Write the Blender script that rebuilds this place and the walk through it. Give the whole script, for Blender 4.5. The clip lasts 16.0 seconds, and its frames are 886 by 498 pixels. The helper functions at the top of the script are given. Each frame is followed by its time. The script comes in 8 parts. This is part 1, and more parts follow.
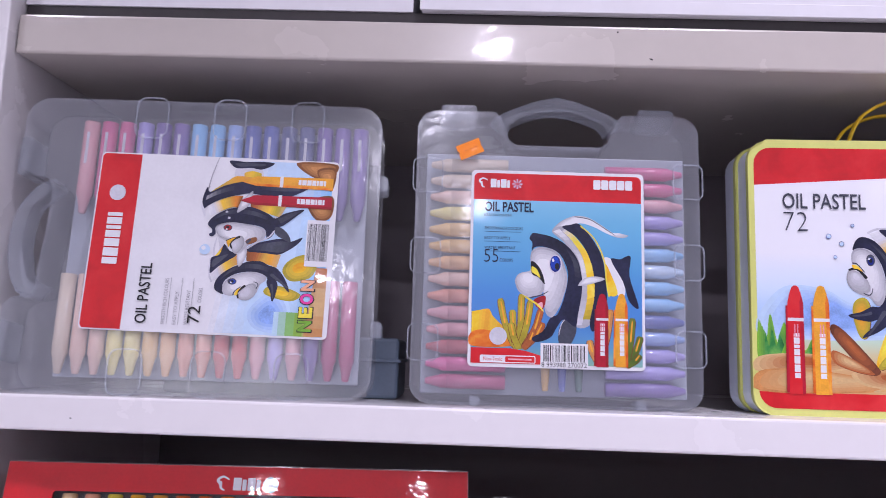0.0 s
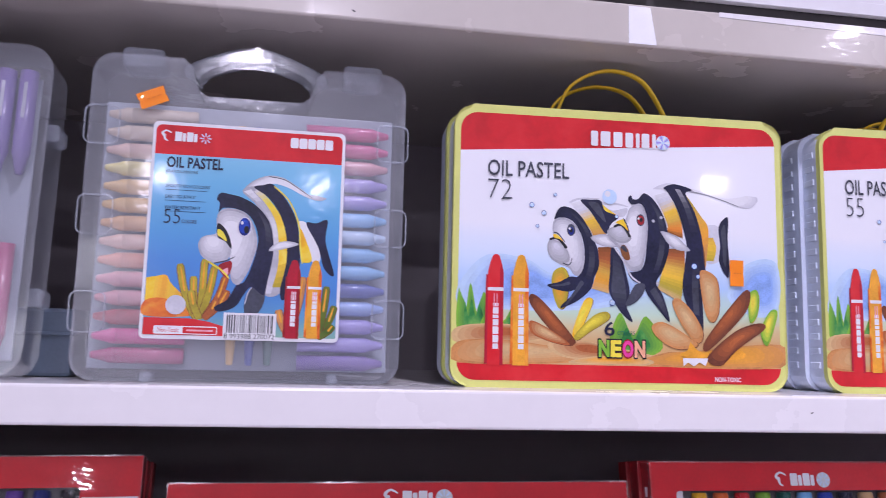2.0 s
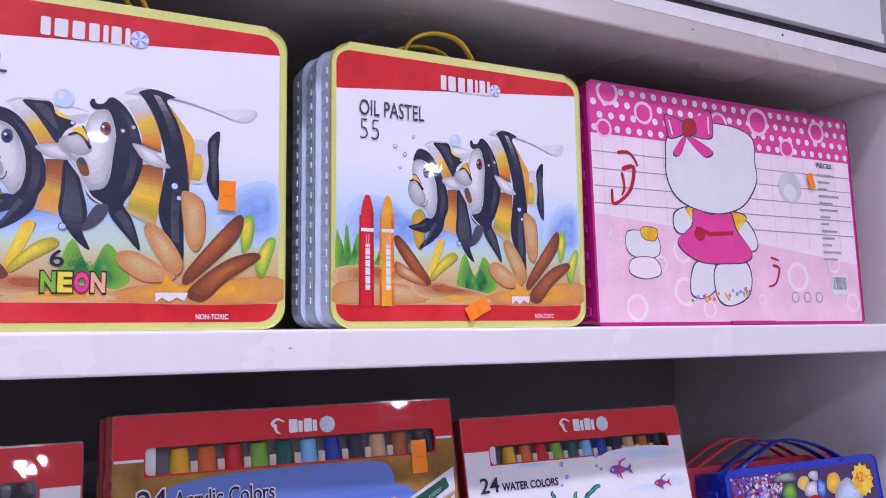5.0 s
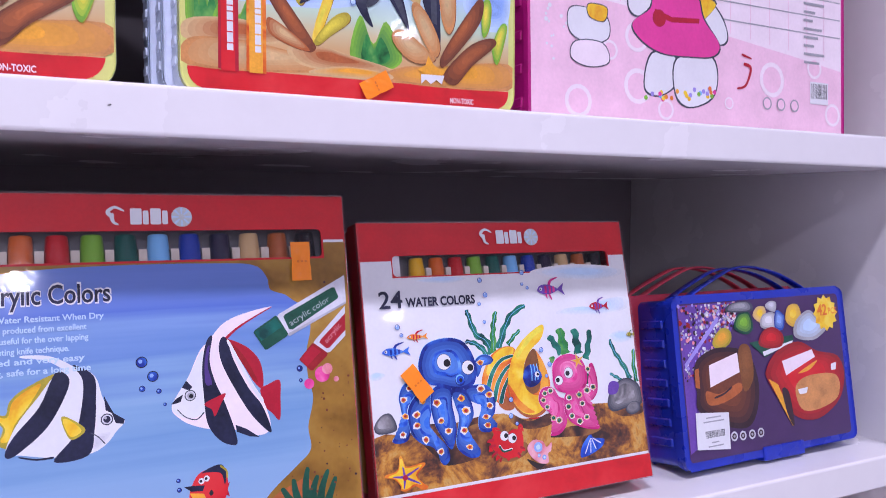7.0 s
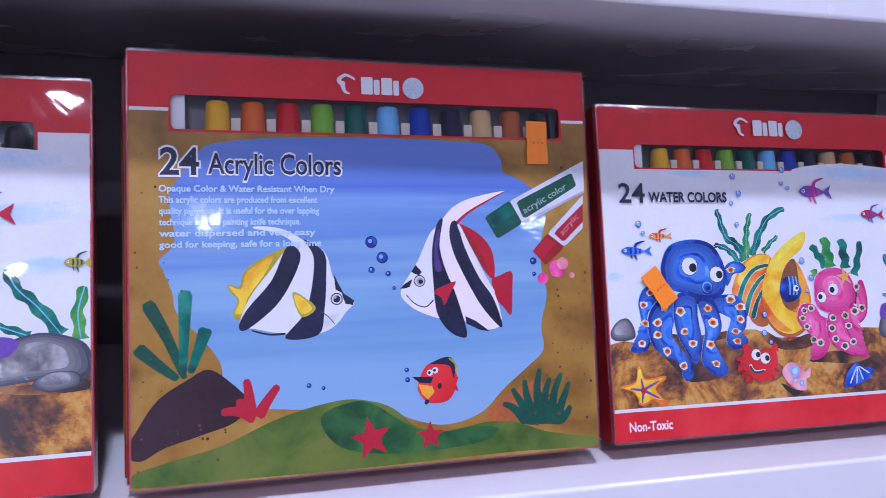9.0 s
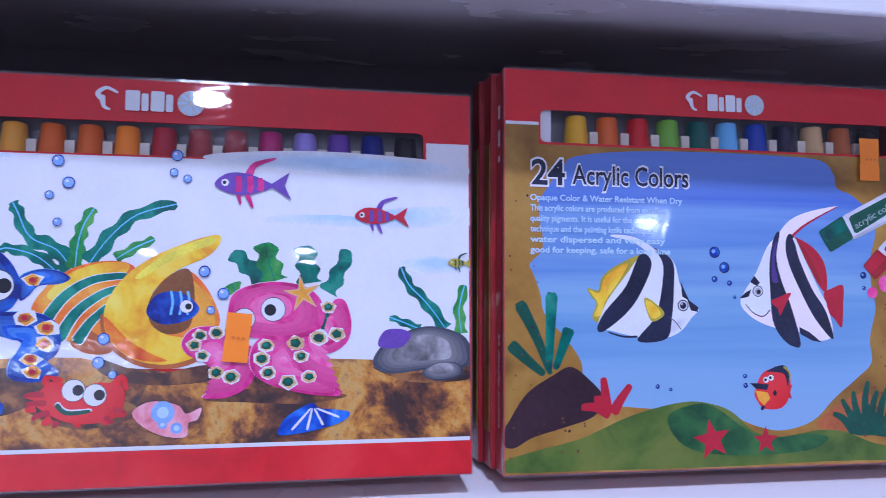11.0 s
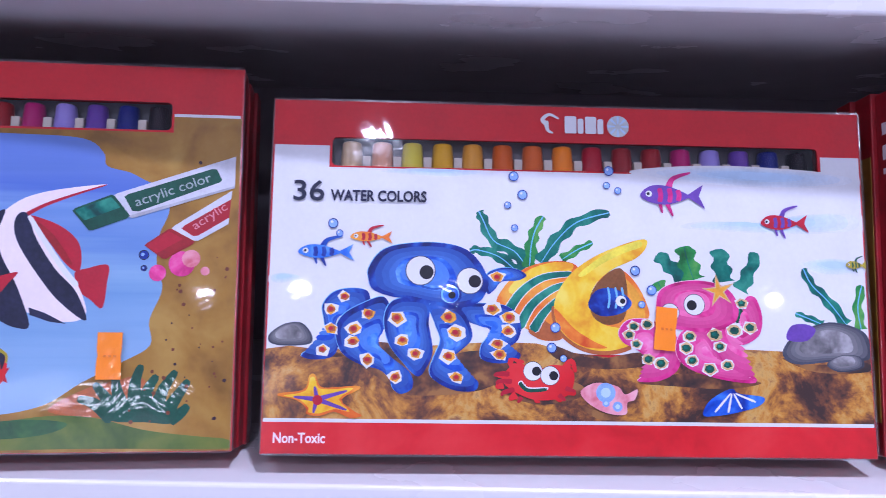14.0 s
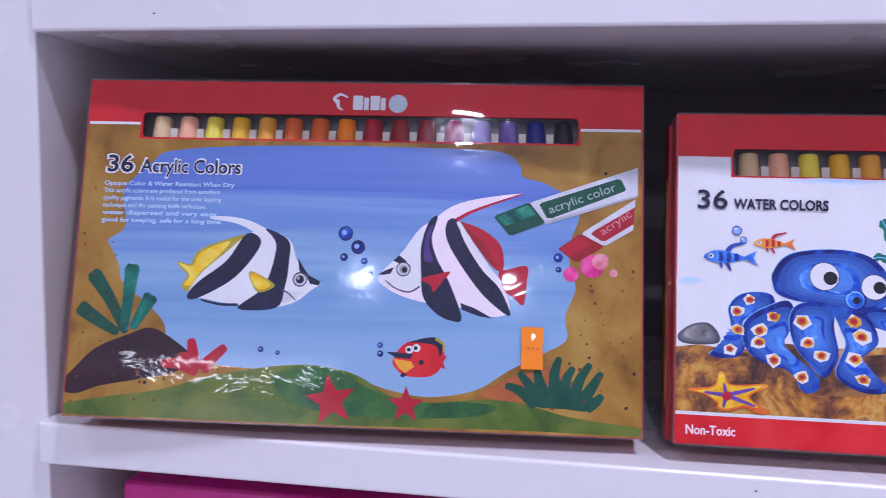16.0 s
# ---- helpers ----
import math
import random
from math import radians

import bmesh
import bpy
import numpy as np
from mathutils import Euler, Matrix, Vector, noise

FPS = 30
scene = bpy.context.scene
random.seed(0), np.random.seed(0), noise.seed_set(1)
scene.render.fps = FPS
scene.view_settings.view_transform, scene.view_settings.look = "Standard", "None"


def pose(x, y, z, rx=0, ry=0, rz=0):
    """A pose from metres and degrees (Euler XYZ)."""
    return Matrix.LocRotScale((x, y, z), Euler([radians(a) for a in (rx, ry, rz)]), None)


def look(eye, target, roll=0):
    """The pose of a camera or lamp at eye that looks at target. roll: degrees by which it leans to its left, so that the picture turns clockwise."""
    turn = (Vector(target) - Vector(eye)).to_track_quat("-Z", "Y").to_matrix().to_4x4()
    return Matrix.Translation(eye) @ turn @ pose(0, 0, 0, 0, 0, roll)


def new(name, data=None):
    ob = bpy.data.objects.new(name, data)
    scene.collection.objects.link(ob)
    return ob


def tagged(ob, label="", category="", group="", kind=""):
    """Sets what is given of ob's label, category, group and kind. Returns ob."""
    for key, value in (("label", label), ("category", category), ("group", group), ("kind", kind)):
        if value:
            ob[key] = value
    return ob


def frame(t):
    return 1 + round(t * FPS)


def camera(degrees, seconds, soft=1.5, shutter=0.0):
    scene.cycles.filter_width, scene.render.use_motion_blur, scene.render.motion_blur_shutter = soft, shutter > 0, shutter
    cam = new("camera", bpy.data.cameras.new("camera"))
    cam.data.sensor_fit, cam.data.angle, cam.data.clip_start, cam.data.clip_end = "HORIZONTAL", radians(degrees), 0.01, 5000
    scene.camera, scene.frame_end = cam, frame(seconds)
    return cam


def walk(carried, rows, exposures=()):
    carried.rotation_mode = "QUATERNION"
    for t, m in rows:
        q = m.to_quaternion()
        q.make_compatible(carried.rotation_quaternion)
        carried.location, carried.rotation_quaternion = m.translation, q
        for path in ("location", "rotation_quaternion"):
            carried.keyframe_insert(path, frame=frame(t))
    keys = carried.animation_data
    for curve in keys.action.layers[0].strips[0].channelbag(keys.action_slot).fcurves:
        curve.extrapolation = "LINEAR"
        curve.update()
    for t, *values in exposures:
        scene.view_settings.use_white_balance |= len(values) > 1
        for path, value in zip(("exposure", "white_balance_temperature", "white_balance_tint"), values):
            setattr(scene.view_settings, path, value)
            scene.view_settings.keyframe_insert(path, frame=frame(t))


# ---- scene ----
cam = camera(58.8, 16.0, soft=0.6, shutter=0.2)
PATH = [
    (0, (0.038, -0.022, 1.506), (-0.075, 1.957, 1.768), 1.7),
    (0.5, (0.057, -0.014, 1.507), (0.034, 1.97, 1.755), 1.8),
    (1, (0.093, -0.007, 1.509), (0.186, 1.978, 1.741), 1.7),
    (1.5, (0.123, 0.007, 1.505), (0.296, 1.986, 1.737), 1.4),
    (2, (0.165, 0.021, 1.499), (0.421, 1.991, 1.733), 1.4),
    (2.5, (0.203, 0.036, 1.493), (0.579, 1.986, 1.73), 1.2),
    (3, (0.237, 0.037, 1.492), (0.688, 1.969, 1.738), 0.9),
    (3.5, (0.27, 0.042, 1.487), (0.818, 1.95, 1.731), 0.7),
    (4, (0.311, 0.049, 1.482), (0.982, 1.918, 1.722), 0.5),
    (4.5, (0.352, 0.049, 1.481), (1.138, 1.876, 1.697), 0.2),
    (4.7, (0.365, 0.052, 1.476), (1.197, 1.858, 1.692), 0.0),
    (6.8, (0.475, 0.125, 1.41), (1.396, 1.898, 1.329), 0.4),
    (7, (0.486, 0.139, 1.401), (1.401, 1.914, 1.294), 0.3),
    (7.5, (0.497, 0.166, 1.376), (1.353, 1.966, 1.214), 0.3),
    (8, (0.491, 0.187, 1.357), (1.223, 2.038, 1.171), 0.2),
    (8.2, (0.489, 0.19, 1.356), (1.158, 2.064, 1.159), 0.2),
    (10.3, (0.367, 0.216, 1.359), (0.792, 2.152, 1.093), 2.3),
    (10.5, (0.35, 0.215, 1.358), (0.742, 2.159, 1.106), 2.3),
    (11, (0.317, 0.207, 1.362), (0.627, 2.167, 1.111), 2.2),
    (11.5, (0.276, 0.202, 1.358), (0.533, 2.173, 1.132), 2.0),
    (12, (0.245, 0.193, 1.361), (0.451, 2.168, 1.124), 2.0),
    (12.5, (0.214, 0.184, 1.359), (0.352, 2.165, 1.122), 1.8),
    (13, (0.192, 0.18, 1.36), (0.286, 2.164, 1.122), 1.8),
    (13.5, (0.172, 0.173, 1.356), (0.242, 2.160, 1.141), 1.7),
    (14, (0.143, 0.160, 1.344), (0.162, 2.153, 1.179), 1.3),
    (14.5, (0.103, 0.143, 1.350), (0.050, 2.136, 1.189), 1.4),
    (15, (0.054, 0.131, 1.357), (-0.051, 2.119, 1.169), 1.6),
    (15.5, (0.017, 0.123, 1.354), (-0.191, 2.103, 1.158), 1.4),
    (16, (-0.019, 0.110, 1.354), (-0.331, 2.075, 1.152), 1.1),
]

walk(cam, [(t, look(eye, target, roll)) for t, eye, target, roll in PATH],
     [(0.0, -1.18, 6400, 9.5), (1.5, -1.23, 6300, 11.5), (3.5, -1.35, 6200, 13), (4.7, -1.32, 6150, 13), (7.0, -1.2, 6050, 13), (10.5, -1.46, 5000, 8), (12.5, -1.42, 5200, 12), (14.0, -1.18, 5400, 11), (15.0, -1.34, 5500, 10), (16.0, -1.33, 5750, 9)])

# ---------------------------------------------------------------- light: the shop's ceiling lamps and one added fill in a closed room
world = bpy.data.worlds.new("shop_air")
world.use_nodes = True
world.node_tree.nodes["Background"].inputs["Color"].default_value = (0.8, 0.82, 0.9, 1)
world.node_tree.nodes["Background"].inputs["Strength"].default_value = 0.02
scene.world = world

CEILING = 2.8
LAMPS = (  # x, y, watts, radius of the lamp's face, spread of its beam
    (0.05, -1.98, 44, 0.06, 180), (2.2, -1.7, 26, 0.06, 180), (-2.5, -1.9, 38, 0.06, 180),
    (0.45, -0.12, 25, 0.05, 100), (1.75, -0.12, 18, 0.05, 110), (-1.0, -0.12, 13, 0.05, 110),
    # last of these: unseen fill at x -5, added to raise the ambient light
    (-0.5, -4.2, 34, 0.055, 180), (0.53, -4.15, 34, 0.055, 180), (2.9, -4.2, 34, 0.055, 180), (-5.0, -4.6, 90, 0.08, 180))


def ceiling_lamp(x, y, watts, radius, spread):
    la = bpy.data.lights.new("lamp", "AREA")
    la.shape, la.size, la.energy, la.color = "DISK", radius * 2, watts, (0.92, 0.86, 1.06)
    la.spread = radians(spread)
    ob = new("ceiling_lamp_light", la)
    ob.matrix_basis = pose(x, y, CEILING - 0.012)


for lamp in LAMPS:
    ceiling_lamp(*lamp)

TUBE = (-2.3, -8.4)
la = bpy.data.lights.new("tube", "AREA")
la.shape, la.size, la.size_y, la.energy, la.color = "RECTANGLE", 2.2, 0.12, 95, (0.95, 0.92, 1.0)
new("tube_light_glow", la).matrix_basis = pose(TUBE[0], TUBE[1], CEILING - 0.014)

STRIP = (-2.1, -7.5)
la = bpy.data.lights.new("strip", "AREA")
la.shape, la.size, la.size_y, la.energy, la.color = "RECTANGLE", 2.4, 0.1, 70, (0.95, 0.92, 1.0)
new("strip_light_glow", la).matrix_basis = pose(STRIP[0], STRIP[1], CEILING - 0.014)

# ---------------------------------------------------------------- helpers of this scene
from mathutils.geometry import tessellate_polygon


def mesh_from(name, verts, faces, mats, index=None, smooth=False):
    me = bpy.data.meshes.new(name)
    me.from_pydata([tuple(v) for v in verts], [], faces)
    for m in mats:
        me.materials.append(m)
    if index:
        me.polygons.foreach_set("material_index", index)
    if smooth:
        me.polygons.foreach_set("use_smooth", [True] * len(me.polygons))
    me.update()
    return me


def part(name, me, parent, label="", m=None):
    """Link a mesh as one object, under a thing or a part."""
    ob = new(name, me)
    ob.parent = parent
    if m is not None:
        ob.matrix_basis = m
    if label:
        tagged(ob, label)
    return ob


def thing(name, m, label, category, group="", kind=""):
    ob = new(name)
    ob.empty_display_size = 0.05
    ob.matrix_basis = m
    return tagged(ob, label, category, group, kind)


def bm_mesh(name, bm, mats, smooth=False):
    me = bpy.data.meshes.new(name)
    bmesh.ops.recalc_face_normals(bm, faces=bm.faces)
    bm.to_mesh(me)
    bm.free()
    for m in mats if isinstance(mats, (list, tuple)) else [mats]:
        me.materials.append(m)
    if smooth:
        me.polygons.foreach_set("use_smooth", [True] * len(me.polygons))
    return me


def box_mesh(name, lo, hi, mat, bevel=0.001, segments=2):
    bm = bmesh.new()
    bmesh.ops.create_cube(bm, size=1)
    for v in bm.verts:
        v.co = Vector([(a + b) / 2 + c * (b - a) for a, b, c in zip(lo, hi, v.co)])
    if bevel:
        bmesh.ops.bevel(bm, geom=list(bm.edges), offset=bevel, segments=segments, affect="EDGES", profile=0.5)
    return bm_mesh(name, bm, mat)


def prism_mesh(name, outline, y0, y1, mat, bevel=0.0, holes=()):
    """An outline in x and z, pushed from y0 to y1, with holes through it."""
    loops = [[Vector((x, z, 0)) for x, z in outline]] + [[Vector((x, z, 0)) for x, z in h] for h in holes]
    tris = tessellate_polygon(loops)
    flat = [p for lp in loops for p in lp]
    n = len(flat)
    verts = [(p.x, y0, p.y) for p in flat] + [(p.x, y1, p.y) for p in flat]
    bm = bmesh.new()
    vs = [bm.verts.new(v) for v in verts]
    for a, b, c in tris:
        bm.faces.new((vs[a], vs[b], vs[c]))
        bm.faces.new((vs[n + c], vs[n + b], vs[n + a]))
    start = 0
    rim = []
    for lp in loops:
        k = len(lp)
        for i in range(k):
            a, b = start + i, start + (i + 1) % k
            bm.faces.new((vs[a], vs[b], vs[n + b], vs[n + a]))
            rim += [(a, b), (n + a, n + b)]
        start += k
    bm.normal_update()
    if bevel:
        edges = [e for e in (bm.edges.get((vs[a], vs[b])) for a, b in rim) if e]
        bmesh.ops.bevel(bm, geom=edges, offset=bevel, segments=2, affect="EDGES", profile=0.5)
    return bm_mesh(name, bm, mat)


def rounded(x0, z0, x1, z1, r, n=6):
    out = []
    for cx, cz, a in ((x1 - r, z0 + r, -90), (x1 - r, z1 - r, 0), (x0 + r, z1 - r, 90), (x0 + r, z0 + r, 180)):
        out += [(cx + r * math.cos(radians(a + 90 * i / n)), cz + r * math.sin(radians(a + 90 * i / n))) for i in range(n + 1)]
    return out


def spline(pts, closed, n=5):
    k = len(pts)
    out = []
    for i in range(k if closed else k - 1):
        if closed:
            p = [pts[(i + j) % k] for j in (-1, 0, 1, 2)]
        else:
            p = [pts[max(0, min(k - 1, i + j))] for j in (-1, 0, 1, 2)]
        for s in range(n):
            t = s / n
            out.append(tuple(0.5 * (2 * b + (c - a) * t + (2 * a - 5 * b + 4 * c - d) * t * t + (3 * b - a - 3 * c + d) * t ** 3) for a, b, c, d in zip(*p)))
    if not closed:
        out.append(tuple(pts[-1]))
    return out


def tube_mesh(name, pts, width, thick, mat):
    """A flat strap swept along points in 3D: width along x or y, thick across."""
    path = [Vector(p) for p in spline(pts, False, 6)]
    bm = bmesh.new()
    rings = []
    for i, p in enumerate(path):
        d = (path[min(i + 1, len(path) - 1)] - path[max(i - 1, 0)]).normalized()
        side = Vector((0, 1, 0))
        up = d.cross(side).normalized()
        ring = []
        for a in range(8):
            c, s = math.cos(a * math.pi / 4 + 0.4), math.sin(a * math.pi / 4 + 0.4)
            ring.append(bm.verts.new(p + side * (c * width / 2) + up * (s * thick / 2)))
        rings.append(ring)
    for a, b in zip(rings, rings[1:]):
        for j in range(8):
            bm.faces.new((a[j], a[(j + 1) % 8], b[(j + 1) % 8], b[j]))
    bm.faces.new(rings[0])
    bm.faces.new(rings[-1])
    return bm_mesh(name, bm, mat, True)


def lathe_mesh(name, profile, mat, axis="z", n=14):
    """Turned solid: (radius, height) pairs round an axis."""
    bm = bmesh.new()
    rings = []
    for r, h in profile:
        ring = []
        for i in range(n):
            c, s = math.cos(2 * math.pi * i / n) * r, math.sin(2 * math.pi * i / n) * r
            ring.append(bm.verts.new({"z": (c, s, h), "x": (h, c, s), "y": (c, h, s)}[axis]))
        rings.append(ring)
    for a, b in zip(rings, rings[1:]):
        for j in range(n):
            bm.faces.new((a[j], a[(j + 1) % n], b[(j + 1) % n], b[j]))
    bm.faces.new(rings[0])
    bm.faces.new(rings[-1])
    return bm_mesh(name, bm, mat, True)


class Picture:
    """A printed picture: thin shapes of ink, one over another, on a face of w by h metres; places in hundredths of the face."""

    def __init__(self, parent, w, h, lift=0.0003, place=None):
        self.parent, self.w, self.h, self.lift, self.place = parent, w, h, lift, place
        self.clear()

    def clear(self):
        self.verts, self.faces, self.index, self.mats = [], [], [], []

    def put(self, mat, pts):
        if self.place:
            pts = [self.place(u, v) for u, v in pts]
        pts = [(min(99.8, max(0.2, u)), min(99.8, max(0.2, v))) for u, v in pts]
        self.lift += 0.0000018
        if mat not in self.mats:
            self.mats.append(mat)
        k = len(self.verts)
        flat = [Vector((u * self.w / 100, v * self.h / 100, 0)) for u, v in pts]
        self.verts += [(p.x, -self.lift, p.y) for p in flat]
        for a, b, c in tessellate_polygon([flat]):
            n = (flat[b] - flat[a]).cross(flat[c] - flat[a]).z
            self.faces.append((k + a, k + b, k + c) if n > 0 else (k + a, k + c, k + b))
            self.index.append(self.mats.index(mat))

    def blob(self, mat, pts):
        self.put(mat, spline(pts, True))

    def sharp(self, mat, pts):
        self.put(mat, pts)

    def rect(self, mat, u0, v0, u1, v1):
        self.put(mat, [(u0, v0), (u1, v0), (u1, v1), (u0, v1)])

    def card(self, mat, u0, v0, u1, v1, r):
        k = self.w / self.h
        self.put(mat, [(u, v * k) for u, v in rounded(u0, v0 / k, u1, v1 / k, r)])

    def dot(self, mat, at, r, k=None):
        k = k or self.w / self.h
        self.put(mat, [(at[0] + r * math.cos(a * math.pi / 9), at[1] + k * r * math.sin(a * math.pi / 9)) for a in range(18)])

    def line(self, mat, pts, w0, w1=None, k=None):
        """A stroke that goes from width w0 to w1, with round ends."""
        k = k or self.w / self.h
        w1 = w0 if w1 is None else w1
        p = [(u, v / k) for u, v in spline(pts, False)]
        left, right = [], []
        for i, (x, y) in enumerate(p):
            a, b = p[max(0, i - 1)], p[min(len(p) - 1, i + 1)]
            dx, dy = b[0] - a[0], b[1] - a[1]
            d = math.hypot(dx, dy) or 1
            f = i / (len(p) - 1)
            wid = (w0 + (w1 - w0) * f) / 2 * (0.62 if i in (0, len(p) - 1) else 1)
            left.append((x - dy / d * wid, y + dx / d * wid))
            right.append((x + dy / d * wid, y - dx / d * wid))
        self.put(mat, [(x, y * k) for x, y in left + right[::-1]])

    def star(self, mat, at, r, turn=0, inner=0.45, points=5, k=None):
        k = k or self.w / self.h
        self.put(mat, [(at[0] + r * (1 if i % 2 == 0 else inner) * math.cos(radians(90 + turn + i * 180 / points)),
                        at[1] + k * r * (1 if i % 2 == 0 else inner) * math.sin(radians(90 + turn + i * 180 / points))) for i in range(points * 2)])

    def eye(self, at, r, look=(0.3, 0), iris=None):
        self.dot(INK["slate"], at, r * 1.06)
        self.dot(INK["white"], at, r)
        c = (at[0] + look[0] * r, at[1] + look[1] * r)
        if iris:
            self.dot(iris, c, r * 0.75)
        self.dot(INK["black"], c, r * 0.5)

    def text(self, mat, body, u, v, width, height, turn=0, outline=0.0):
        """Words, their lower left corner at u, v, width and height in hundredths."""
        cu = bpy.data.curves.new("words", "FONT")
        cu.body, cu.resolution_u = body, 3
        cu.offset = outline
        ob = bpy.data.objects.new("words", cu)
        me = bpy.data.meshes.new_from_object(ob)
        co = np.array([tuple(v.co) for v in me.vertices])
        self.lift += 0.0000018
        if len(co):
            lo, hi = co.min(0), co.max(0)
            if mat not in self.mats:
                self.mats.append(mat)
            k = len(self.verts)
            for x, y, _ in co:
                a, b = (x - lo[0]) / (hi[0] - lo[0]) * width, (y - lo[1]) / (hi[1] - lo[1]) * height
                p = (u + a, v + b)
                if turn:
                    q = self.w / self.h
                    a, b = a, b / q
                    c, s = math.cos(radians(turn)), math.sin(radians(turn))
                    p = (u + a * c - b * s, v + (a * s + b * c) * q)
                if self.place:
                    p = self.place(*p)
                self.verts.append((p[0] * self.w / 100, -self.lift, p[1] * self.h / 100))
            for f in me.polygons:
                self.faces.append(tuple(k + i for i in f.vertices))
                self.index.append(self.mats.index(mat))
        bpy.data.objects.remove(ob)
        bpy.data.meshes.remove(me)

    def words(self, mat, body, *place, **more):
        """One line of words as a part of its own."""
        self.text(mat, body, *place, **more)
        self.done("lettering")

    def done(self, name, label=""):
        ob = part(name, mesh_from(name, self.verts, self.faces, self.mats, self.index), self.parent, label)
        self.clear()
        return ob


# ---------------------------------------------------------------- materials
def material(name, colour, rough=0.5, metal=0.0, vary=0.12, scale=60.0, bump=0.0, bump_scale=300.0, coat=0.0, coat_rough=0.08, coat_bump=0.0, stops=None, spec=0.5):
    """Principled surface with variation at two scales, fine relief and, where given, a clear coat of film or lacquer."""
    m = bpy.data.materials.new(name)
    m.use_nodes = True
    nt = m.node_tree
    b = nt.nodes["Principled BSDF"]
    tc = nt.nodes.new("ShaderNodeTexCoord")
    big = nt.nodes.new("ShaderNodeTexNoise")
    big.inputs["Scale"].default_value, big.inputs["Detail"].default_value = scale, 6
    small = nt.nodes.new("ShaderNodeTexNoise")
    small.inputs["Scale"].default_value, small.inputs["Detail"].default_value = scale * 9, 3
    mixn = nt.nodes.new("ShaderNodeMix")
    mixn.data_type = "FLOAT"
    mixn.inputs[0].default_value = 0.35
    for n in (big, small):
        nt.links.new(tc.outputs["Object"], n.inputs["Vector"])
    nt.links.new(big.outputs["Fac"], mixn.inputs[2])
    nt.links.new(small.outputs["Fac"], mixn.inputs[3])
    ramp = nt.nodes.new("ShaderNodeValToRGB")
    e = ramp.color_ramp.elements
    if stops:
        mixn.inputs[0].default_value = 0.12
        big.inputs["Detail"].default_value, big.inputs["Distortion"].default_value = 3, 0.7
        e[0].position, e[0].color = stops[0][0], (*stops[0][1], 1)
        e[1].position, e[1].color = stops[-1][0], (*stops[-1][1], 1)
        for p, c in stops[1:-1]:
            e.new(p).color = (*c, 1)
    else:
        e[0].position, e[0].color = 0.3, (*[max(0, c * (1 - vary)) for c in colour], 1)
        e[1].position, e[1].color = 0.7, (*[min(1, c * (1 + vary)) for c in colour], 1)
    nt.links.new(mixn.outputs[0], ramp.inputs["Fac"])
    nt.links.new(ramp.outputs["Color"], b.inputs["Base Color"])
    b.inputs["Metallic"].default_value = metal
    b.inputs["Specular IOR Level"].default_value = spec
    rr = nt.nodes.new("ShaderNodeMapRange")
    rr.inputs["To Min"].default_value, rr.inputs["To Max"].default_value = max(0.02, rough - 0.07), min(1, rough + 0.07)
    nt.links.new(big.outputs["Fac"], rr.inputs["Value"])
    nt.links.new(rr.outputs["Result"], b.inputs["Roughness"])
    if bump:
        nb = nt.nodes.new("ShaderNodeTexNoise")
        nb.inputs["Scale"].default_value, nb.inputs["Detail"].default_value = bump_scale, 4
        nt.links.new(tc.outputs["Object"], nb.inputs["Vector"])
        bp = nt.nodes.new("ShaderNodeBump")
        bp.inputs["Strength"].default_value, bp.inputs["Distance"].default_value = bump, 0.001
        nt.links.new(nb.outputs["Fac"], bp.inputs["Height"])
        nt.links.new(bp.outputs["Normal"], b.inputs["Normal"])
    if coat:
        b.inputs["Coat Weight"].default_value, b.inputs["Coat Roughness"].default_value = coat, coat_rough
        if coat_bump:
            nc = nt.nodes.new("ShaderNodeTexNoise")
            nc.inputs["Scale"].default_value, nc.inputs["Detail"].default_value, nc.inputs["Distortion"].default_value = 28, 3, 0.8
            nt.links.new(tc.outputs["Object"], nc.inputs["Vector"])
            bc = nt.nodes.new("ShaderNodeBump")
            bc.inputs["Strength"].default_value, bc.inputs["Distance"].default_value = coat_bump, 0.002
            nt.links.new(nc.outputs["Fac"], bc.inputs["Height"])
            nt.links.new(bc.outputs["Normal"], b.inputs["Coat Normal"])
    return m


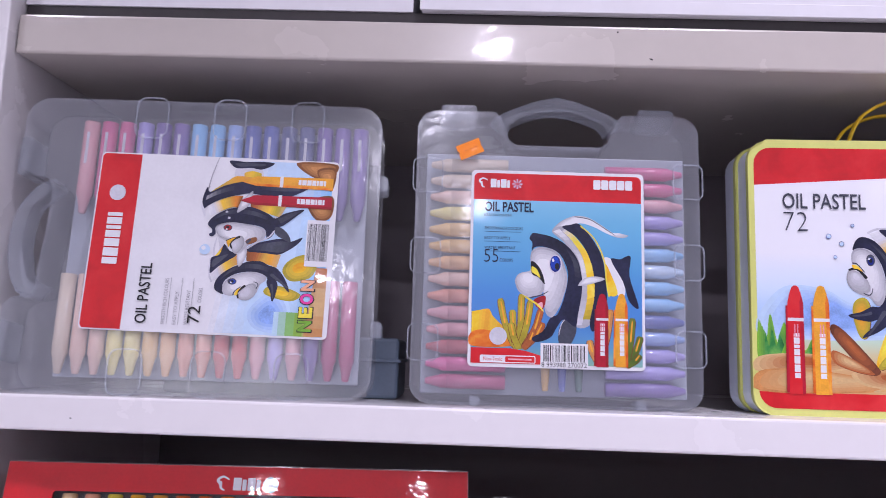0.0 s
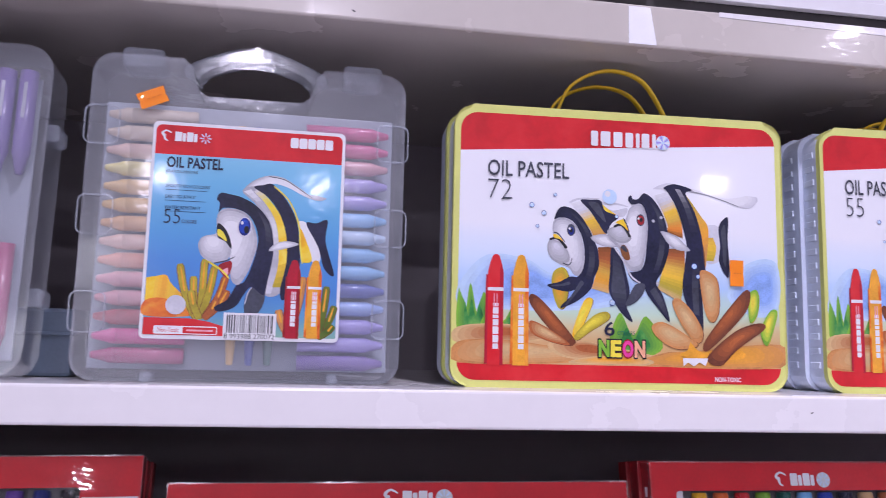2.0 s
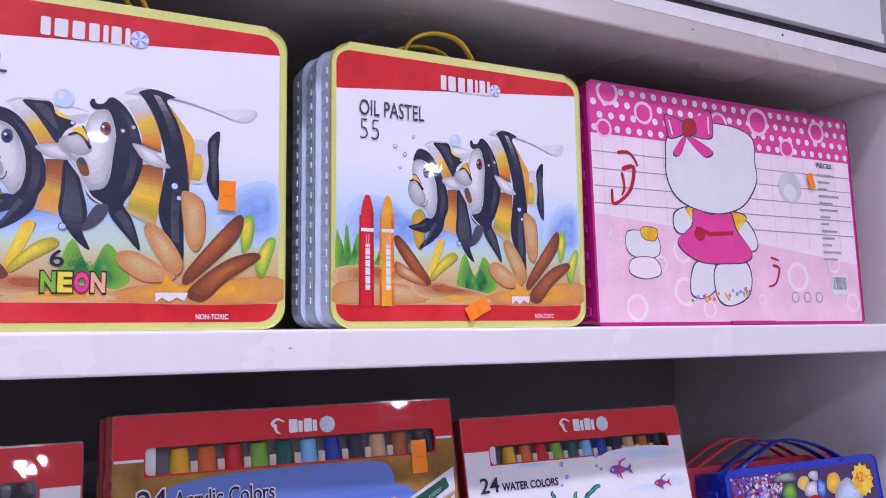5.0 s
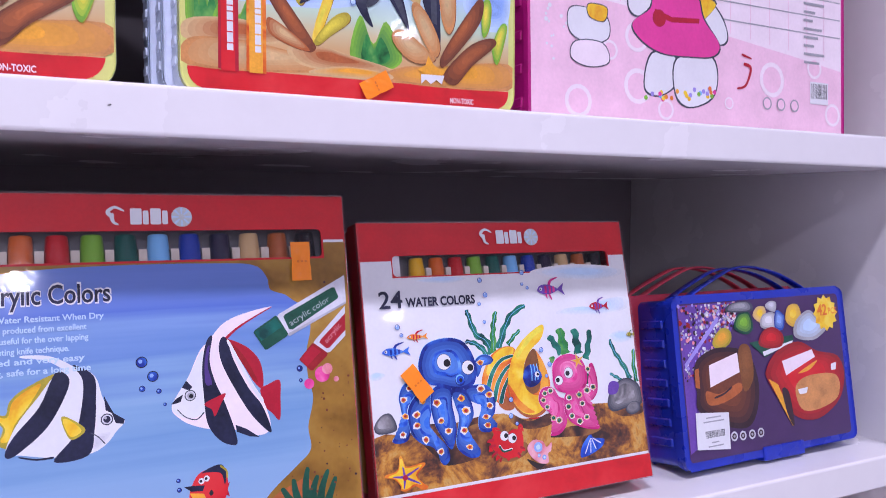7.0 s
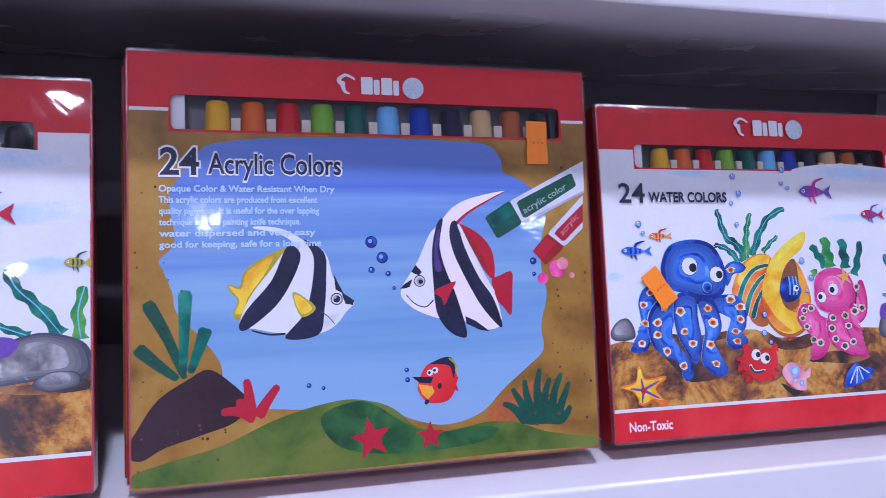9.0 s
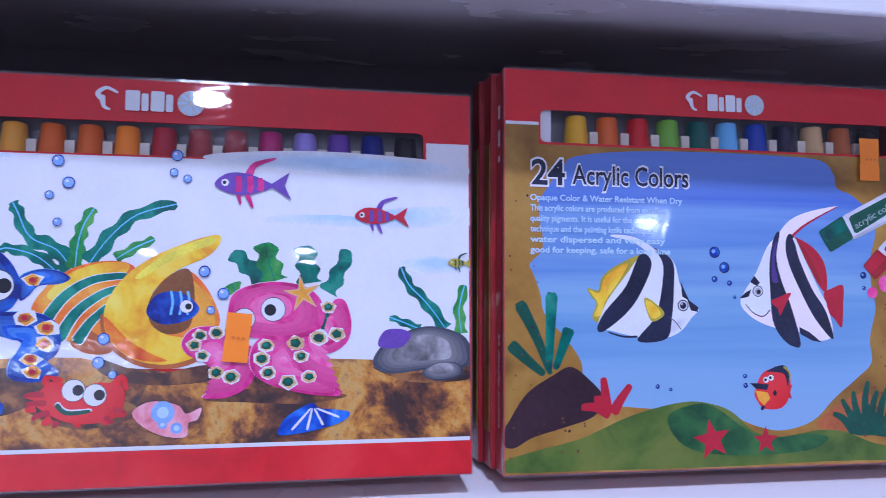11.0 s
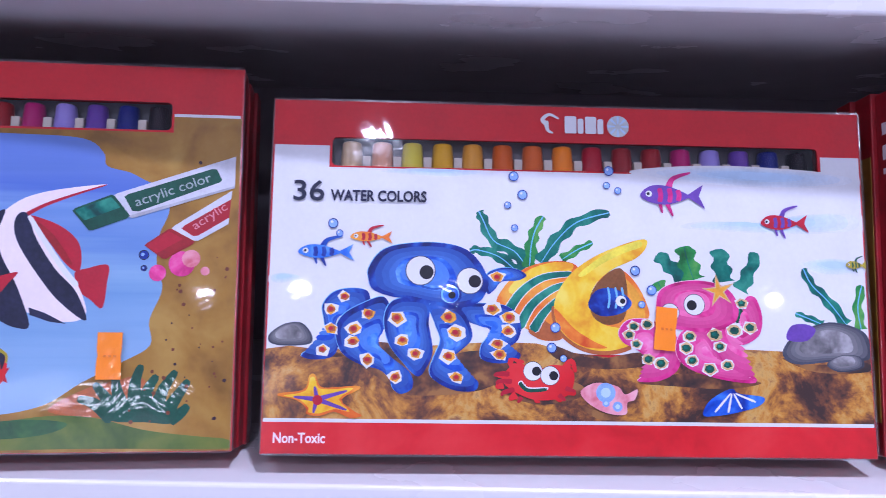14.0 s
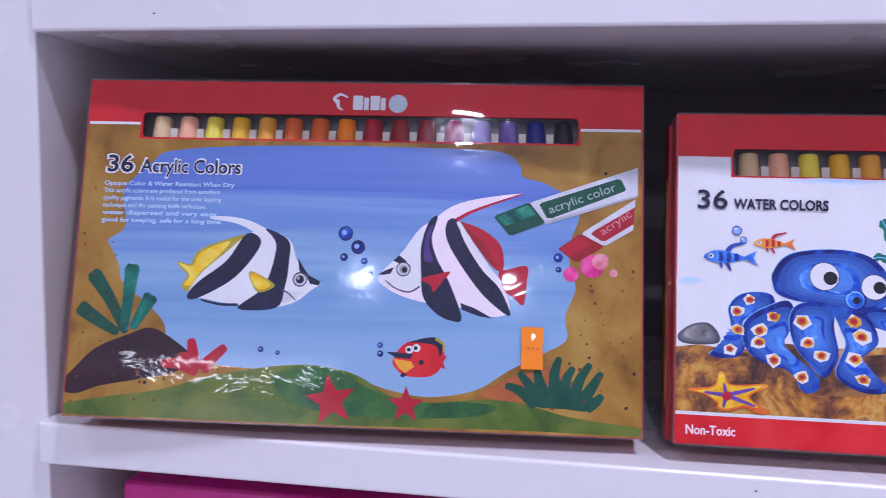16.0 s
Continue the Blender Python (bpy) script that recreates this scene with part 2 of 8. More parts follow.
def wash(name, stops, height, noise_scale=18.0, wobble=0.08, stretch=0.35, coat=0.6):
    """A print whose colour runs from the bottom of its face to the top, uneven as a painted wash."""
    m = material(name, (0.5, 0.5, 0.5), 0.42, coat=coat, coat_bump=FILM)
    nt = m.node_tree
    ramp = [n for n in nt.nodes if n.type == "VALTORGB"][0]
    tc = [n for n in nt.nodes if n.type == "TEX_COORD"][0]
    sep = nt.nodes.new("ShaderNodeSeparateXYZ")
    nt.links.new(tc.outputs["Object"], sep.inputs[0])
    ns = nt.nodes.new("ShaderNodeTexNoise")
    ns.inputs["Scale"].default_value, ns.inputs["Detail"].default_value = noise_scale, 5
    mp = nt.nodes.new("ShaderNodeMapping")
    mp.inputs["Scale"].default_value = (stretch, 1, 1.6)
    nt.links.new(tc.outputs["Object"], mp.inputs["Vector"])
    nt.links.new(mp.outputs["Vector"], ns.inputs["Vector"])
    a = nt.nodes.new("ShaderNodeMath")
    a.operation = "MULTIPLY_ADD"
    a.inputs[1].default_value, a.inputs[2].default_value = 1 / height, -wobble / 2
    nt.links.new(sep.outputs["Z"], a.inputs[0])
    c = nt.nodes.new("ShaderNodeMath")
    c.operation = "MULTIPLY_ADD"
    c.inputs[1].default_value = wobble
    nt.links.new(ns.outputs["Fac"], c.inputs[0])
    nt.links.new(a.outputs[0], c.inputs[2])
    nt.links.new(c.outputs[0], ramp.inputs["Fac"])
    e = ramp.color_ramp.elements
    e[0].position, e[0].color = stops[0][0], (*stops[0][1], 1)
    e[1].position, e[1].color = stops[-1][0], (*stops[-1][1], 1)
    for p, col in stops[1:-1]:
        e.new(p).color = (*col, 1)
    return m


def clear_plastic(name, tint, milky, rough=0.18, gloss=1.0):
    """Translucent moulded plastic: light passes, with a milky body and a glossy skin."""
    m = bpy.data.materials.new(name)
    m.use_nodes = True
    nt = m.node_tree
    b = nt.nodes["Principled BSDF"]
    out = nt.nodes["Material Output"]
    b.inputs["Base Color"].default_value, b.inputs["Roughness"].default_value = (*tint, 1), rough
    tc = nt.nodes.new("ShaderNodeTexCoord")
    ns = nt.nodes.new("ShaderNodeTexNoise")
    ns.inputs["Scale"].default_value, ns.inputs["Detail"].default_value = 35, 4
    nt.links.new(tc.outputs["Object"], ns.inputs["Vector"])
    bp = nt.nodes.new("ShaderNodeBump")
    bp.inputs["Strength"].default_value, bp.inputs["Distance"].default_value = 0.25, 0.002
    nt.links.new(ns.outputs["Fac"], bp.inputs["Height"])
    nt.links.new(bp.outputs["Normal"], b.inputs["Normal"])
    tr = nt.nodes.new("ShaderNodeBsdfTransparent")
    tr.inputs["Color"].default_value = (0.99, 0.992, 0.995, 1)
    mx = nt.nodes.new("ShaderNodeMixShader")
    mr = nt.nodes.new("ShaderNodeMapRange")
    mr.inputs["To Min"].default_value, mr.inputs["To Max"].default_value = milky * 0.8, milky * 1.2
    nt.links.new(ns.outputs["Fac"], mr.inputs["Value"])
    nt.links.new(mr.outputs["Result"], mx.inputs["Fac"])
    nt.links.new(tr.outputs[0], mx.inputs[1])
    nt.links.new(b.outputs[0], mx.inputs[2])
    gl = nt.nodes.new("ShaderNodeBsdfGlossy")
    gl.inputs["Roughness"].default_value = 0.12
    nt.links.new(bp.outputs["Normal"], gl.inputs["Normal"])
    lw = nt.nodes.new("ShaderNodeLayerWeight")
    lw.inputs["Blend"].default_value = 0.5
    pw = nt.nodes.new("ShaderNodeMath")
    pw.operation = "POWER"
    pw.inputs[1].default_value = 4.0
    nt.links.new(lw.outputs["Facing"], pw.inputs[0])
    fr = nt.nodes.new("ShaderNodeMath")
    fr.operation = "MULTIPLY_ADD"
    fr.inputs[1].default_value, fr.inputs[2].default_value = 0.45 * gloss, 0.028 * gloss
    nt.links.new(pw.outputs[0], fr.inputs[0])
    mx2 = nt.nodes.new("ShaderNodeMixShader")
    nt.links.new(fr.outputs[0], mx2.inputs["Fac"])
    nt.links.new(mx.outputs[0], mx2.inputs[1])
    nt.links.new(gl.outputs[0], mx2.inputs[2])
    nt.links.new(mx2.outputs[0], out.inputs["Surface"])
    return m


FILM = 0.10


def ink(name, colour, vary=0.1, scale=70.0):
    return material("ink_" + name, colour, 0.42, vary=vary, scale=scale, coat=0.7, coat_rough=0.03, coat_bump=FILM, spec=0.25)


INK = {k: ink(k, c, v, s) for k, c, v, s in (
    ("white", (0.74, 0.74, 0.77), 0.05, 40), ("gold", (0.62, 0.37, 0.06), 0.3, 60), ("coral", (0.56, 0.25, 0.08), 0.3, 90), ("umber", (0.2, 0.075, 0.022), 0.4, 70), ("black", (0.012, 0.012, 0.018), 0.3, 60), ("navy", (0.014, 0.016, 0.045), 0.6, 45),
    ("slate", (0.055, 0.06, 0.085), 0.45, 45), ("shade_grey", (0.42, 0.42, 0.47), 0.25, 50), ("grey", (0.35, 0.35, 0.38), 0.2, 60), ("silver", (0.55, 0.58, 0.6), 0.15, 200), ("pale_grey", (0.6, 0.6, 0.66), 0.15, 60),
    ("red", (0.62, 0.012, 0.02), 0.08, 40), ("dark_red", (0.3, 0.012, 0.018), 0.25, 70), ("crimson", (0.42, 0.01, 0.03), 0.2, 70),
    ("sticker", (0.95, 0.26, 0.01), 0.04, 90), ("orange", (0.75, 0.2, 0.02), 0.22, 80), ("amber", (0.78, 0.36, 0.03), 0.2, 80),
    ("yellow", (0.85, 0.58, 0.02), 0.15, 80), ("lemon", (0.8, 0.68, 0.06), 0.2, 80), ("olive", (0.42, 0.34, 0.03), 0.3, 60),
    ("ochre", (0.34, 0.18, 0.025), 0.22, 22), ("brown", (0.16, 0.045, 0.02), 0.35, 60), ("rust", (0.4, 0.11, 0.03), 0.3, 60),
    ("tan", (0.62, 0.42, 0.2), 0.2, 60), ("peach", (0.82, 0.4, 0.24), 0.12, 60), ("beige", (0.66, 0.46, 0.24), 0.12, 60),
    ("green", (0.03, 0.25, 0.05), 0.35, 60), ("dark_green", (0.01, 0.075, 0.045), 0.35, 60), ("teal", (0.008, 0.16, 0.11), 0.35, 50),
    ("moss", (0.1, 0.16, 0.02), 0.35, 25), ("leaf", (0.2, 0.45, 0.04), 0.3, 60), ("rock", (0.035, 0.014, 0.022), 0.45, 35),
    ("stone", (0.2, 0.19, 0.2), 0.5, 50), ("blue", (0.02, 0.09, 0.55), 0.35, 40), ("deep_blue", (0.012, 0.03, 0.3), 0.35, 45),
    ("sky", (0.2, 0.5, 0.85), 0.15, 30), ("pale_blue", (0.5, 0.66, 0.85), 0.12, 20), ("bubble", (0.25, 0.4, 0.8), 0.3, 90),
    ("violet", (0.14, 0.06, 0.35), 0.25, 60), ("lavender", (0.33, 0.27, 0.68), 0.15, 60), ("magenta", (0.6, 0.015, 0.2), 0.2, 45),
    ("pink", (0.8, 0.13, 0.33), 0.25, 40), ("rose", (0.78, 0.33, 0.42), 0.2, 60), ("pale_pink", (0.85, 0.55, 0.68), 0.1, 40),
    ("shell_pink", (0.86, 0.74, 0.8), 0.06, 40), ("hot_pink", (0.72, 0.05, 0.3), 0.1, 40))}

for name, stops in (("deep_blue", [(0.34, (0.004, 0.008, 0.10)), (0.5, (0.010, 0.03, 0.28)), (0.66, (0.03, 0.12, 0.52))]),
                    ("blue", [(0.34, (0.006, 0.02, 0.24)), (0.48, (0.015, 0.075, 0.52)), (0.6, (0.06, 0.2, 0.72)), (0.7, (0.2, 0.42, 0.82))]),
                    ("azure", [(0.34, (0.02, 0.09, 0.55)), (0.5, (0.05, 0.19, 0.7)), (0.68, (0.2, 0.45, 0.85))]),
                    ("blush", [(0.34, (0.76, 0.07, 0.32)), (0.5, (0.82, 0.17, 0.43)), (0.68, (0.86, 0.36, 0.57))]),
                    ("pink", [(0.34, (0.5, 0.012, 0.15)), (0.5, (0.76, 0.06, 0.30)), (0.68, (0.84, 0.24, 0.47))]),
                    ("magenta", [(0.34, (0.3, 0.006, 0.09)), (0.5, (0.58, 0.015, 0.2)), (0.68, (0.75, 0.08, 0.32))]),
                    ("red", [(0.32, (0.5, 0.008, 0.014)), (0.5, (0.62, 0.012, 0.02)), (0.7, (0.68, 0.03, 0.035))]),
                    ("orange", [(0.34, (0.6, 0.07, 0.01)), (0.5, (0.76, 0.2, 0.02)), (0.68, (0.84, 0.42, 0.05))]),
                    ("rose", [(0.34, (0.6, 0.12, 0.16)), (0.5, (0.76, 0.3, 0.36)), (0.68, (0.84, 0.5, 0.55))]),
                    ("teal", [(0.34, (0.004, 0.05, 0.045)), (0.5, (0.008, 0.15, 0.11)), (0.68, (0.05, 0.3, 0.2))]),
                    ("green", [(0.34, (0.008, 0.09, 0.02)), (0.5, (0.03, 0.24, 0.05)), (0.68, (0.16, 0.42, 0.08))]),
                    ("ochre", [(0.32, (0.2, 0.095, 0.012)), (0.5, (0.33, 0.17, 0.024)), (0.68, (0.42, 0.25, 0.05))]),
                    ("meadow", [(0.32, (0.012, 0.06, 0.02)), (0.5, (0.03, 0.115, 0.03)), (0.68, (0.06, 0.16, 0.035))]),
                    ("moss", [(0.34, (0.05, 0.10, 0.014)), (0.5, (0.095, 0.15, 0.02)), (0.66, (0.15, 0.185, 0.028))]),
                    ("stone", [(0.34, (0.05, 0.05, 0.06)), (0.5, (0.2, 0.19, 0.2)), (0.66, (0.45, 0.43, 0.45))]),
                    ("yellow", [(0.34, (0.74, 0.32, 0.01)), (0.5, (0.85, 0.56, 0.02)), (0.66, (0.88, 0.7, 0.1))])):
    INK[name] = material("ink_" + name, (0.5, 0.5, 0.5), 0.42, scale={"ochre": 26, "red": 30, "moss": 34}.get(name, 58), coat=0.7, coat_rough=0.03, coat_bump=FILM, spec=0.25, stops=stops)

board = material("white_lacquered_board", (0.79, 0.765, 0.775), 0.26, vary=0.025, scale=9, bump=0.04, bump_scale=120, coat=0.35, coat_rough=0.045, coat_bump=0.12)
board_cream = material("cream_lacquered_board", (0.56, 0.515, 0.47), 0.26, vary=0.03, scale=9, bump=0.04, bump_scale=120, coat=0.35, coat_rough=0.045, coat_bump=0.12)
white_patch = material("white_patch", (0.88, 0.88, 0.92), 0.4, vary=0.03, scale=60)
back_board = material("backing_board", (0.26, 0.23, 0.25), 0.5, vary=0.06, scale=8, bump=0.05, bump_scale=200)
carton_white = material("white_carton", (0.76, 0.75, 0.78), 0.45, vary=0.03, scale=14, bump=0.03, bump_scale=400)
# shade of the gap below the cartons as a colour; scuffs share it
gap_scuff_dark = material("gap_and_scuff_dark", (0.035, 0.03, 0.032), 0.6, vary=0.2, scale=30)
red_card = material("red_cardboard", (0.56, 0.012, 0.02), 0.45, vary=0.12, scale=45, coat=0.7, coat_rough=0.03, coat_bump=0.12, spec=0.25)
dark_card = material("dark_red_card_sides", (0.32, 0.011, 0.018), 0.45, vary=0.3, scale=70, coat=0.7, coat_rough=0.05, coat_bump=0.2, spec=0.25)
grey_card = material("grey_card_edges", (0.42, 0.36, 0.33), 0.6, vary=0.2, scale=60)
tray_white = material("white_moulded_tray", (0.62, 0.55, 0.46), 0.4, vary=0.08, scale=30)
# darker copy of the tray plastic, the window recess's shade in its colour
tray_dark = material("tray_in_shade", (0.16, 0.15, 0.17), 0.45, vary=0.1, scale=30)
film_clear = clear_plastic("window_film", (0.9, 0.9, 0.92), 0.015, 0.05, 0.25)
film_seam = clear_plastic("shrink_film_edge", (0.9, 0.88, 0.9), 0.035, 0.12, 1.6)
case_clear = clear_plastic("milky_case_plastic", (0.80, 0.84, 0.94), 0.075, 0.22, 1.5)
case_edge = clear_plastic("thick_case_plastic", (0.66, 0.72, 0.82), 0.22, 0.2)
case_grey = material("grey_blue_plastic", (0.13, 0.17, 0.23), 0.35, vary=0.12, scale=40)
tray_blue = material("pale_blue_tray_plastic", (0.66, 0.72, 0.84), 0.35, vary=0.06, scale=40, bump=0.05)
tin_rim = material("yellow_green_enamelled_tin", (0.66, 0.68, 0.2), 0.3, vary=0.06, scale=50, coat=0.4)
yellow_cord = material("yellow_plastic_strap", (0.8, 0.52, 0.015), 0.32, vary=0.12, scale=60, coat=0.3)
blue_plastic = material("royal_blue_plastic", (0.012, 0.03, 0.38), 0.28, vary=0.15, scale=40, coat=0.3)
red_plastic = material("red_pink_plastic", (0.6, 0.05, 0.09), 0.3, vary=0.12, scale=40, coat=0.3)
magenta_plastic = material("magenta_plastic", (0.5, 0.008, 0.2), 0.3, vary=0.15, scale=40, coat=0.3)
lid_clear = clear_plastic("clear_lid_plastic", (0.9, 0.9, 0.92), 0.05, 0.06)
tray_pale = material("pale_grey_tray_plastic", (0.38, 0.41, 0.48), 0.35, vary=0.08, scale=40)
wall_paint = material("wall_paint", (0.68, 0.66, 0.69), 0.7, vary=0.04, scale=4, bump=0.05)
floor_tile = material("floor_tile", (0.62, 0.60, 0.62), 0.3, vary=0.08, scale=3)
ceiling_paint = material("ceiling_paint", (0.78, 0.78, 0.78), 0.8, vary=0.03, scale=4)


# ---------------------------------------------------------------- the setting
LEFT, RIGHT, BACK = -0.3670, 1.198, 0.967
TOP0, TOP1, TOP2, TOP3 = 1.7765, 1.465, 1.180, 0.895      # tops of the shelves
FRONT1, FRONT2 = 0.596, 0.574


def structure(name, lo, hi, mat, label, bevel=0.0, category=""):
    ob = new(name, box_mesh(name, lo, hi, mat, bevel))
    return tagged(ob, label, category or name.split("_")[0], kind="structure")


structure("floor", (-6.0, -9.0, -0.1), (4.0, 1.1, 0.0), floor_tile, "grey tiled shop floor in front of the shelves")
structure("ceiling", (-6.0, -9.0, CEILING), (4.0, 1.1, CEILING + 0.1), ceiling_paint, "plain white painted shop ceiling")
structure("wall_north", (-6.0, 1.0, 0.0), (4.0, 1.1, CEILING), wall_paint, "plain painted wall behind the shelf unit")
structure("wall_south", (-6.0, -9.0, 0.0), (4.0, -8.9, CEILING), wall_paint, "plain painted wall across the shop")
structure("wall_west", (-6.1, -9.0, 0.0), (-6.0, 1.1, CEILING), wall_paint, "plain painted wall at the end of the shop")
structure("wall_east", (4.0, -9.0, 0.0), (4.1, 1.1, CEILING), wall_paint, "plain painted wall at the other end")

# shelf unit, fixed to the wall
unit = thing("shelf_unit", pose(0, 0, 0), "white lacquered wooden shelf unit with thick open shelves, standing against the wall", "shelf unit", kind="structure")
part("side_panel", box_mesh("side_panel", (LEFT - 0.06, 0.586, 0.0), (LEFT, BACK + 0.018, 2.3), board, 0.0015), unit)
part("side_panel", box_mesh("side_panel", (RIGHT, 0.586, 0.0), (RIGHT + 0.06, BACK + 0.018, 2.3), board, 0.0015), unit)
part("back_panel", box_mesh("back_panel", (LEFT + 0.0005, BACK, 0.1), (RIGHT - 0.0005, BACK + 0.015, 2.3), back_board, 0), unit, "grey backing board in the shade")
for z, f, th in ((TOP1, 0.580, 0.0275), (TOP2, FRONT2, 0.029), (TOP3, FRONT2, 0.029), (0.55, FRONT2, 0.029), (2.09, FRONT1, 0.03), (2.3, FRONT1, 0.03)):
    part("shelf_board", box_mesh("shelf_board", (LEFT + 0.0006, f, z - th), (RIGHT - 0.0006, BACK - 0.0006, z), board, 0.0022, 3), unit)
part("plinth", box_mesh("plinth", (LEFT + 0.001, 0.62, 0.0), (RIGHT - 0.001, 0.64, 0.1), board, 0.001), unit)
SAG = pose(0, 0, TOP0, 0, 0.93, 0)                       # the top shelf hangs a little lower at one end
top_x0, top_x1 = LEFT + 0.002, RIGHT - 0.002
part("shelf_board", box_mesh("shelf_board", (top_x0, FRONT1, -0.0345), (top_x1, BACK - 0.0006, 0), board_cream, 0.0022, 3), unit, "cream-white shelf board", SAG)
# dark strip drawn where only the shaded gap under the cartons shows
part("shadow_gap_strip", box_mesh("shadow_gap_strip", (top_x0, 0.606, 0.0002), (top_x1, 0.624, 0.012), gap_scuff_dark, 0.0005), unit, "dark strip painted as the shaded gap under the cartons", SAG)
part("edge_strip", prism_mesh("edge_strip", [(0.46, -0.0044), (0.812, -0.0100), (0.812, -0.0122), (top_x1, -0.0172), (top_x1, -0.0004), (0.46, -0.0004)], FRONT1 - 0.0004, FRONT1 - 0.0001, board), unit, "strip of bare lilac-white board above the cream edging", SAG)
# narrow bright white strip across the height of the front edge
part("edge_patch", prism_mesh("edge_patch", [(0.3845, -0.0330), (0.4075, -0.0330), (0.4020, -0.0024), (0.3840, -0.0024)], FRONT1 - 0.0004, FRONT1 - 0.0001, white_patch), unit, "bright white upright strip on the shelf edge", SAG)
# small scuffs and nicks in the lacquer
for x, y, z, wd, ht, turn in ((0.167, FRONT1 - 0.0003, 1.7462, 0.0034, 0.0012, 25), (0.705, FRONT1 - 0.0003, 1.7520, 0.0040, 0.0090, 4), (0.140, FRONT1 - 0.0003, 1.7690, 0.0016, 0.0016, 0), (0.902, FRONT1 - 0.0003, 1.7400, 0.0030, 0.0012, 0), (1.02, FRONT1 - 0.0006, 1.7530, 0.0030, 0.0030, 0),
                              (0.094, FRONT2 - 0.0003, 1.1715, 0.0014, 0.0010, 0), (-0.28, 0.5797, 1.4478, 0.0018, 0.0010, 10), (0.52, 0.5797, 1.4525, 0.0022, 0.0009, -15)):
    part("scuff_mark", prism_mesh("scuff_mark", [(-wd / 2, 0), (-wd * 0.1, ht * 0.5), (wd * 0.5, ht * 0.2), (wd * 0.35, -ht * 0.4), (-wd * 0.2, -ht * 0.5)], 0, 0.0003, gap_scuff_dark), unit, "small dark scuff", pose(x, y, z, 0, turn, 0))

# the added fill at x -5 gets the same trim ring as the downlights
for x, y, watts, radius, spread in LAMPS:
    dl = thing("ceiling_downlight", pose(x, y, CEILING), "round white ceiling downlight with a bright face", "ceiling light", "ceiling downlights")
    part("trim_ring", lathe_mesh("trim_ring", [(radius + 0.004, -0.0002), (radius + 0.03, -0.0002), (radius + 0.03, -0.008), (radius + 0.004, -0.01)], ceiling_paint, n=24), dl)

sl = thing("strip_light", pose(STRIP[0], STRIP[1], CEILING), "long white ceiling strip light across the shop", "ceiling light")
part("housing", box_mesh("housing", (-1.25, -0.07, -0.012), (1.25, 0.07, -0.0002), ceiling_paint, 0.002), sl)

tl = thing("tube_light", pose(TUBE[0], TUBE[1], CEILING), "long white ceiling tube light far across the shop", "ceiling light")
part("housing", box_mesh("housing", (-1.15, -0.08, -0.012), (1.15, 0.08, -0.0002), ceiling_paint, 0.002), tl)

# cartons on the top shelf
for x0, x1, front, h in ((-0.365, -0.030, 0.606, 0.16), (-0.022, 0.402, 0.600, 0.17), (0.410, 0.842, 0.602, 0.165), (0.848, 1.180, 0.600, 0.17)):
    ct = thing("carton", SAG @ pose(x0, front, 0.0122), "plain white glossy carton lying on the top shelf", "carton", "white cartons on the top shelf")
    part("carton_body", box_mesh("carton_body", (0, 0, 0), (x1 - x0, 0.2, h), carton_white, 0.0015), ct)
    part("lid_edge", box_mesh("lid_edge", (-0.001, -0.0015, 0.0), (x1 - x0 + 0.001, 0.0, 0.011), carton_white, 0.0005), ct, "thin grey-white lower lip")


# ---------------------------------------------------------------- paint boxes on the lower shelf
CAPS36 = ("beige", "peach", "lemon", "yellow", "amber", "orange", "orange", "sticker", "crimson", "dark_red", "dark_red", "magenta", "lavender", "violet", "deep_blue", "black")
CAPS24 = ("yellow", "orange", "red", "leaf", "teal", "sky", "blue", "navy", "tan", "rust", "black")
CAP_MAT = {}


def cap_material(name):
    if name not in CAP_MAT:
        src = INK[name].node_tree.nodes["Color Ramp"].color_ramp.elements
        col = [(a + b) / 2 for a, b in zip(src[0].color[:3], src[1].color[:3])]
        CAP_MAT[name] = material("cap_" + name, col, 0.3, vary=0.06, scale=90, coat=0.2)
    return CAP_MAT[name]


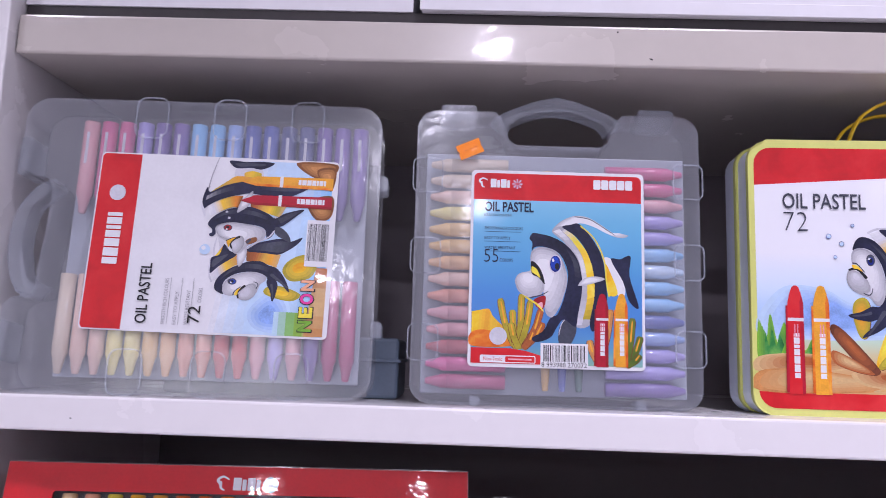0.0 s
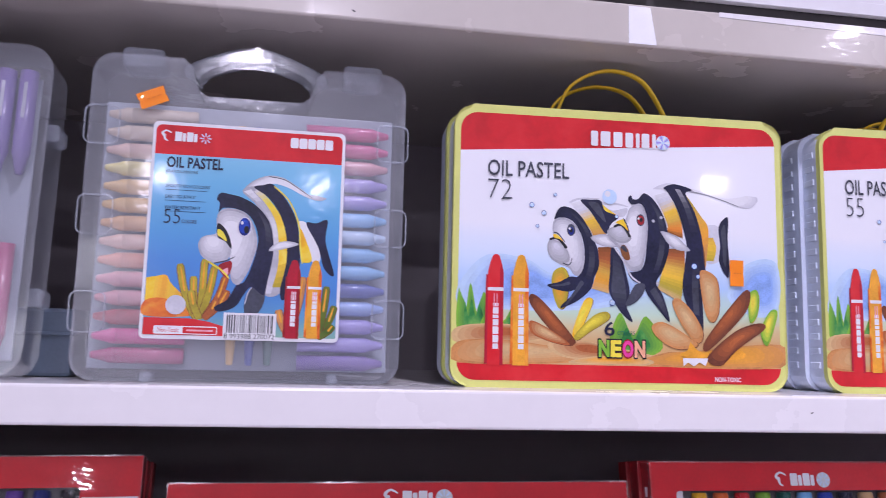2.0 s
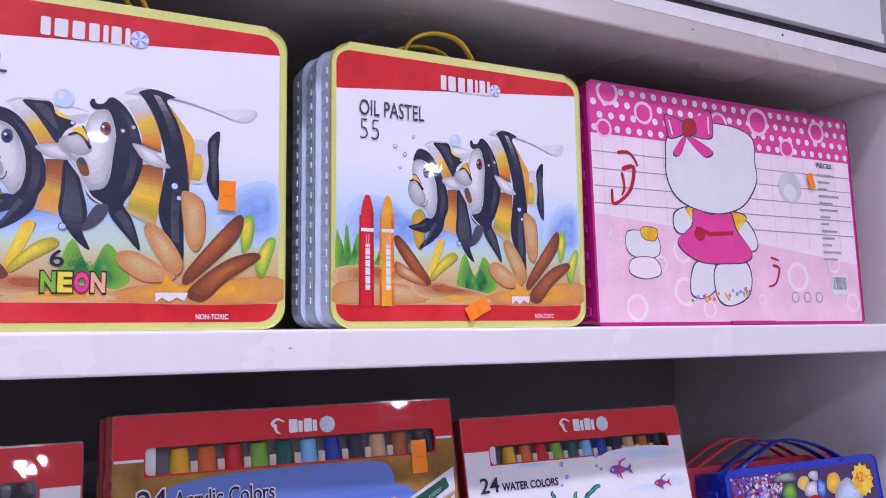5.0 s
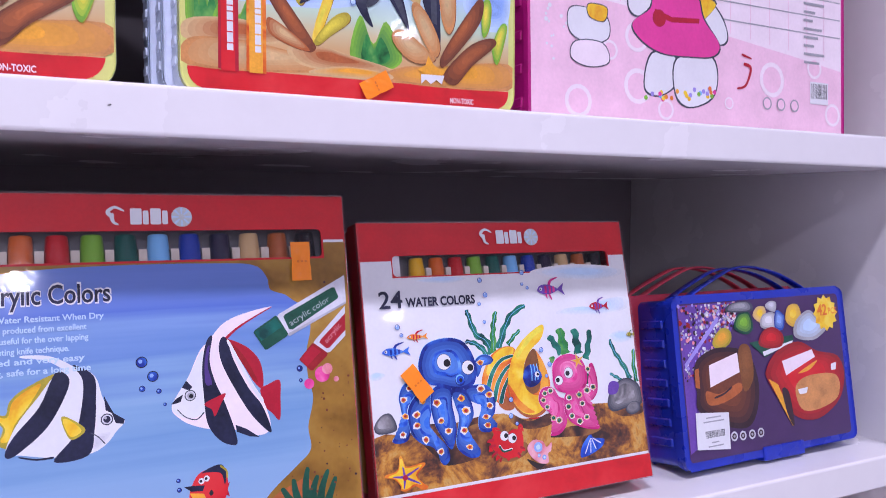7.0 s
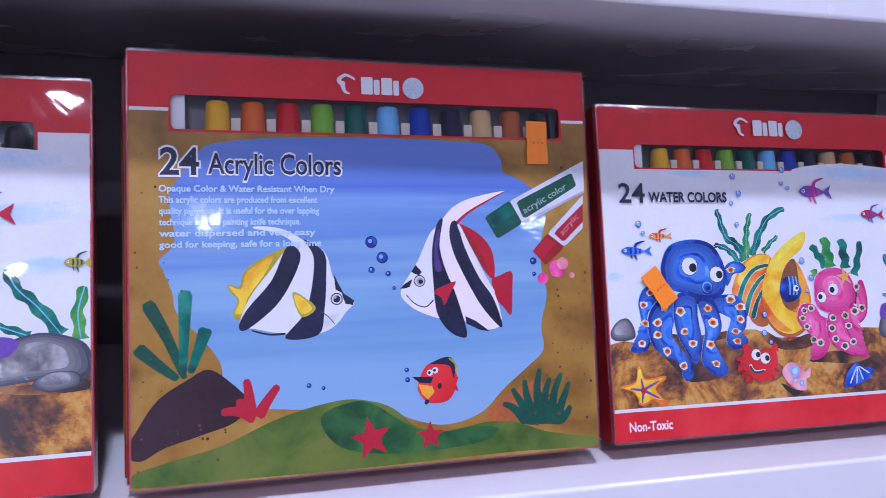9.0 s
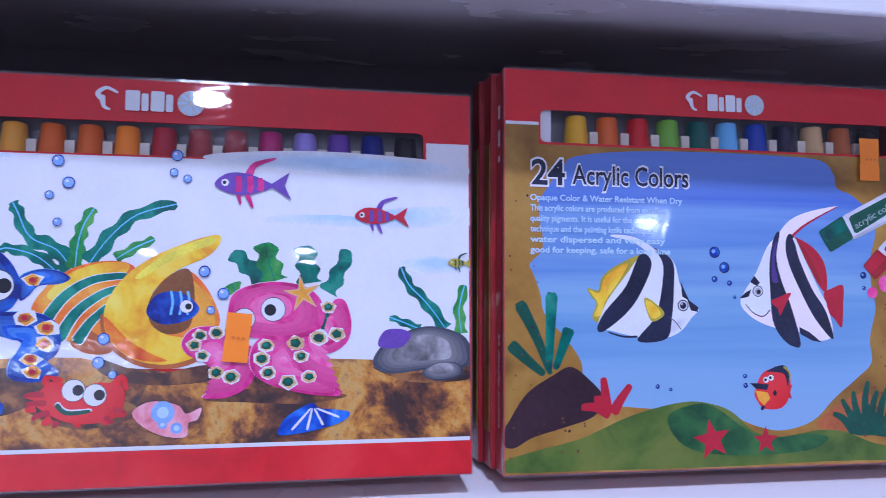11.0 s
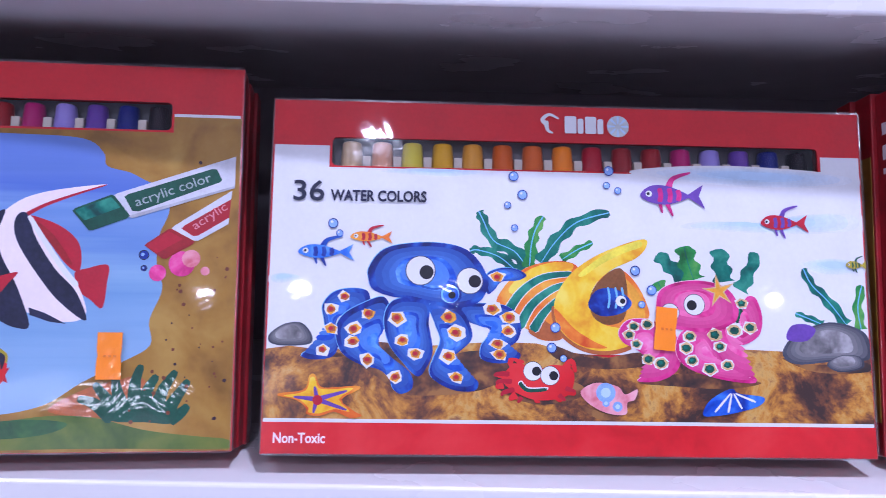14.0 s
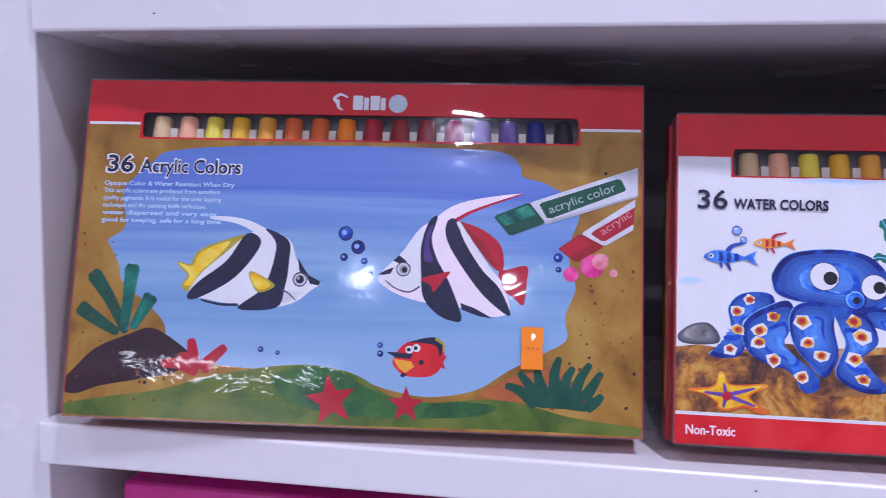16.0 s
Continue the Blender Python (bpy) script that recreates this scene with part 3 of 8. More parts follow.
def paint_box(m, w, h, t, caps, win, label, art, ground):
    """A flat card box with a window that shows the caps of the tubes inside. win: hundredths of the face."""
    bx = thing("paint_box", m, label, "paint box", "paint boxes on the lower shelf")
    u0, v0, u1, v1 = win[0] * w / 100, win[1] * h / 100, win[2] * w / 100, win[3] * h / 100
    outer, hole = [(0, 0), (w, 0), (w, h), (0, h)], rounded(u0, v0, u1, v1, 0.003, 3)
    part("front_panel", prism_mesh("front_panel", outer, 0, 0.0012, red_card, 0, [hole[::-1]]), bx)
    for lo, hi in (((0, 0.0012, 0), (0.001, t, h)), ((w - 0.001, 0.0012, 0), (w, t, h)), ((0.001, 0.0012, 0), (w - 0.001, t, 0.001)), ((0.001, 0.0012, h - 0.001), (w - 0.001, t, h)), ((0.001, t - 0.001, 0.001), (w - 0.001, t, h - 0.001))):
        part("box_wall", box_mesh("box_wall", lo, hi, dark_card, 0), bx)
    # tray back, coloured as it looks in the shaded recess
    part("inner_tray", box_mesh("inner_tray", (u0 - 0.004, t * 0.80, v0 - 0.03), (u1 + 0.004, t - 0.0015, v1 + 0.003), tray_dark, 0), bx, "back of the moulded tray, recess shade put into its colour")
    flap = 0.0 if len(caps) > 12 else 0.012
    if flap:
        part("folded_flap", box_mesh("folded_flap", (u0 - 0.001, 0.003, v0 - 0.004), (u0 + 0.007, 0.0042, v1 + 0.001), carton_white, 0.0003), bx, "white folded card flap in the window")
    u0 += flap
    pitch = (u1 - u0 - 0.002) / len(caps)
    hgt = v1 - v0
    for i, c in enumerate(caps):
        r = pitch * 0.385
        prof = [(r * 0.3, hgt * 0.92), (r * 0.74, hgt * 0.92), (r * 0.84, hgt * 0.87), (r, hgt * 0.06), (r * 1.04, hgt * 0.04), (r * 1.04, -hgt * 0.6)]
        part("tube_cap", lathe_mesh("tube_cap", prof, cap_material(c)), bx, "", pose(u0 + 0.002 + pitch * (i + 0.5), min(t * 0.5, 0.002 + r), v0))
        if i:
            part("tray_rib", box_mesh("tray_rib", (-pitch * 0.13, 0.004, 0), (pitch * 0.13, t * 0.8, hgt * 0.42), tray_white, 0), bx, "", pose(u0 + 0.002 + pitch * i, 0, v0))
    u0 -= flap
    part("window_film", mesh_from("window_film", [(u0, 0.0007, v0), (u1, 0.0007, v0), (u1, 0.0007, v1), (u0, 0.0007, v1)], [(0, 1, 2, 3)], [film_clear]), bx, "clear film over the window")
    edge, inset = 0.0005, 0.0007
    part("film_edge", prism_mesh("film_edge", rounded(-edge, -edge, w + edge, h + edge, 0.0012, 3), -0.0010, 0.0022, film_seam, 0.0004, [rounded(inset, inset, w - inset, h - inset, 0.0012, 3)[::-1]]), bx, "clear shrink film drawn tight over the edges")
    art(bx, w, h, win, ground)
    return bx


def spine(bx, t, h, words):
    """Small printing down the narrow side of a box."""
    side = Picture(bx, t, h, 0.0004)
    side.text(INK["shell_pink"], words, 34, 34, 300, 2.2, -90, outline=0.01)
    side.done("lettering", "small pale words down the side").matrix_basis = pose(0, t, 0, 0, 0, -90)
    for i, v in enumerate((88, 83.5, 81, 77)):
        side.rect(INK["shell_pink"], 34, v, 62, v + (3.4, 1.6, 3.4, 1.6)[i])
    side.done("maker_mark", "pale bars down the side").matrix_basis = pose(0, t, 0, 0, 0, -90)


def stacked_box(m, w, h, t, label):
    """A box behind the front one, of which the edges show."""
    bx = thing("paint_box", m, label, "paint box", "paint boxes on the lower shelf")
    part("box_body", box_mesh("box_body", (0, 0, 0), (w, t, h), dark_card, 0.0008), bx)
    part("side_print", box_mesh("side_print", (-0.0004, 0.002, 0.02), (0, t - 0.002, h * 0.82), INK["ochre"], 0), bx, "narrow printed side")
    return bx


def sticker(parent, at, w, h, turn=0, mat=None):
    """A creased orange price sticker."""
    bm = bmesh.new()
    bmesh.ops.create_grid(bm, x_segments=4, y_segments=6, size=0.5)
    rng = random.Random(int(at[0] * 1e4))
    for v in bm.verts:
        v.co = Vector((v.co.x * w, -abs(rng.gauss(0, 0.00012)), v.co.y * h))
    for v in bm.verts:
        if abs(v.co.x) > w * 0.49 and abs(v.co.z) < h * 0.02:
            v.co.x *= 0.93
    st = part("price_sticker", bm_mesh("price_sticker", bm, mat or INK["sticker"]), parent, "small orange price sticker", pose(at[0], at[1], at[2], 0, turn, 0))
    pr = []
    fs = []
    for i in range(3):
        x = (-0.22 + 0.2 * i) * w
        k = len(pr)
        pr += [(x, -0.0006, -0.03 * h), (x + 0.12 * w, -0.0006, -0.03 * h), (x + 0.12 * w, -0.0006, 0.02 * h), (x, -0.0006, 0.02 * h)]
        fs.append((k, k + 1, k + 2, k + 3))
    part("stamped_price", mesh_from("stamped_price", pr, fs, [INK["orange"]]), st)
    return st


# ---------------------------------------------------------------- printed pictures
def maker_mark(p, u, v, s, ring="silver"):
    """The maker's mark as plain shapes: a curl, four bars and a disc."""
    k = p.w / p.h
    p.line(INK["white"], [(u - 9.4 * s, v + 0.6 * s * k), (u - 10.2 * s, v + 1.4 * s * k), (u - 9.0 * s, v + 2.3 * s * k), (u - 7.4 * s, v + 1.6 * s * k)], 0.9 * s, 0.3 * s)
    p.line(INK["white"], [(u - 9.6 * s, v + 1.2 * s * k), (u - 9.3 * s, v - 0.4 * s * k), (u - 8.4 * s, v - 0.9 * s * k)], 0.9 * s, 0.25 * s)
    for i, (dx, wd, hh) in enumerate(((-6.4, 2.0, 3.0), (-4.2, 1.0, 2.6), (-2.9, 1.9, 3.0), (-0.8, 1.0, 2.6))):
        p.card(INK["white"], u + dx * s, v - 0.9 * s * k, u + (dx + wd) * s, v + (hh - 0.9) * s * k, 0.25 * s)
    p.dot(INK[ring], (u + 2.7 * s, v + 0.5 * s * k), 1.9 * s)
    for i in range(8):
        a = i * math.pi / 4
        p.line(INK["pale_blue"], [(u + 2.7 * s + 0.5 * s * math.cos(a), v + 0.5 * s * k + 0.5 * s * k * math.sin(a)), (u + 2.7 * s + 1.75 * s * math.cos(a), v + 0.5 * s * k + 1.75 * s * k * math.sin(a))], 0.2 * s, 0.5 * s)


def bar_code(p, u0, v0, u1, v1, seed=3, digits=True):
    rng = random.Random(seed)
    p.rect(INK["white"], u0, v0, u1, v1)
    x = u0 + (u1 - u0) * 0.06
    step = (u1 - u0) / 62
    while x < u1 - (u1 - u0) * 0.06:
        b = step * rng.choice((0.6, 1.0, 1.6))
        p.rect(INK["black"], x, v0 + (v1 - v0) * (0.25 if digits else 0.12), x + b, v1 - (v1 - v0) * 0.08)
        x += b + step * rng.choice((0.7, 1.1, 1.6))


def bubbles(p, pts, r, tone="bubble"):
    for i, (u, v) in enumerate(pts):
        q = r * (1.0 if i % 2 == 0 else 0.72)
        p.dot(INK["deep_blue"], (u, v), q)
        p.dot(INK[tone], (u, v), q * 0.82)
        p.dot(INK["white"], (u - q * 0.25, v + q * 0.5), q * 0.25)
        p.done("bubble_picture")


BLENDS = {}


def blend(a, b, f):
    """An ink between two inks."""
    if a == b or f <= 0.01:
        return INK[a]
    if f >= 0.99:
        return INK[b]
    key = (a, b, round(f * 8))
    if key not in BLENDS:
        ends = []
        for n in (a, b):
            e = INK[n].node_tree.nodes["Color Ramp"].color_ramp.elements
            ends.append([sum(x.color[i] for x in e) / len(e) for i in range(3)])
        g = key[2] / 8
        BLENDS[key] = ink(f"{a}_{b}_{key[2]}", [x * (1 - g) + y * g for x, y in zip(*ends)], 0.12, 55)
    return BLENDS[key]


def graded(p, one, two, tones, n=4):
    """A stripe between two edges whose colour runs from its first end to its last, as airbrushed."""
    a, b = spline(one, False, 12), spline(two, False, 12)
    k = n * (len(tones) - 1)
    pick = lambda line, f: line[round(f * (len(line) - 1))]
    for i in range(k):
        g = (i + 0.5) / n
        j = min(int(g), len(tones) - 2)
        f0, f1 = i / k, min(1.0, (i + 1.15) / k)
        m0 = (f0 + f1) / 2
        p.sharp(blend(tones[j], tones[j + 1], g - j), [pick(a, f0), pick(a, m0), pick(a, f1), pick(b, f1), pick(b, m0), pick(b, f0)])


def soft(p, rim, core, pts, inner=0.45, shift=(0, 0), n=6):
    """A rounded shape that goes from one tone at its rim to another inside."""
    line = spline(pts, True)
    c = (sum(u for u, v in line) / len(line), sum(v for u, v in line) / len(line))
    for i in range(n):
        f = i / (n - 1)
        k = 1 - f * (1 - inner)
        p.sharp(blend(rim, core, f), [(c[0] + (u - c[0]) * k + shift[0] * f, c[1] + (v - c[1]) * k + shift[1] * f) for u, v in line])


def tin_back_fish(p):
    p.line(INK["pale_grey"], [(34, 66), (37.2, 67.7), (43.3, 67.9)], 0.7, 0.4)
    p.line(INK["pale_grey"], [(43.7, 66.2), (47.6, 66.5), (51.8, 65.6)], 0.9, 0.3)
    p.blob(INK["pale_grey"], [(43.7, 66.4), (46.9, 63.9), (51.5, 65), (50.2, 61.7), (45.6, 63)])
    graded(p, [(34.5, 65.7), (37.2, 61.2), (39.8, 57.5), (41.3, 54.2)], [(37.6, 67), (40.4, 63), (43.2, 58.7), (45.3, 55.1)], ("white", "pale_grey", "yellow", "gold", "coral"))
    graded(p, [(42.6, 50.2), (42.8, 44.8), (41.9, 40.1), (40.7, 35.3)], [(46.9, 50.6), (46.6, 43.4), (46.3, 38.8), (45.8, 33.7)], ("umber", "rust", "gold", "amber", "tan"))
    p.blob(INK["yellow"], [(43.5, 66.2), (45.3, 63.1), (48.8, 61.5), (48.4, 62.2), (45.9, 64.2)])
    p.sharp(INK["navy"], spline([(37.4, 67.1), (40.4, 67.5), (43.5, 67.3), (44.8, 63.7), (48.9, 61.8), (46.6, 58.9), (45.1, 55.2), (42.7, 59), (40.1, 63.6)], True))
    p.blob(INK["slate"], [(39.8, 66.4), (42.7, 66.3), (44.3, 62.5), (45, 59.4), (42.7, 62)])
    p.sharp(INK["navy"], spline([(46.7, 50.8), (49.3, 48.1), (51, 41.3), (52.1, 34.4), (51.1, 29.7), (52.9, 23.9), (49.8, 26.6), (46.7, 32.2), (45.8, 35.7), (46.2, 41.9)], True))
    graded(p, [(47.1, 49.3), (47, 41.9), (46.7, 34.2), (49, 28.1)], [(48.8, 47.9), (50.3, 40.5), (51.1, 33.6), (50.6, 27.8)], ("navy", "slate", "slate", "navy"))
    p.sharp(INK["navy"], spline([(29.6, 59.9), (30.7, 63.4), (32.7, 64.6), (35.8, 63.3), (38.5, 59.8), (40.6, 55.4), (41.7, 52.1), (42.6, 49.1), (42.9, 43.3), (41.5, 39.3), (40.4, 35), (36.6, 30.8), (32, 28.1), (31.8, 29), (34.4, 32.1), (35.7, 34.6), (33.7, 33.9), (29.4, 34.8), (27.7, 36.1), (31.2, 37.3), (34.3, 39.3), (36.7, 39.5), (38.4, 43.8), (38.6, 49.2), (37.6, 54.6), (35.4, 59), (32.8, 60.5), (30.8, 60.1)], True))
    graded(p, [(34, 63), (37.6, 58.1), (39.6, 52.4), (39.9, 44.6), (38.8, 39.2)], [(35.6, 62.1), (38.9, 57.8), (41, 52.5), (41.7, 44.7), (40.3, 38.5)], ("navy", "slate", "navy", "slate", "navy"))
    p.line(INK["slate"], [(33, 29), (35.6, 33.3), (38.1, 37.8)], 0.5, 1.4)
    p.line(INK["slate"], [(28.8, 35.8), (31.8, 36.2), (34.3, 37.1)], 0.3, 1.0)
    soft(p, "shade_grey", "white", [(29.6, 59.4), (31.5, 60.5), (34.1, 59.7), (36.5, 57), (38, 52.3), (38.7, 46.9), (38.1, 42.2), (36.8, 39.7), (35.4, 40.1), (33.9, 42.4), (30.8, 43.8), (28.7, 46.2), (27.6, 49.2), (28, 51.9), (29.3, 53.7), (29.1, 56.6)], 0.42, (0.2, 2.2))
    soft(p, "grey", "pale_grey", [(27.6, 50), (28.5, 52.3), (31, 51.7), (33.4, 48.9), (34.2, 45.5), (32.5, 43.8), (29.8, 44.5), (28, 46.9)], 0.3, (-0.3, 2.0))
    p.line(INK["black"], [(28.2, 52.4), (30.3, 52.9), (31.9, 51.5), (33.3, 49.4)], 0.6, 0.9)
    p.blob(INK["yellow"], [(29.3, 54.3), (30.8, 54), (32.3, 51.8), (31, 52.7), (29.7, 53)])
    p.line(INK["slate"], [(29.3, 55), (30.8, 54.5), (32.8, 51.6)], 0.4, 0.3)
    p.dot(INK["slate"], (34.6, 56.1), 1.25, 1.75)
    p.dot(INK["deep_blue"], (34.6, 55.8), 0.85, 1.7)
    p.dot(INK["black"], (34.6, 56), 0.5, 1.6)
    p.dot(INK["white"], (34.2, 56.6), 0.35)
    p.line(INK["slate"], [(32.2, 44.1), (33.7, 43.4), (34.6, 44.4), (34.8, 45.9)], 0.35, 0.25)
    soft(p, "shade_grey", "white", [(40.5, 53.9), (44.9, 55.1), (46.6, 53), (48.6, 50.9), (45.7, 50.4), (42.3, 51.6)], 0.4, (0, 0.4))


def tin_front_fish(p):
    soft(p, "pale_grey", "white", [(59.4, 72.6), (62.8, 74.8), (66.2, 74.8), (71.6, 73.3), (77.1, 71.3), (82.6, 69.9), (87.8, 70.6), (91.5, 71.6), (92.1, 69.9), (89.8, 67.3), (86.1, 67.4), (81.3, 69.4), (75.7, 71.4), (70.2, 72.3), (66.8, 73.2), (63.5, 73.4)], 0.82, (0, 0.2))
    p.line(INK["grey"], [(70.2, 72.5), (75.7, 71.4), (81.3, 69.5), (86, 67.6)], 0.5, 0.2)
    p.blob(INK["pale_grey"], [(75.2, 58.6), (79.5, 59.6), (80, 52.4), (79.6, 46.9), (75.3, 46.8)])
    graded(p, [(74.9, 55.3), (75.7, 52.1), (75.5, 46.9)], [(77.9, 55.5), (78.8, 51.5), (77.9, 46.8)], ("gold", "yellow", "olive"))
    graded(p, [(69.5, 70.9), (71.7, 64), (73.5, 55.2), (73.9, 48), (74, 42.6)], [(70.5, 69.6), (74.2, 63.3), (76.4, 58.6), (75.8, 48.2), (75.1, 42.9)], ("olive", "gold", "amber", "coral", "gold"))
    p.line(INK["umber"], [(71.5, 64), (73.5, 56.8), (74.7, 49.7), (74.9, 42.5)], 0.5, 0.9)
    p.sharp(INK["navy"], spline([(82.6, 63.3), (79.7, 59.8), (80, 52.4), (79.6, 46.6), (82.2, 40.8), (82.7, 46.9), (82.4, 55)], True))
    p.blob(INK["slate"], [(81.6, 60.4), (80.4, 57.9), (80.7, 52.4), (80.9, 46.8), (81.7, 45.3), (82, 53.3)])
    graded(p, [(59.8, 70.2), (62.2, 64.5), (63.8, 59.4), (63.6, 56.9)], [(63.9, 71.8), (66.1, 66.8), (68, 60.7), (68.5, 54.8)], ("white", "pale_grey", "yellow", "gold", "orange", "umber"))
    graded(p, [(63.8, 50.7), (62.9, 45.9), (61.5, 40.4), (60.4, 35.9)], [(68.9, 51), (68.9, 44.6), (68.3, 38.2), (67.6, 31.3)], ("umber", "rust", "gold", "yellow", "olive", "tan"))
    p.sharp(INK["navy"], spline([(62.8, 73.4), (66.2, 74.8), (71.5, 73), (69.5, 71.4), (72.2, 64.8), (74.2, 56.1), (74.9, 46.5), (75.2, 41.7), (74.2, 33.8), (74.3, 21.1), (72.5, 22.8), (69.4, 30.4), (68.1, 36.7), (68.9, 44.6), (69.6, 51.8), (68.3, 59.7), (66.3, 66.8), (63.7, 72)], True))
    graded(p, [(66.2, 73.1), (69, 66.2), (70.9, 57.5), (71.3, 46.3), (71, 36.8), (71.4, 27.4)], [(67.8, 72.9), (70.7, 66.3), (73, 57.2), (73.4, 46.4), (73, 36.9), (73.2, 26.7)], ("grey", "slate", "navy", "navy", "slate", "slate"))
    p.sharp(INK["navy"], spline([(51.8, 68), (52.1, 69.5), (52.8, 69.7), (53.2, 68.5), (54.8, 68.6), (56.5, 70.8), (58.8, 69.5), (60.9, 66.4), (62.8, 61.8), (63.8, 56.9), (64.2, 51.5), (63.4, 46.7), (61.8, 41.9), (60.1, 37.9), (62.2, 33.3), (64.1, 24.2), (60.7, 28.6), (57.4, 33.7), (56.1, 37.3), (54.3, 37.9), (52.6, 39.2), (51.6, 41.4), (53, 41.7), (55.5, 42.7), (56.8, 46.3), (57.4, 53.5), (57.8, 59), (57.1, 63.8), (55.8, 66.7), (53.1, 66.5)], True))
    graded(p, [(58.1, 68.5), (60.4, 63.2), (61.3, 56.1), (60.7, 48.1), (59.1, 41.7)], [(59.8, 67.2), (62.1, 61.7), (62.9, 55.4), (62.4, 48.2), (60.7, 41.8)], ("navy", "slate", "navy", "slate", "navy"))
    graded(p, [(58.1, 35), (60.7, 30.1), (63.3, 25.4)], [(59.7, 36.7), (62, 31.7), (63.7, 25.6)], ("slate", "slate", "navy"))
    p.blob(INK["slate"], [(56.3, 37.7), (53.9, 37.3), (52.1, 33.8), (50.8, 29.6), (53.5, 30.6), (55.9, 33.6), (56.7, 36.3)])
    p.line(INK["pale_grey"], [(47.5, 50.5), (50.2, 45.8), (52.6, 40.2), (55.3, 37.8)], 0.5, 0.5)
    soft(p, "shade_grey", "white", [(52.2, 65), (55.4, 66.9), (57, 63), (57.7, 58.2), (57.3, 51.9), (56.6, 46.3), (55.5, 42.8), (52.9, 41.9), (51.2, 43.7), (50.2, 46.8), (49.3, 49.4), (46.6, 52.8), (45.4, 55.1), (46.3, 57.4), (49.2, 58.3), (51, 61)], 0.45, (0.3, 2.6))
    soft(p, "grey", "pale_grey", [(45.4, 55.4), (46.3, 57.4), (49.6, 58.5), (51.5, 56.1), (52.6, 53.8), (50.7, 52.1), (47.8, 52.7)], 0.3, (-0.2, 1.6))
    p.blob(INK["umber"], [(49.3, 50.5), (50.6, 51.5), (51.8, 49.2), (52.2, 46.4), (50.9, 46), (49.8, 47.8)])
    p.blob(INK["slate"], [(49.4, 50.5), (50.5, 51.2), (51.5, 49.2), (50.8, 49)])
    p.line(INK["black"], [(47.3, 57.9), (49.4, 58.8), (51, 57.2), (52.3, 54.3)], 0.6, 0.9)
    p.blob(INK["yellow"], [(47.9, 59.5), (50.2, 60.8), (51.3, 58.3), (51.8, 56.4), (50.5, 58.1), (49.2, 59)])
    p.line(INK["slate"], [(50.3, 61.2), (51.4, 58.6), (52, 56.1)], 0.4, 0.3)
    p.dot(INK["slate"], (55.5, 60.8), 1.25, 1.75)
    p.dot(INK["dark_red"], (55.6, 60.8), 1.0, 1.7)
    p.dot(INK["black"], (55.7, 60.9), 0.5, 1.6)
    p.dot(INK["white"], (54.9, 61.4), 0.35)
    soft(p, "shade_grey", "white", [(61.8, 57.1), (66.1, 55.6), (69.4, 52.1), (70.5, 50.2), (66.7, 50.4), (64.1, 52.3), (62.7, 54.6)], 0.4, (0, 0.4))
    for q in ((59.4, 60.7), (61.8, 62.1), (60.5, 37.9)):
        p.dot(INK["shade_grey"], q, 0.5)
        p.dot(INK["pale_grey"], q, 0.3)


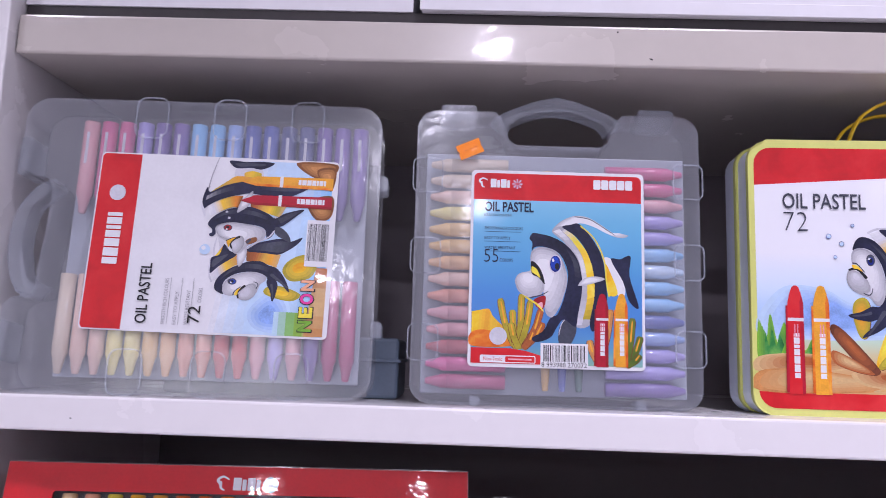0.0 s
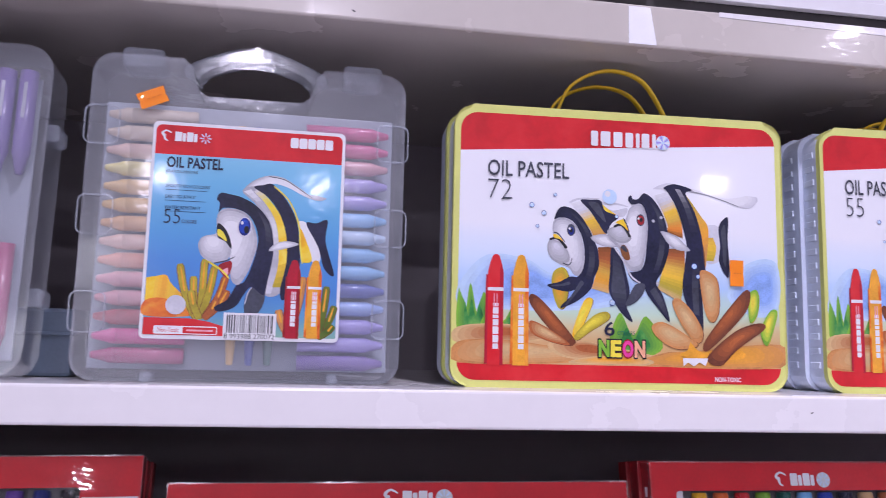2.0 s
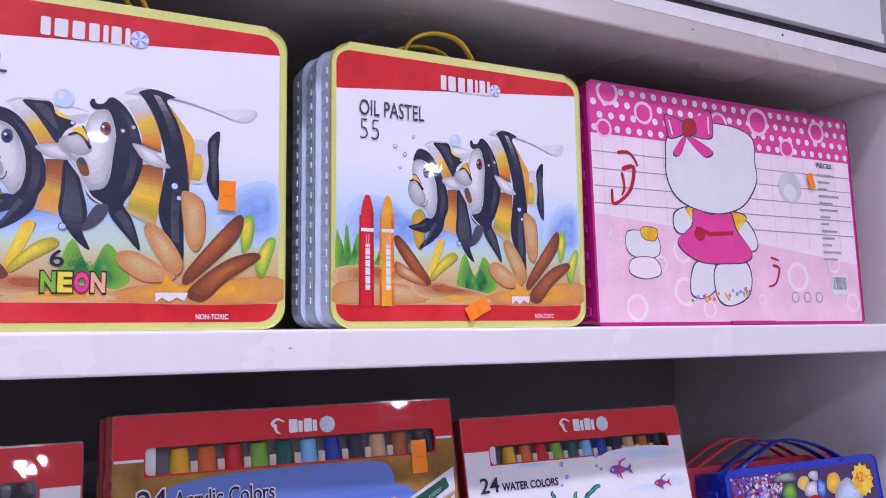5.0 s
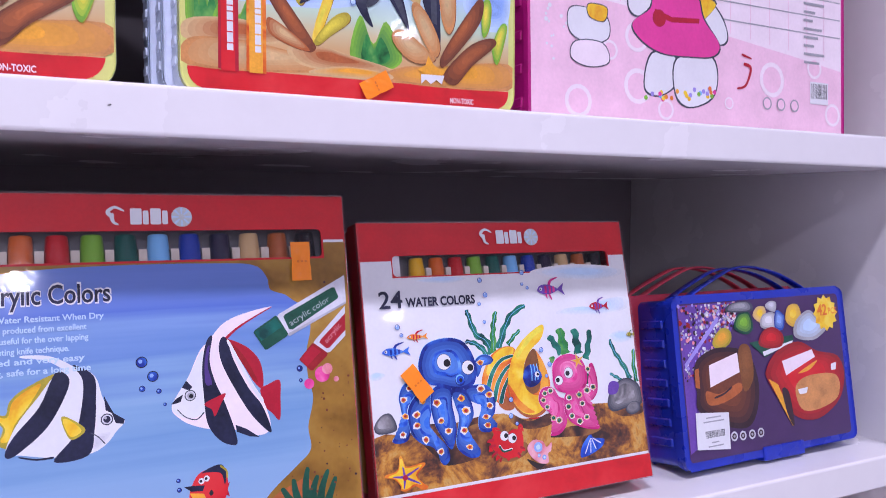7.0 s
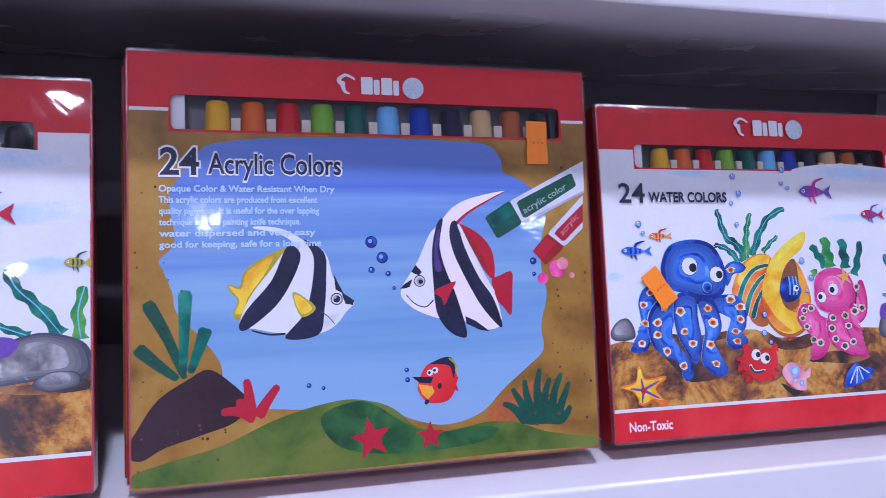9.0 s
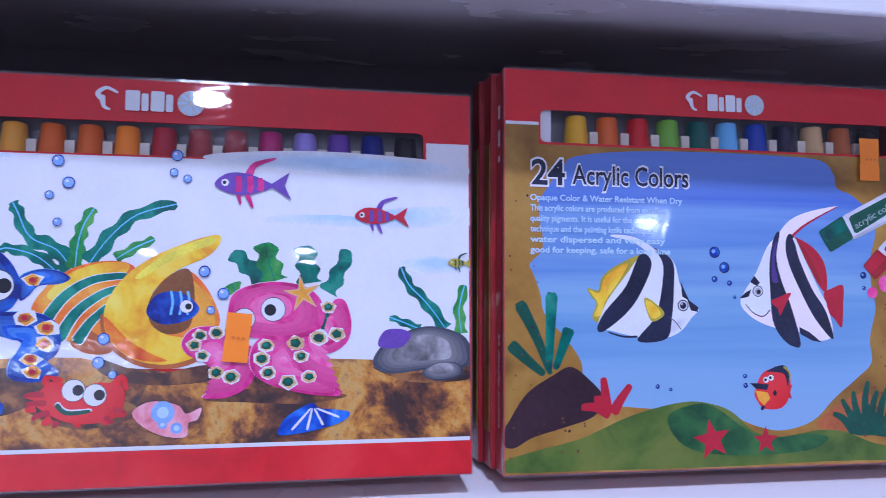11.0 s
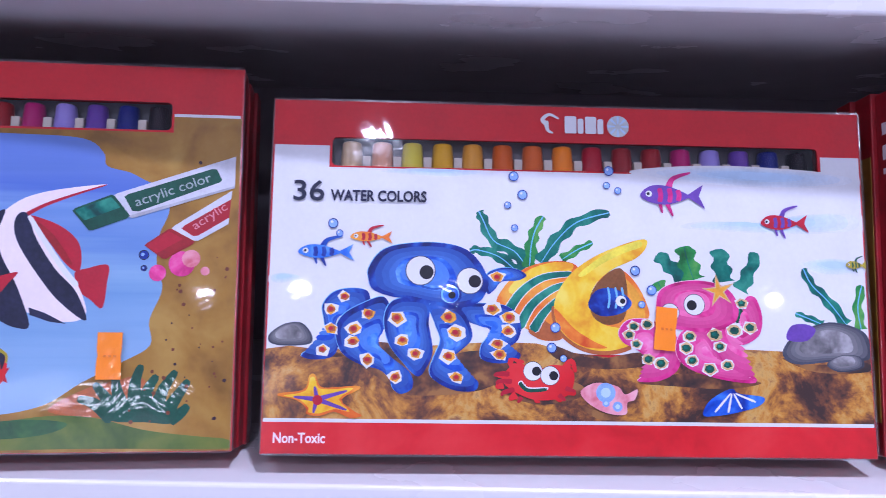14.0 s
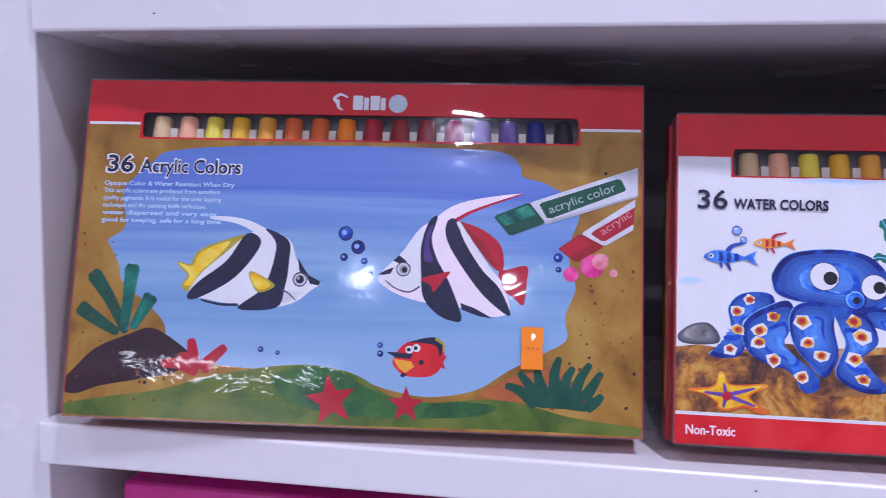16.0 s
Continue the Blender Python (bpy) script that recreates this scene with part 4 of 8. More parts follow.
def label_fish(p):
    """The single striped fish of the smaller case: long streamer, blue eye, thick lip."""
    soft(p, "shade_grey", "white", [(47, 69.4), (52.2, 74.3), (60, 77.2), (67.9, 76.5), (75.7, 72.6), (83.5, 68.3), (90.8, 67.9), (87.4, 66.4), (80.9, 67.6), (71.8, 71.5), (62.6, 73.6), (54.8, 72), (49.9, 69.5)], 0.8, (0, 0.3))
    p.line(INK["slate"], [(60, 76.8), (68.5, 75.6), (76.3, 71.6), (83.5, 67.6)], 0.5, 0.3)
    p.blob(INK["white"], [(76.2, 55.3), (81.1, 55.3), (87.5, 45.7), (88.7, 37.6), (84.3, 37.7), (80.8, 46.7)])
    p.blob(INK["yellow"], [(77.7, 52.9), (80.8, 47.9), (84.6, 38.1), (79.4, 37.3), (78.4, 44.4)])
    p.sharp(INK["navy"], spline([(80.8, 55.2), (86, 55.6), (92, 57.2), (91.4, 47), (96.5, 31.5), (91.2, 34.2), (87.5, 44.4)], True))
    p.blob(INK["shade_grey"], [(47, 68.9), (53.5, 71.5), (61.6, 64.7), (68.5, 55.6), (71.1, 46.5), (71.2, 35.1), (68.9, 22.3), (60.7, 21.5), (62.7, 34.8), (62.7, 48.5), (54.9, 62.2)])
    graded(p, [(47.6, 69), (54.9, 63.9), (61.7, 56), (64.3, 46.3), (64, 34.9), (61, 21.7)], [(51.2, 70.2), (57.7, 64.3), (64.2, 56.1), (66.8, 46.3), (66.9, 34.9), (64.3, 21.8)], ("white", "shade_grey", "white", "shade_grey", "pale_grey"))
    graded(p, [(52.8, 69.1), (58.8, 64), (64.5, 56.1), (66.8, 46.3), (67.1, 34.9), (64.7, 24.7)], [(54.8, 70.9), (62.1, 64.7), (68.9, 55.6), (71.2, 46.5), (71.5, 36.2), (69.4, 24.8)], ("pale_grey", "lemon", "yellow", "yellow", "yellow", "olive"))
    p.sharp(INK["navy"], spline([(52.8, 71.2), (57.4, 72.5), (62.9, 72.9), (70.5, 65.1), (75.9, 55.8), (77.7, 44.3), (78.4, 35.2), (75.8, 26.1), (70.7, 18.8), (68.7, 23.5), (71.3, 36.2), (70.7, 48.7), (66.8, 59), (60.3, 66.7)], True))
    p.line(INK["lemon"], [(63.2, 72.2), (71.5, 65.4), (76.9, 54.7), (78.2, 44.4), (79.7, 36.2)], 0.7, 1.0)
    p.sharp(INK["slate"], spline([(51.6, 11.8), (51, 18.2), (54.1, 24.4), (60.2, 24.6), (61.1, 18.8), (58.5, 13.1), (55.2, 11.9)], True))
    p.line(INK["pale_grey"], [(51.2, 16.5), (52.6, 21.9), (55.1, 24.9)], 0.5, 0.4)
    p.sharp(INK["navy"], spline([(34.1, 64.9), (35.9, 67.7), (40, 67.4), (47.1, 66), (54.9, 62.2), (61.4, 55.4), (64.1, 46.3), (64.1, 37.7), (62.2, 28), (60.5, 21), (54.1, 24.4), (50.3, 20.7), (46.5, 15.3), (38.9, 12.8), (36, 14.8), (42.4, 18.5), (46.4, 25.1), (50.2, 26.8), (53.8, 34.6), (56.3, 46.1), (53.9, 54), (49.7, 58.6), (43.2, 60.7), (37.5, 60.6), (35.5, 58.6), (35.7, 62.8)], True))
    graded(p, [(54.9, 60.4), (59.1, 53), (60.1, 43.9), (58.9, 32.5)], [(57.8, 58.5), (62.1, 52), (63.1, 42.8), (61.7, 32.5)], ("navy", "slate", "navy", "navy"))
    soft(p, "shade_grey", "white", [(35.5, 58.4), (39.3, 60.5), (45.8, 60.1), (51, 57.4), (54.7, 50.6), (55.9, 43.8), (53.7, 35.7), (51.2, 30), (47.4, 25.3), (43.8, 27.3), (42.5, 33.8), (42.8, 37.7), (34.7, 40.4), (32, 47.1), (34.8, 48.9), (34.7, 54.7)], 0.45, (-1.0, 3.0))
    p.blob(INK["dark_red"], [(36.8, 33.7), (42.8, 36.1), (43.7, 33.2), (41.9, 29), (39.2, 29.7)])
    p.blob(INK["rose"], [(38.6, 31), (41.6, 32.9), (41.7, 29.7)])
    p.line(INK["lemon"], [(27.2, 40.7), (32.2, 35.4), (38.6, 31.7), (42.5, 28.1)], 1.3, 0.8)
    soft(p, "shade_grey", "white", [(26.2, 43.9), (28.5, 46.9), (34.3, 47.9), (40.8, 45.7), (42.9, 41.1), (40.9, 36.5), (34.5, 35), (28.8, 37.4), (26.7, 40.7)], 0.35, (-0.5, 3.0))
    p.line(INK["slate"], [(34.5, 34.8), (40.9, 36.3), (45, 38.2)], 0.7, 0.4)
    p.sharp(INK["black"], spline([(35.3, 53.3), (39.2, 51.1), (41.8, 46.8), (43, 41.8), (39.5, 45.1), (35.6, 47.1)], True))
    p.blob(INK["lemon"], [(35.6, 50.7), (38.4, 49.3), (40.5, 45.1), (37.9, 46.5), (35.6, 48)])
    p.dot(INK["pale_grey"], (49, 52.1), 3.7, 1.3)
    p.dot(INK["deep_blue"], (49, 52.3), 3.1, 1.35)
    p.dot(INK["blue"], (48.7, 52.5), 2.4, 1.35)
    p.dot(INK["black"], (50, 51), 1.3, 1.35)
    p.dot(INK["white"], (47.7, 54.1), 0.7, 1.2)
    soft(p, "shade_grey", "white", [(62, 41.8), (65.3, 45.2), (71.7, 46.5), (77.3, 45.2), (70.5, 42.9), (64.3, 41.6)], 0.5, (0, 0.4))


def coral(p, base, tips, mat, w0, w1):
    for tip in tips:
        mid = ((base[0] * 0.45 + tip[0] * 0.55) + (tip[0] - base[0]) * 0.12, base[1] * 0.5 + tip[1] * 0.5)
        p.line(INK["brown"], [base, mid, tip], w0 * 0.9 + 0.5, w1 + 0.7)
        p.line(mat, [base, mid, tip], w0 * 0.9, w1)
        p.line(INK["amber"], [mid, (tip[0] * 0.85 + mid[0] * 0.15, tip[1] * 0.9 + mid[1] * 0.1)], w1 * 0.35, w1 * 0.2)


def pastel_stick(p, u0, u1, v0, v1, v2, mat, dark):
    """A printed crayon: straight body shaded across, a white band, a rounded tip and upright letter bars."""
    w = u1 - u0
    p.sharp(dark, [(u0 - 0.18 * w, v0 + 0.5), (u1, v0), (u1, v1 - 1), (u0 - 0.12 * w, v1 - 1)])
    p.sharp(mat, [(u0, v0), (u1, v0), (u1, v1), (u0 + 0.86 * w, v1 + (v2 - v1) * 0.55), (u0 + 0.72 * w, v2 - 0.5), (u0 + 0.58 * w, v2), (u0 + 0.44 * w, v2), (u0 + 0.3 * w, v2 - 0.5), (u0 + 0.14 * w, v1 + (v2 - v1) * 0.55), (u0, v1)])
    p.sharp(dark, [(u0 + 0.8 * w, v0), (u1, v0), (u1, v1), (u0 + 0.86 * w, v1 + (v2 - v1) * 0.5), (u0 + 0.76 * w, v1)])
    p.rect(INK["white"], u0, v1 - 6.6, u1, v1 - 5.4)
    for i, k in enumerate((1.8, 2.6, 2.6, 2.2, 1.2, 2.2, 1.2)):
        at = v0 + 5.6 + sum((1.8, 2.6, 2.6, 2.2, 1.2, 2.2, 1.2)[:i]) + 0.35 * i
        p.rect(INK["white"], u0 + 0.34 * w, at, u0 + 0.7 * w, at + k)
    for a in (0.38, 0.56):
        p.rect(INK["rose"], u0 + a * w, v1 - 12.4, u0 + (a + 0.08) * w, v1 - 7.6)


def neon_word(p, u, v, w, h):
    for i, (c, mat) in enumerate((("N", "leaf"), ("E", "lemon"), ("O", "hot_pink"), ("N", "peach"))):
        p.text(INK["dark_red"] if i == 2 else INK["black"], c, u + i * w / 4 - 0.3, v - 0.5, w / 4 * 1.06, h + 1.0, outline=0.09)
        p.text(INK[mat], c, u + i * w / 4, v, w / 4 * 0.9, h, outline=0.05)


def art_tin(tin, w, h, count):
    p = Picture(tin, w, h)
    paper = wash("tin_print_" + count, [(0.0, (0.62, 0.38, 0.16)), (0.16, (0.6, 0.36, 0.15)), (0.22, (0.62, 0.52, 0.28)), (0.27, (0.52, 0.68, 0.52)), (0.36, (0.42, 0.6, 0.86)), (0.46, (0.62, 0.74, 0.9)), (0.58, (0.8, 0.81, 0.86)), (1.0, (0.82, 0.82, 0.86))], h, 14, 0.12)
    p.card(paper, 1.9, 2.4, 98.1, 97.6, 5.0)
    k = p.w / p.h
    p.done("paper_print", "pale print with a sea floor")
    top = [(u, v) for u, v in ((a, b * k) for a, b in rounded(1.9, 2.4 / k, 98.1, 97.6 / k, 5.0))]
    p.sharp(INK["red"], [q for q in top if q[1] > 83.4] + [(1.9, 83.4)])
    p.done("red_band", "red band along the top")
    p.sharp(INK["red"], [q for q in top if q[1] < 8.2 and q[0] > 50] + [(98.1, 8.2), (1.9, 8.2)] + [q for q in top if q[1] < 8.2 and q[0] <= 50])
    p.done("red_band", "red band along the foot")
    soft(p, "pale_blue", "bubble", [(2.4, 36), (10, 46), (21.6, 45), (30, 40), (46, 42), (60, 36), (46, 29), (30, 27), (12, 27), (2.4, 28)], 0.5, (0, 0), 7)
    soft(p, "pale_blue", "bubble", [(82, 34), (88, 46), (97.6, 47), (97.8, 30), (90, 27)], 0.5, (1, 0), 7)
    p.done("sea_print", "blue haze of the sea")
    for pts in ([(2, 19), (2.2, 34), (4, 25), (5.5, 36), (7.6, 25), (9.4, 33), (12, 22), (8, 18)], [(8, 19), (12, 29), (15, 23), (18, 28), (22, 21), (16, 17)], [(46, 14), (49, 27), (53, 19), (57, 26), (62, 15), (54, 11)]):
        soft(p, "leaf", "green", pts, 0.55, (0, -1.5), 5)
        p.done("sea_grass_print", "soft green sea grass")
    for pts, a, b in (([(2, 20.5), (14, 22), (24, 20.6), (32, 18.5), (21, 15.6), (2.2, 15)], "tan", "rust"), ([(2.2, 15.4), (14.4, 16.4), (28.5, 14.6), (44, 11.6), (30, 8.6), (2.2, 8.4)], "coral", "tan"), ([(28, 15.6), (37.2, 16.8), (45, 15.2), (60, 11.5), (46.3, 9.8), (32, 11)], "tan", "rust"), ([(56, 8.6), (62, 13), (72, 14), (98, 17), (98, 8.6)], "coral", "amber"), ([(34, 9), (44, 11.6), (58, 10.6), (56, 8.5)], "tan", "amber")):
        soft(p, a, b, pts, 0.4, (0, 0.6), 6)
        p.done("sea_floor_print", "painted sand ridge")
    for mat, light, pts in (("olive", "amber", [(29.6, 40.5), (32.6, 42.3), (34.2, 38.2), (33.2, 28.8), (30.9, 28.2), (29.2, 35.1)]), ("yellow", "lemon", [(35.3, 19.6), (38.7, 30.7), (41.3, 31), (39.4, 24.9), (36.4, 17.3)]),
                            ("olive", "lemon", [(36, 18.5), (41.2, 25.2), (45.3, 27), (46, 24.4), (40.1, 19.6), (36.8, 16.7)]), ("brown", "rust", [(23.1, 32.4), (26.6, 30.1), (34.2, 19.6), (36, 15.8), (32.2, 15.7), (23.4, 27.9)]),
                            ("rust", "tan", [(23.2, 23.2), (29.8, 19.4), (34.5, 15), (29.2, 15.8), (23.3, 18.9)])):
        soft(p, "brown" if mat != "leaf" else "olive", mat, pts, 0.86, (0, 0), 3)
        soft(p, mat, light, [(u - 0.2, v + 0.2) for u, v in pts], 0.3, (-0.25, 0.6), 5)
        p.done("coral_picture")
    tin_back_fish(p)
    tin_front_fish(p)
    p.done("fish_picture", "two black, white and yellow striped fish")
    for mat, light, pts in (("leaf", "lemon", [(88.6, 34.2), (91, 36.6), (91.9, 33.4), (91.1, 27.3), (88.9, 24.7)]), ("leaf", "lemon", [(92.2, 21.4), (95, 28.5), (97.3, 29.4), (97, 25.5), (94.1, 16.3)]),
                            ("coral", "tan", [(73.6, 41.4), (75.4, 43.1), (78.6, 40.7), (79.5, 35.8), (79.3, 27.9), (77.2, 24.2), (74.9, 28.5)]), ("coral", "tan", [(65.1, 30.2), (66.8, 32.6), (70.8, 28.5), (74.3, 20.8), (72.9, 16.7), (68.7, 21.4)]),
                            ("coral", "tan", [(58.8, 22.2), (62.1, 23.9), (67.7, 20.6), (72.8, 15.9), (66.2, 14.4), (60.6, 18.1)]), ("brown", "rust", [(77.4, 21.9), (86.9, 35.6), (89.1, 34.5), (86.7, 27.2), (76.2, 14.7), (74.3, 15.8)]),
                            ("brown", "rust", [(75.5, 11.7), (84.1, 21.1), (91.6, 24.4), (93.2, 22.4), (85, 15.2), (79.4, 8.9)])):
        soft(p, "brown" if mat != "leaf" else "olive", mat, pts, 0.86, (0, 0), 3)
        soft(p, mat, light, [(u - 0.2, v + 0.2) for u, v in pts], 0.3, (-0.25, 0.6), 5)
        p.done("coral_picture")
    p.sharp(INK["amber"], [(66.9, 12.7), (69.4, 14.3), (70.2, 17.2), (72, 14.6), (75.6, 12.1), (72.7, 10.9), (69.5, 11.2)])
    p.sharp(INK["white"], [(67.9, 11.4), (75.6, 11.5), (74.7, 8.8), (72.9, 10), (71.2, 8.6), (69.4, 9.9), (68, 8.5)])
    p.done("starfish_picture", "small yellow starfish")
    bubbles(p, ((46.1, 68.9), (29.8, 68.7), (26.5, 61.9), (24.6, 57), (22.9, 64.6), (48.2, 61.7)), 0.75, "pale_blue")
    p.dot(INK["pale_blue"], (46.1, 68.9), 2.2)
    p.dot(INK["white"], (45.5, 69.9), 0.9)
    p.done("bubble_picture")
    bubbles(p, ((71.8, 44.6), (72.9, 40.9), (46.8, 30.5)), 0.9, "pale_blue")
    pastel_stick(p, 10.4, 14.9, 7.6, 40.0, 46.3, INK["red"], INK["crimson"])
    p.done("crayon_picture", "red printed crayon")
    pastel_stick(p, 17.7, 22.2, 7.6, 40.0, 46.4, INK["amber"], INK["orange"])
    p.done("crayon_picture", "yellow printed crayon")
    p.words(INK["slate"], "OIL PASTEL", 9.9, 74.6, 24.0, 5.8, outline=0.008)
    p.words(INK["slate"], count, 10.1, 66.2, 6.9, 7.2, outline=-0.02)
    if count == "72":
        p.words(INK["navy"], "6", 44.4, 18.7, 3.1, 5.0, outline=0.01)
        p.words(INK["teal"], "COLORS", 48.3, 19.0, 5.2, 1.5)
        neon_word(p, 42.7, 11.2, 14.2, 6.0)
        p.done("lettering", "four bright coloured letters")
    p.words(INK["shell_pink"], "NON-TOXIC", 77.5, 3.2, 8.0, 1.7, outline=0.02)
    for i, wd in enumerate((2.2, 3.0, 2.8, 2.4, 1.2, 2.4, 1.2)):
        u = 40.5 + sum((2.2, 3.0, 2.8, 2.4, 1.2, 2.4, 1.2)[:i]) * 1.16 + i * 0.42
        p.card(INK["white"], u, 87.6, u + wd * 0.98, 93.2, 0.5)
    p.dot(INK["pale_blue"], (62.6, 90.1), 2.2)
    for i in range(10):
        a = i * math.pi / 5
        p.line(INK["lavender"] if i % 2 else INK["white"], [(62.6 + 0.4 * math.cos(a), 90.1 + 0.4 * k * math.sin(a)), (62.6 + 2.1 * math.cos(a), 90.1 + 2.1 * k * math.sin(a))], 0.25, 0.8)
    p.done("maker_mark", "white bars and a ringed disc")


def art_case_55(cs, w, h):
    card = part("label_card", prism_mesh("label_card", rounded(0.0455, 0.030, 0.187, 0.1905, 0.004), -0.0006, 0.0, INK["white"], 0.0), cs, "white-edged paper label")
    lw, lh = 0.1415, 0.1605
    p = Picture(cs, lw, lh, 0.0008)
    base_mesh = p.done

    def done(name, label=""):
        ob = base_mesh(name, label)
        ob.matrix_basis = pose(0.0455, 0, 0.030)
        return ob

    sea = wash("label_sea", [(0.0, (0.25, 0.45, 0.3)), (0.10, (0.1, 0.3, 0.5)), (0.22, (0.06, 0.22, 0.56)), (0.34, (0.06, 0.24, 0.6)), (0.5, (0.08, 0.32, 0.62)), (0.72, (0.13, 0.42, 0.66)), (0.86, (0.2, 0.5, 0.7)), (1.0, (0.22, 0.52, 0.7))], lh, 16, 0.10)
    k = lw / lh
    p.rect(sea, 1.6, 1.8, 98.4, 85.0)
    done("sea_print", "blue painted sea")
    p.sharp(INK["red"], [(u, v * k) for u, v in rounded(1.6, 60 / k, 98.4, 98.4 / k, 3.0) if v * k > 84.5] + [(1.6, 84.5), (98.4, 84.5)][:2])
    p.rect(INK["red"], 1.6, 84.5, 98.4, 90)
    done("red_band", "red bands of the label")
    graded(p, [(1.8, 27.2), (6.4, 28), (11.5, 28.6), (14.2, 24.8), (22, 18), (25.3, 11.4)], [(1.8, 10.2), (5, 10.2), (9, 10.2), (13, 10.2), (19, 10.4), (24.6, 10.4)], ("yellow", "yellow", "amber", "yellow", "amber", "orange"), 3)
    p.blob(INK["orange"], [(2, 17), (12, 18), (22, 13), (24, 10.4), (2, 10.2)])
    done("coral_picture", "yellow painted mound")
    for at, tips, mat in (((27, 9.4), ((17.8, 34.0), (24.9, 28.5)), "olive"), ((29, 9.2), ((30, 36.6), (35.1, 33.5), (24, 22)), "olive"), ((31, 9.4), ((41, 29), (42.3, 22.5), (37, 18)), "rust"), ((74, 2.6), ((68.4, 14.5), (80.6, 30)), "coral"), ((89, 2.2), ((97.4, 17), (93, 26), (97, 8)), "moss")):
        coral(p, at, tips, INK[mat], 3.8, 3.4)
        done("coral_picture")
    p.rect(INK["red"], 1.8, 1.8, 24, 9.4)
    p.sharp(INK["red"], [(24, 1.8), (41, 1.8), (41, 6.2), (33, 8.2), (24, 9.4)])
    done("red_band", "red foot of the label")
    label_fish(p)
    done("fish_picture", "black, white and yellow striped fish")
    pastel_stick(p, 72.3, 79.2, 1.4, 31.0, 37.8, INK["crimson"], INK["dark_red"])
    pastel_stick(p, 83.2, 90.2, 1.6, 31.0, 38.0, INK["amber"], INK["orange"])
    done("crayon_picture", "a red and a yellow printed crayon")
    p.text(INK["navy"], "OIL PASTEL", 7.9, 78.3, 28.4, 5.2, outline=0.025)
    p.text(INK["slate"], "KRAYON MINYAK", 7.9, 75.8, 16, 1.4)
    for i, (a, b) in enumerate((("SMOOTH RICH COLOURS", 22), ("EASY TO APPLY", 15), ("WATER RESISTANT", 18))):
        p.text(INK["navy"], a, 8.2, 69.0 - i * 5.0, b, 1.5)
        p.rect(INK["navy"], 8.2, 67.8 - i * 5.0, 29, 68.0 - i * 5.0)
    p.text(INK["navy"], "55", 8.3, 52.3, 8.0, 6.6, outline=-0.014)
    p.text(INK["slate"], "COLORS", 17.2, 52.6, 7.4, 1.7)
    p.card(INK["white"], 7.0, 2.2, 38.2, 5.9, 0.8)
    p.card(INK["red"], 21.2, 2.6, 37.7, 5.4, 0.6)
    p.rect(INK["rose"], 23, 3.6, 36, 4.4)
    p.text(INK["red"], "Non-Toxic", 9.0, 3.1, 10.4, 1.9)
    done("lettering")
    maker_mark(p, 22, 92.2, 1.7, "red")
    for i in range(5):
        p.card(INK["white"], 70.7 + i * 4.6, 91.2, 74.9 + i * 4.6, 96.2, 0.8)
    p.dot(INK["pale_grey"], (17.0, 15.3), 5.0)
    done("maker_mark", "white bars and a pale disc")
    bar_code(p, 41, 0.4, 67.6, 12.5, 5)
    p.text(INK["black"], "8 993988 270072", 41.6, 0.8, 25.4, 2.2)
    done("bar_code", "white panel with a bar code")
    sticker(cs, (0.0435, -0.0022, 0.2075), 0.0205, 0.0125, -24)


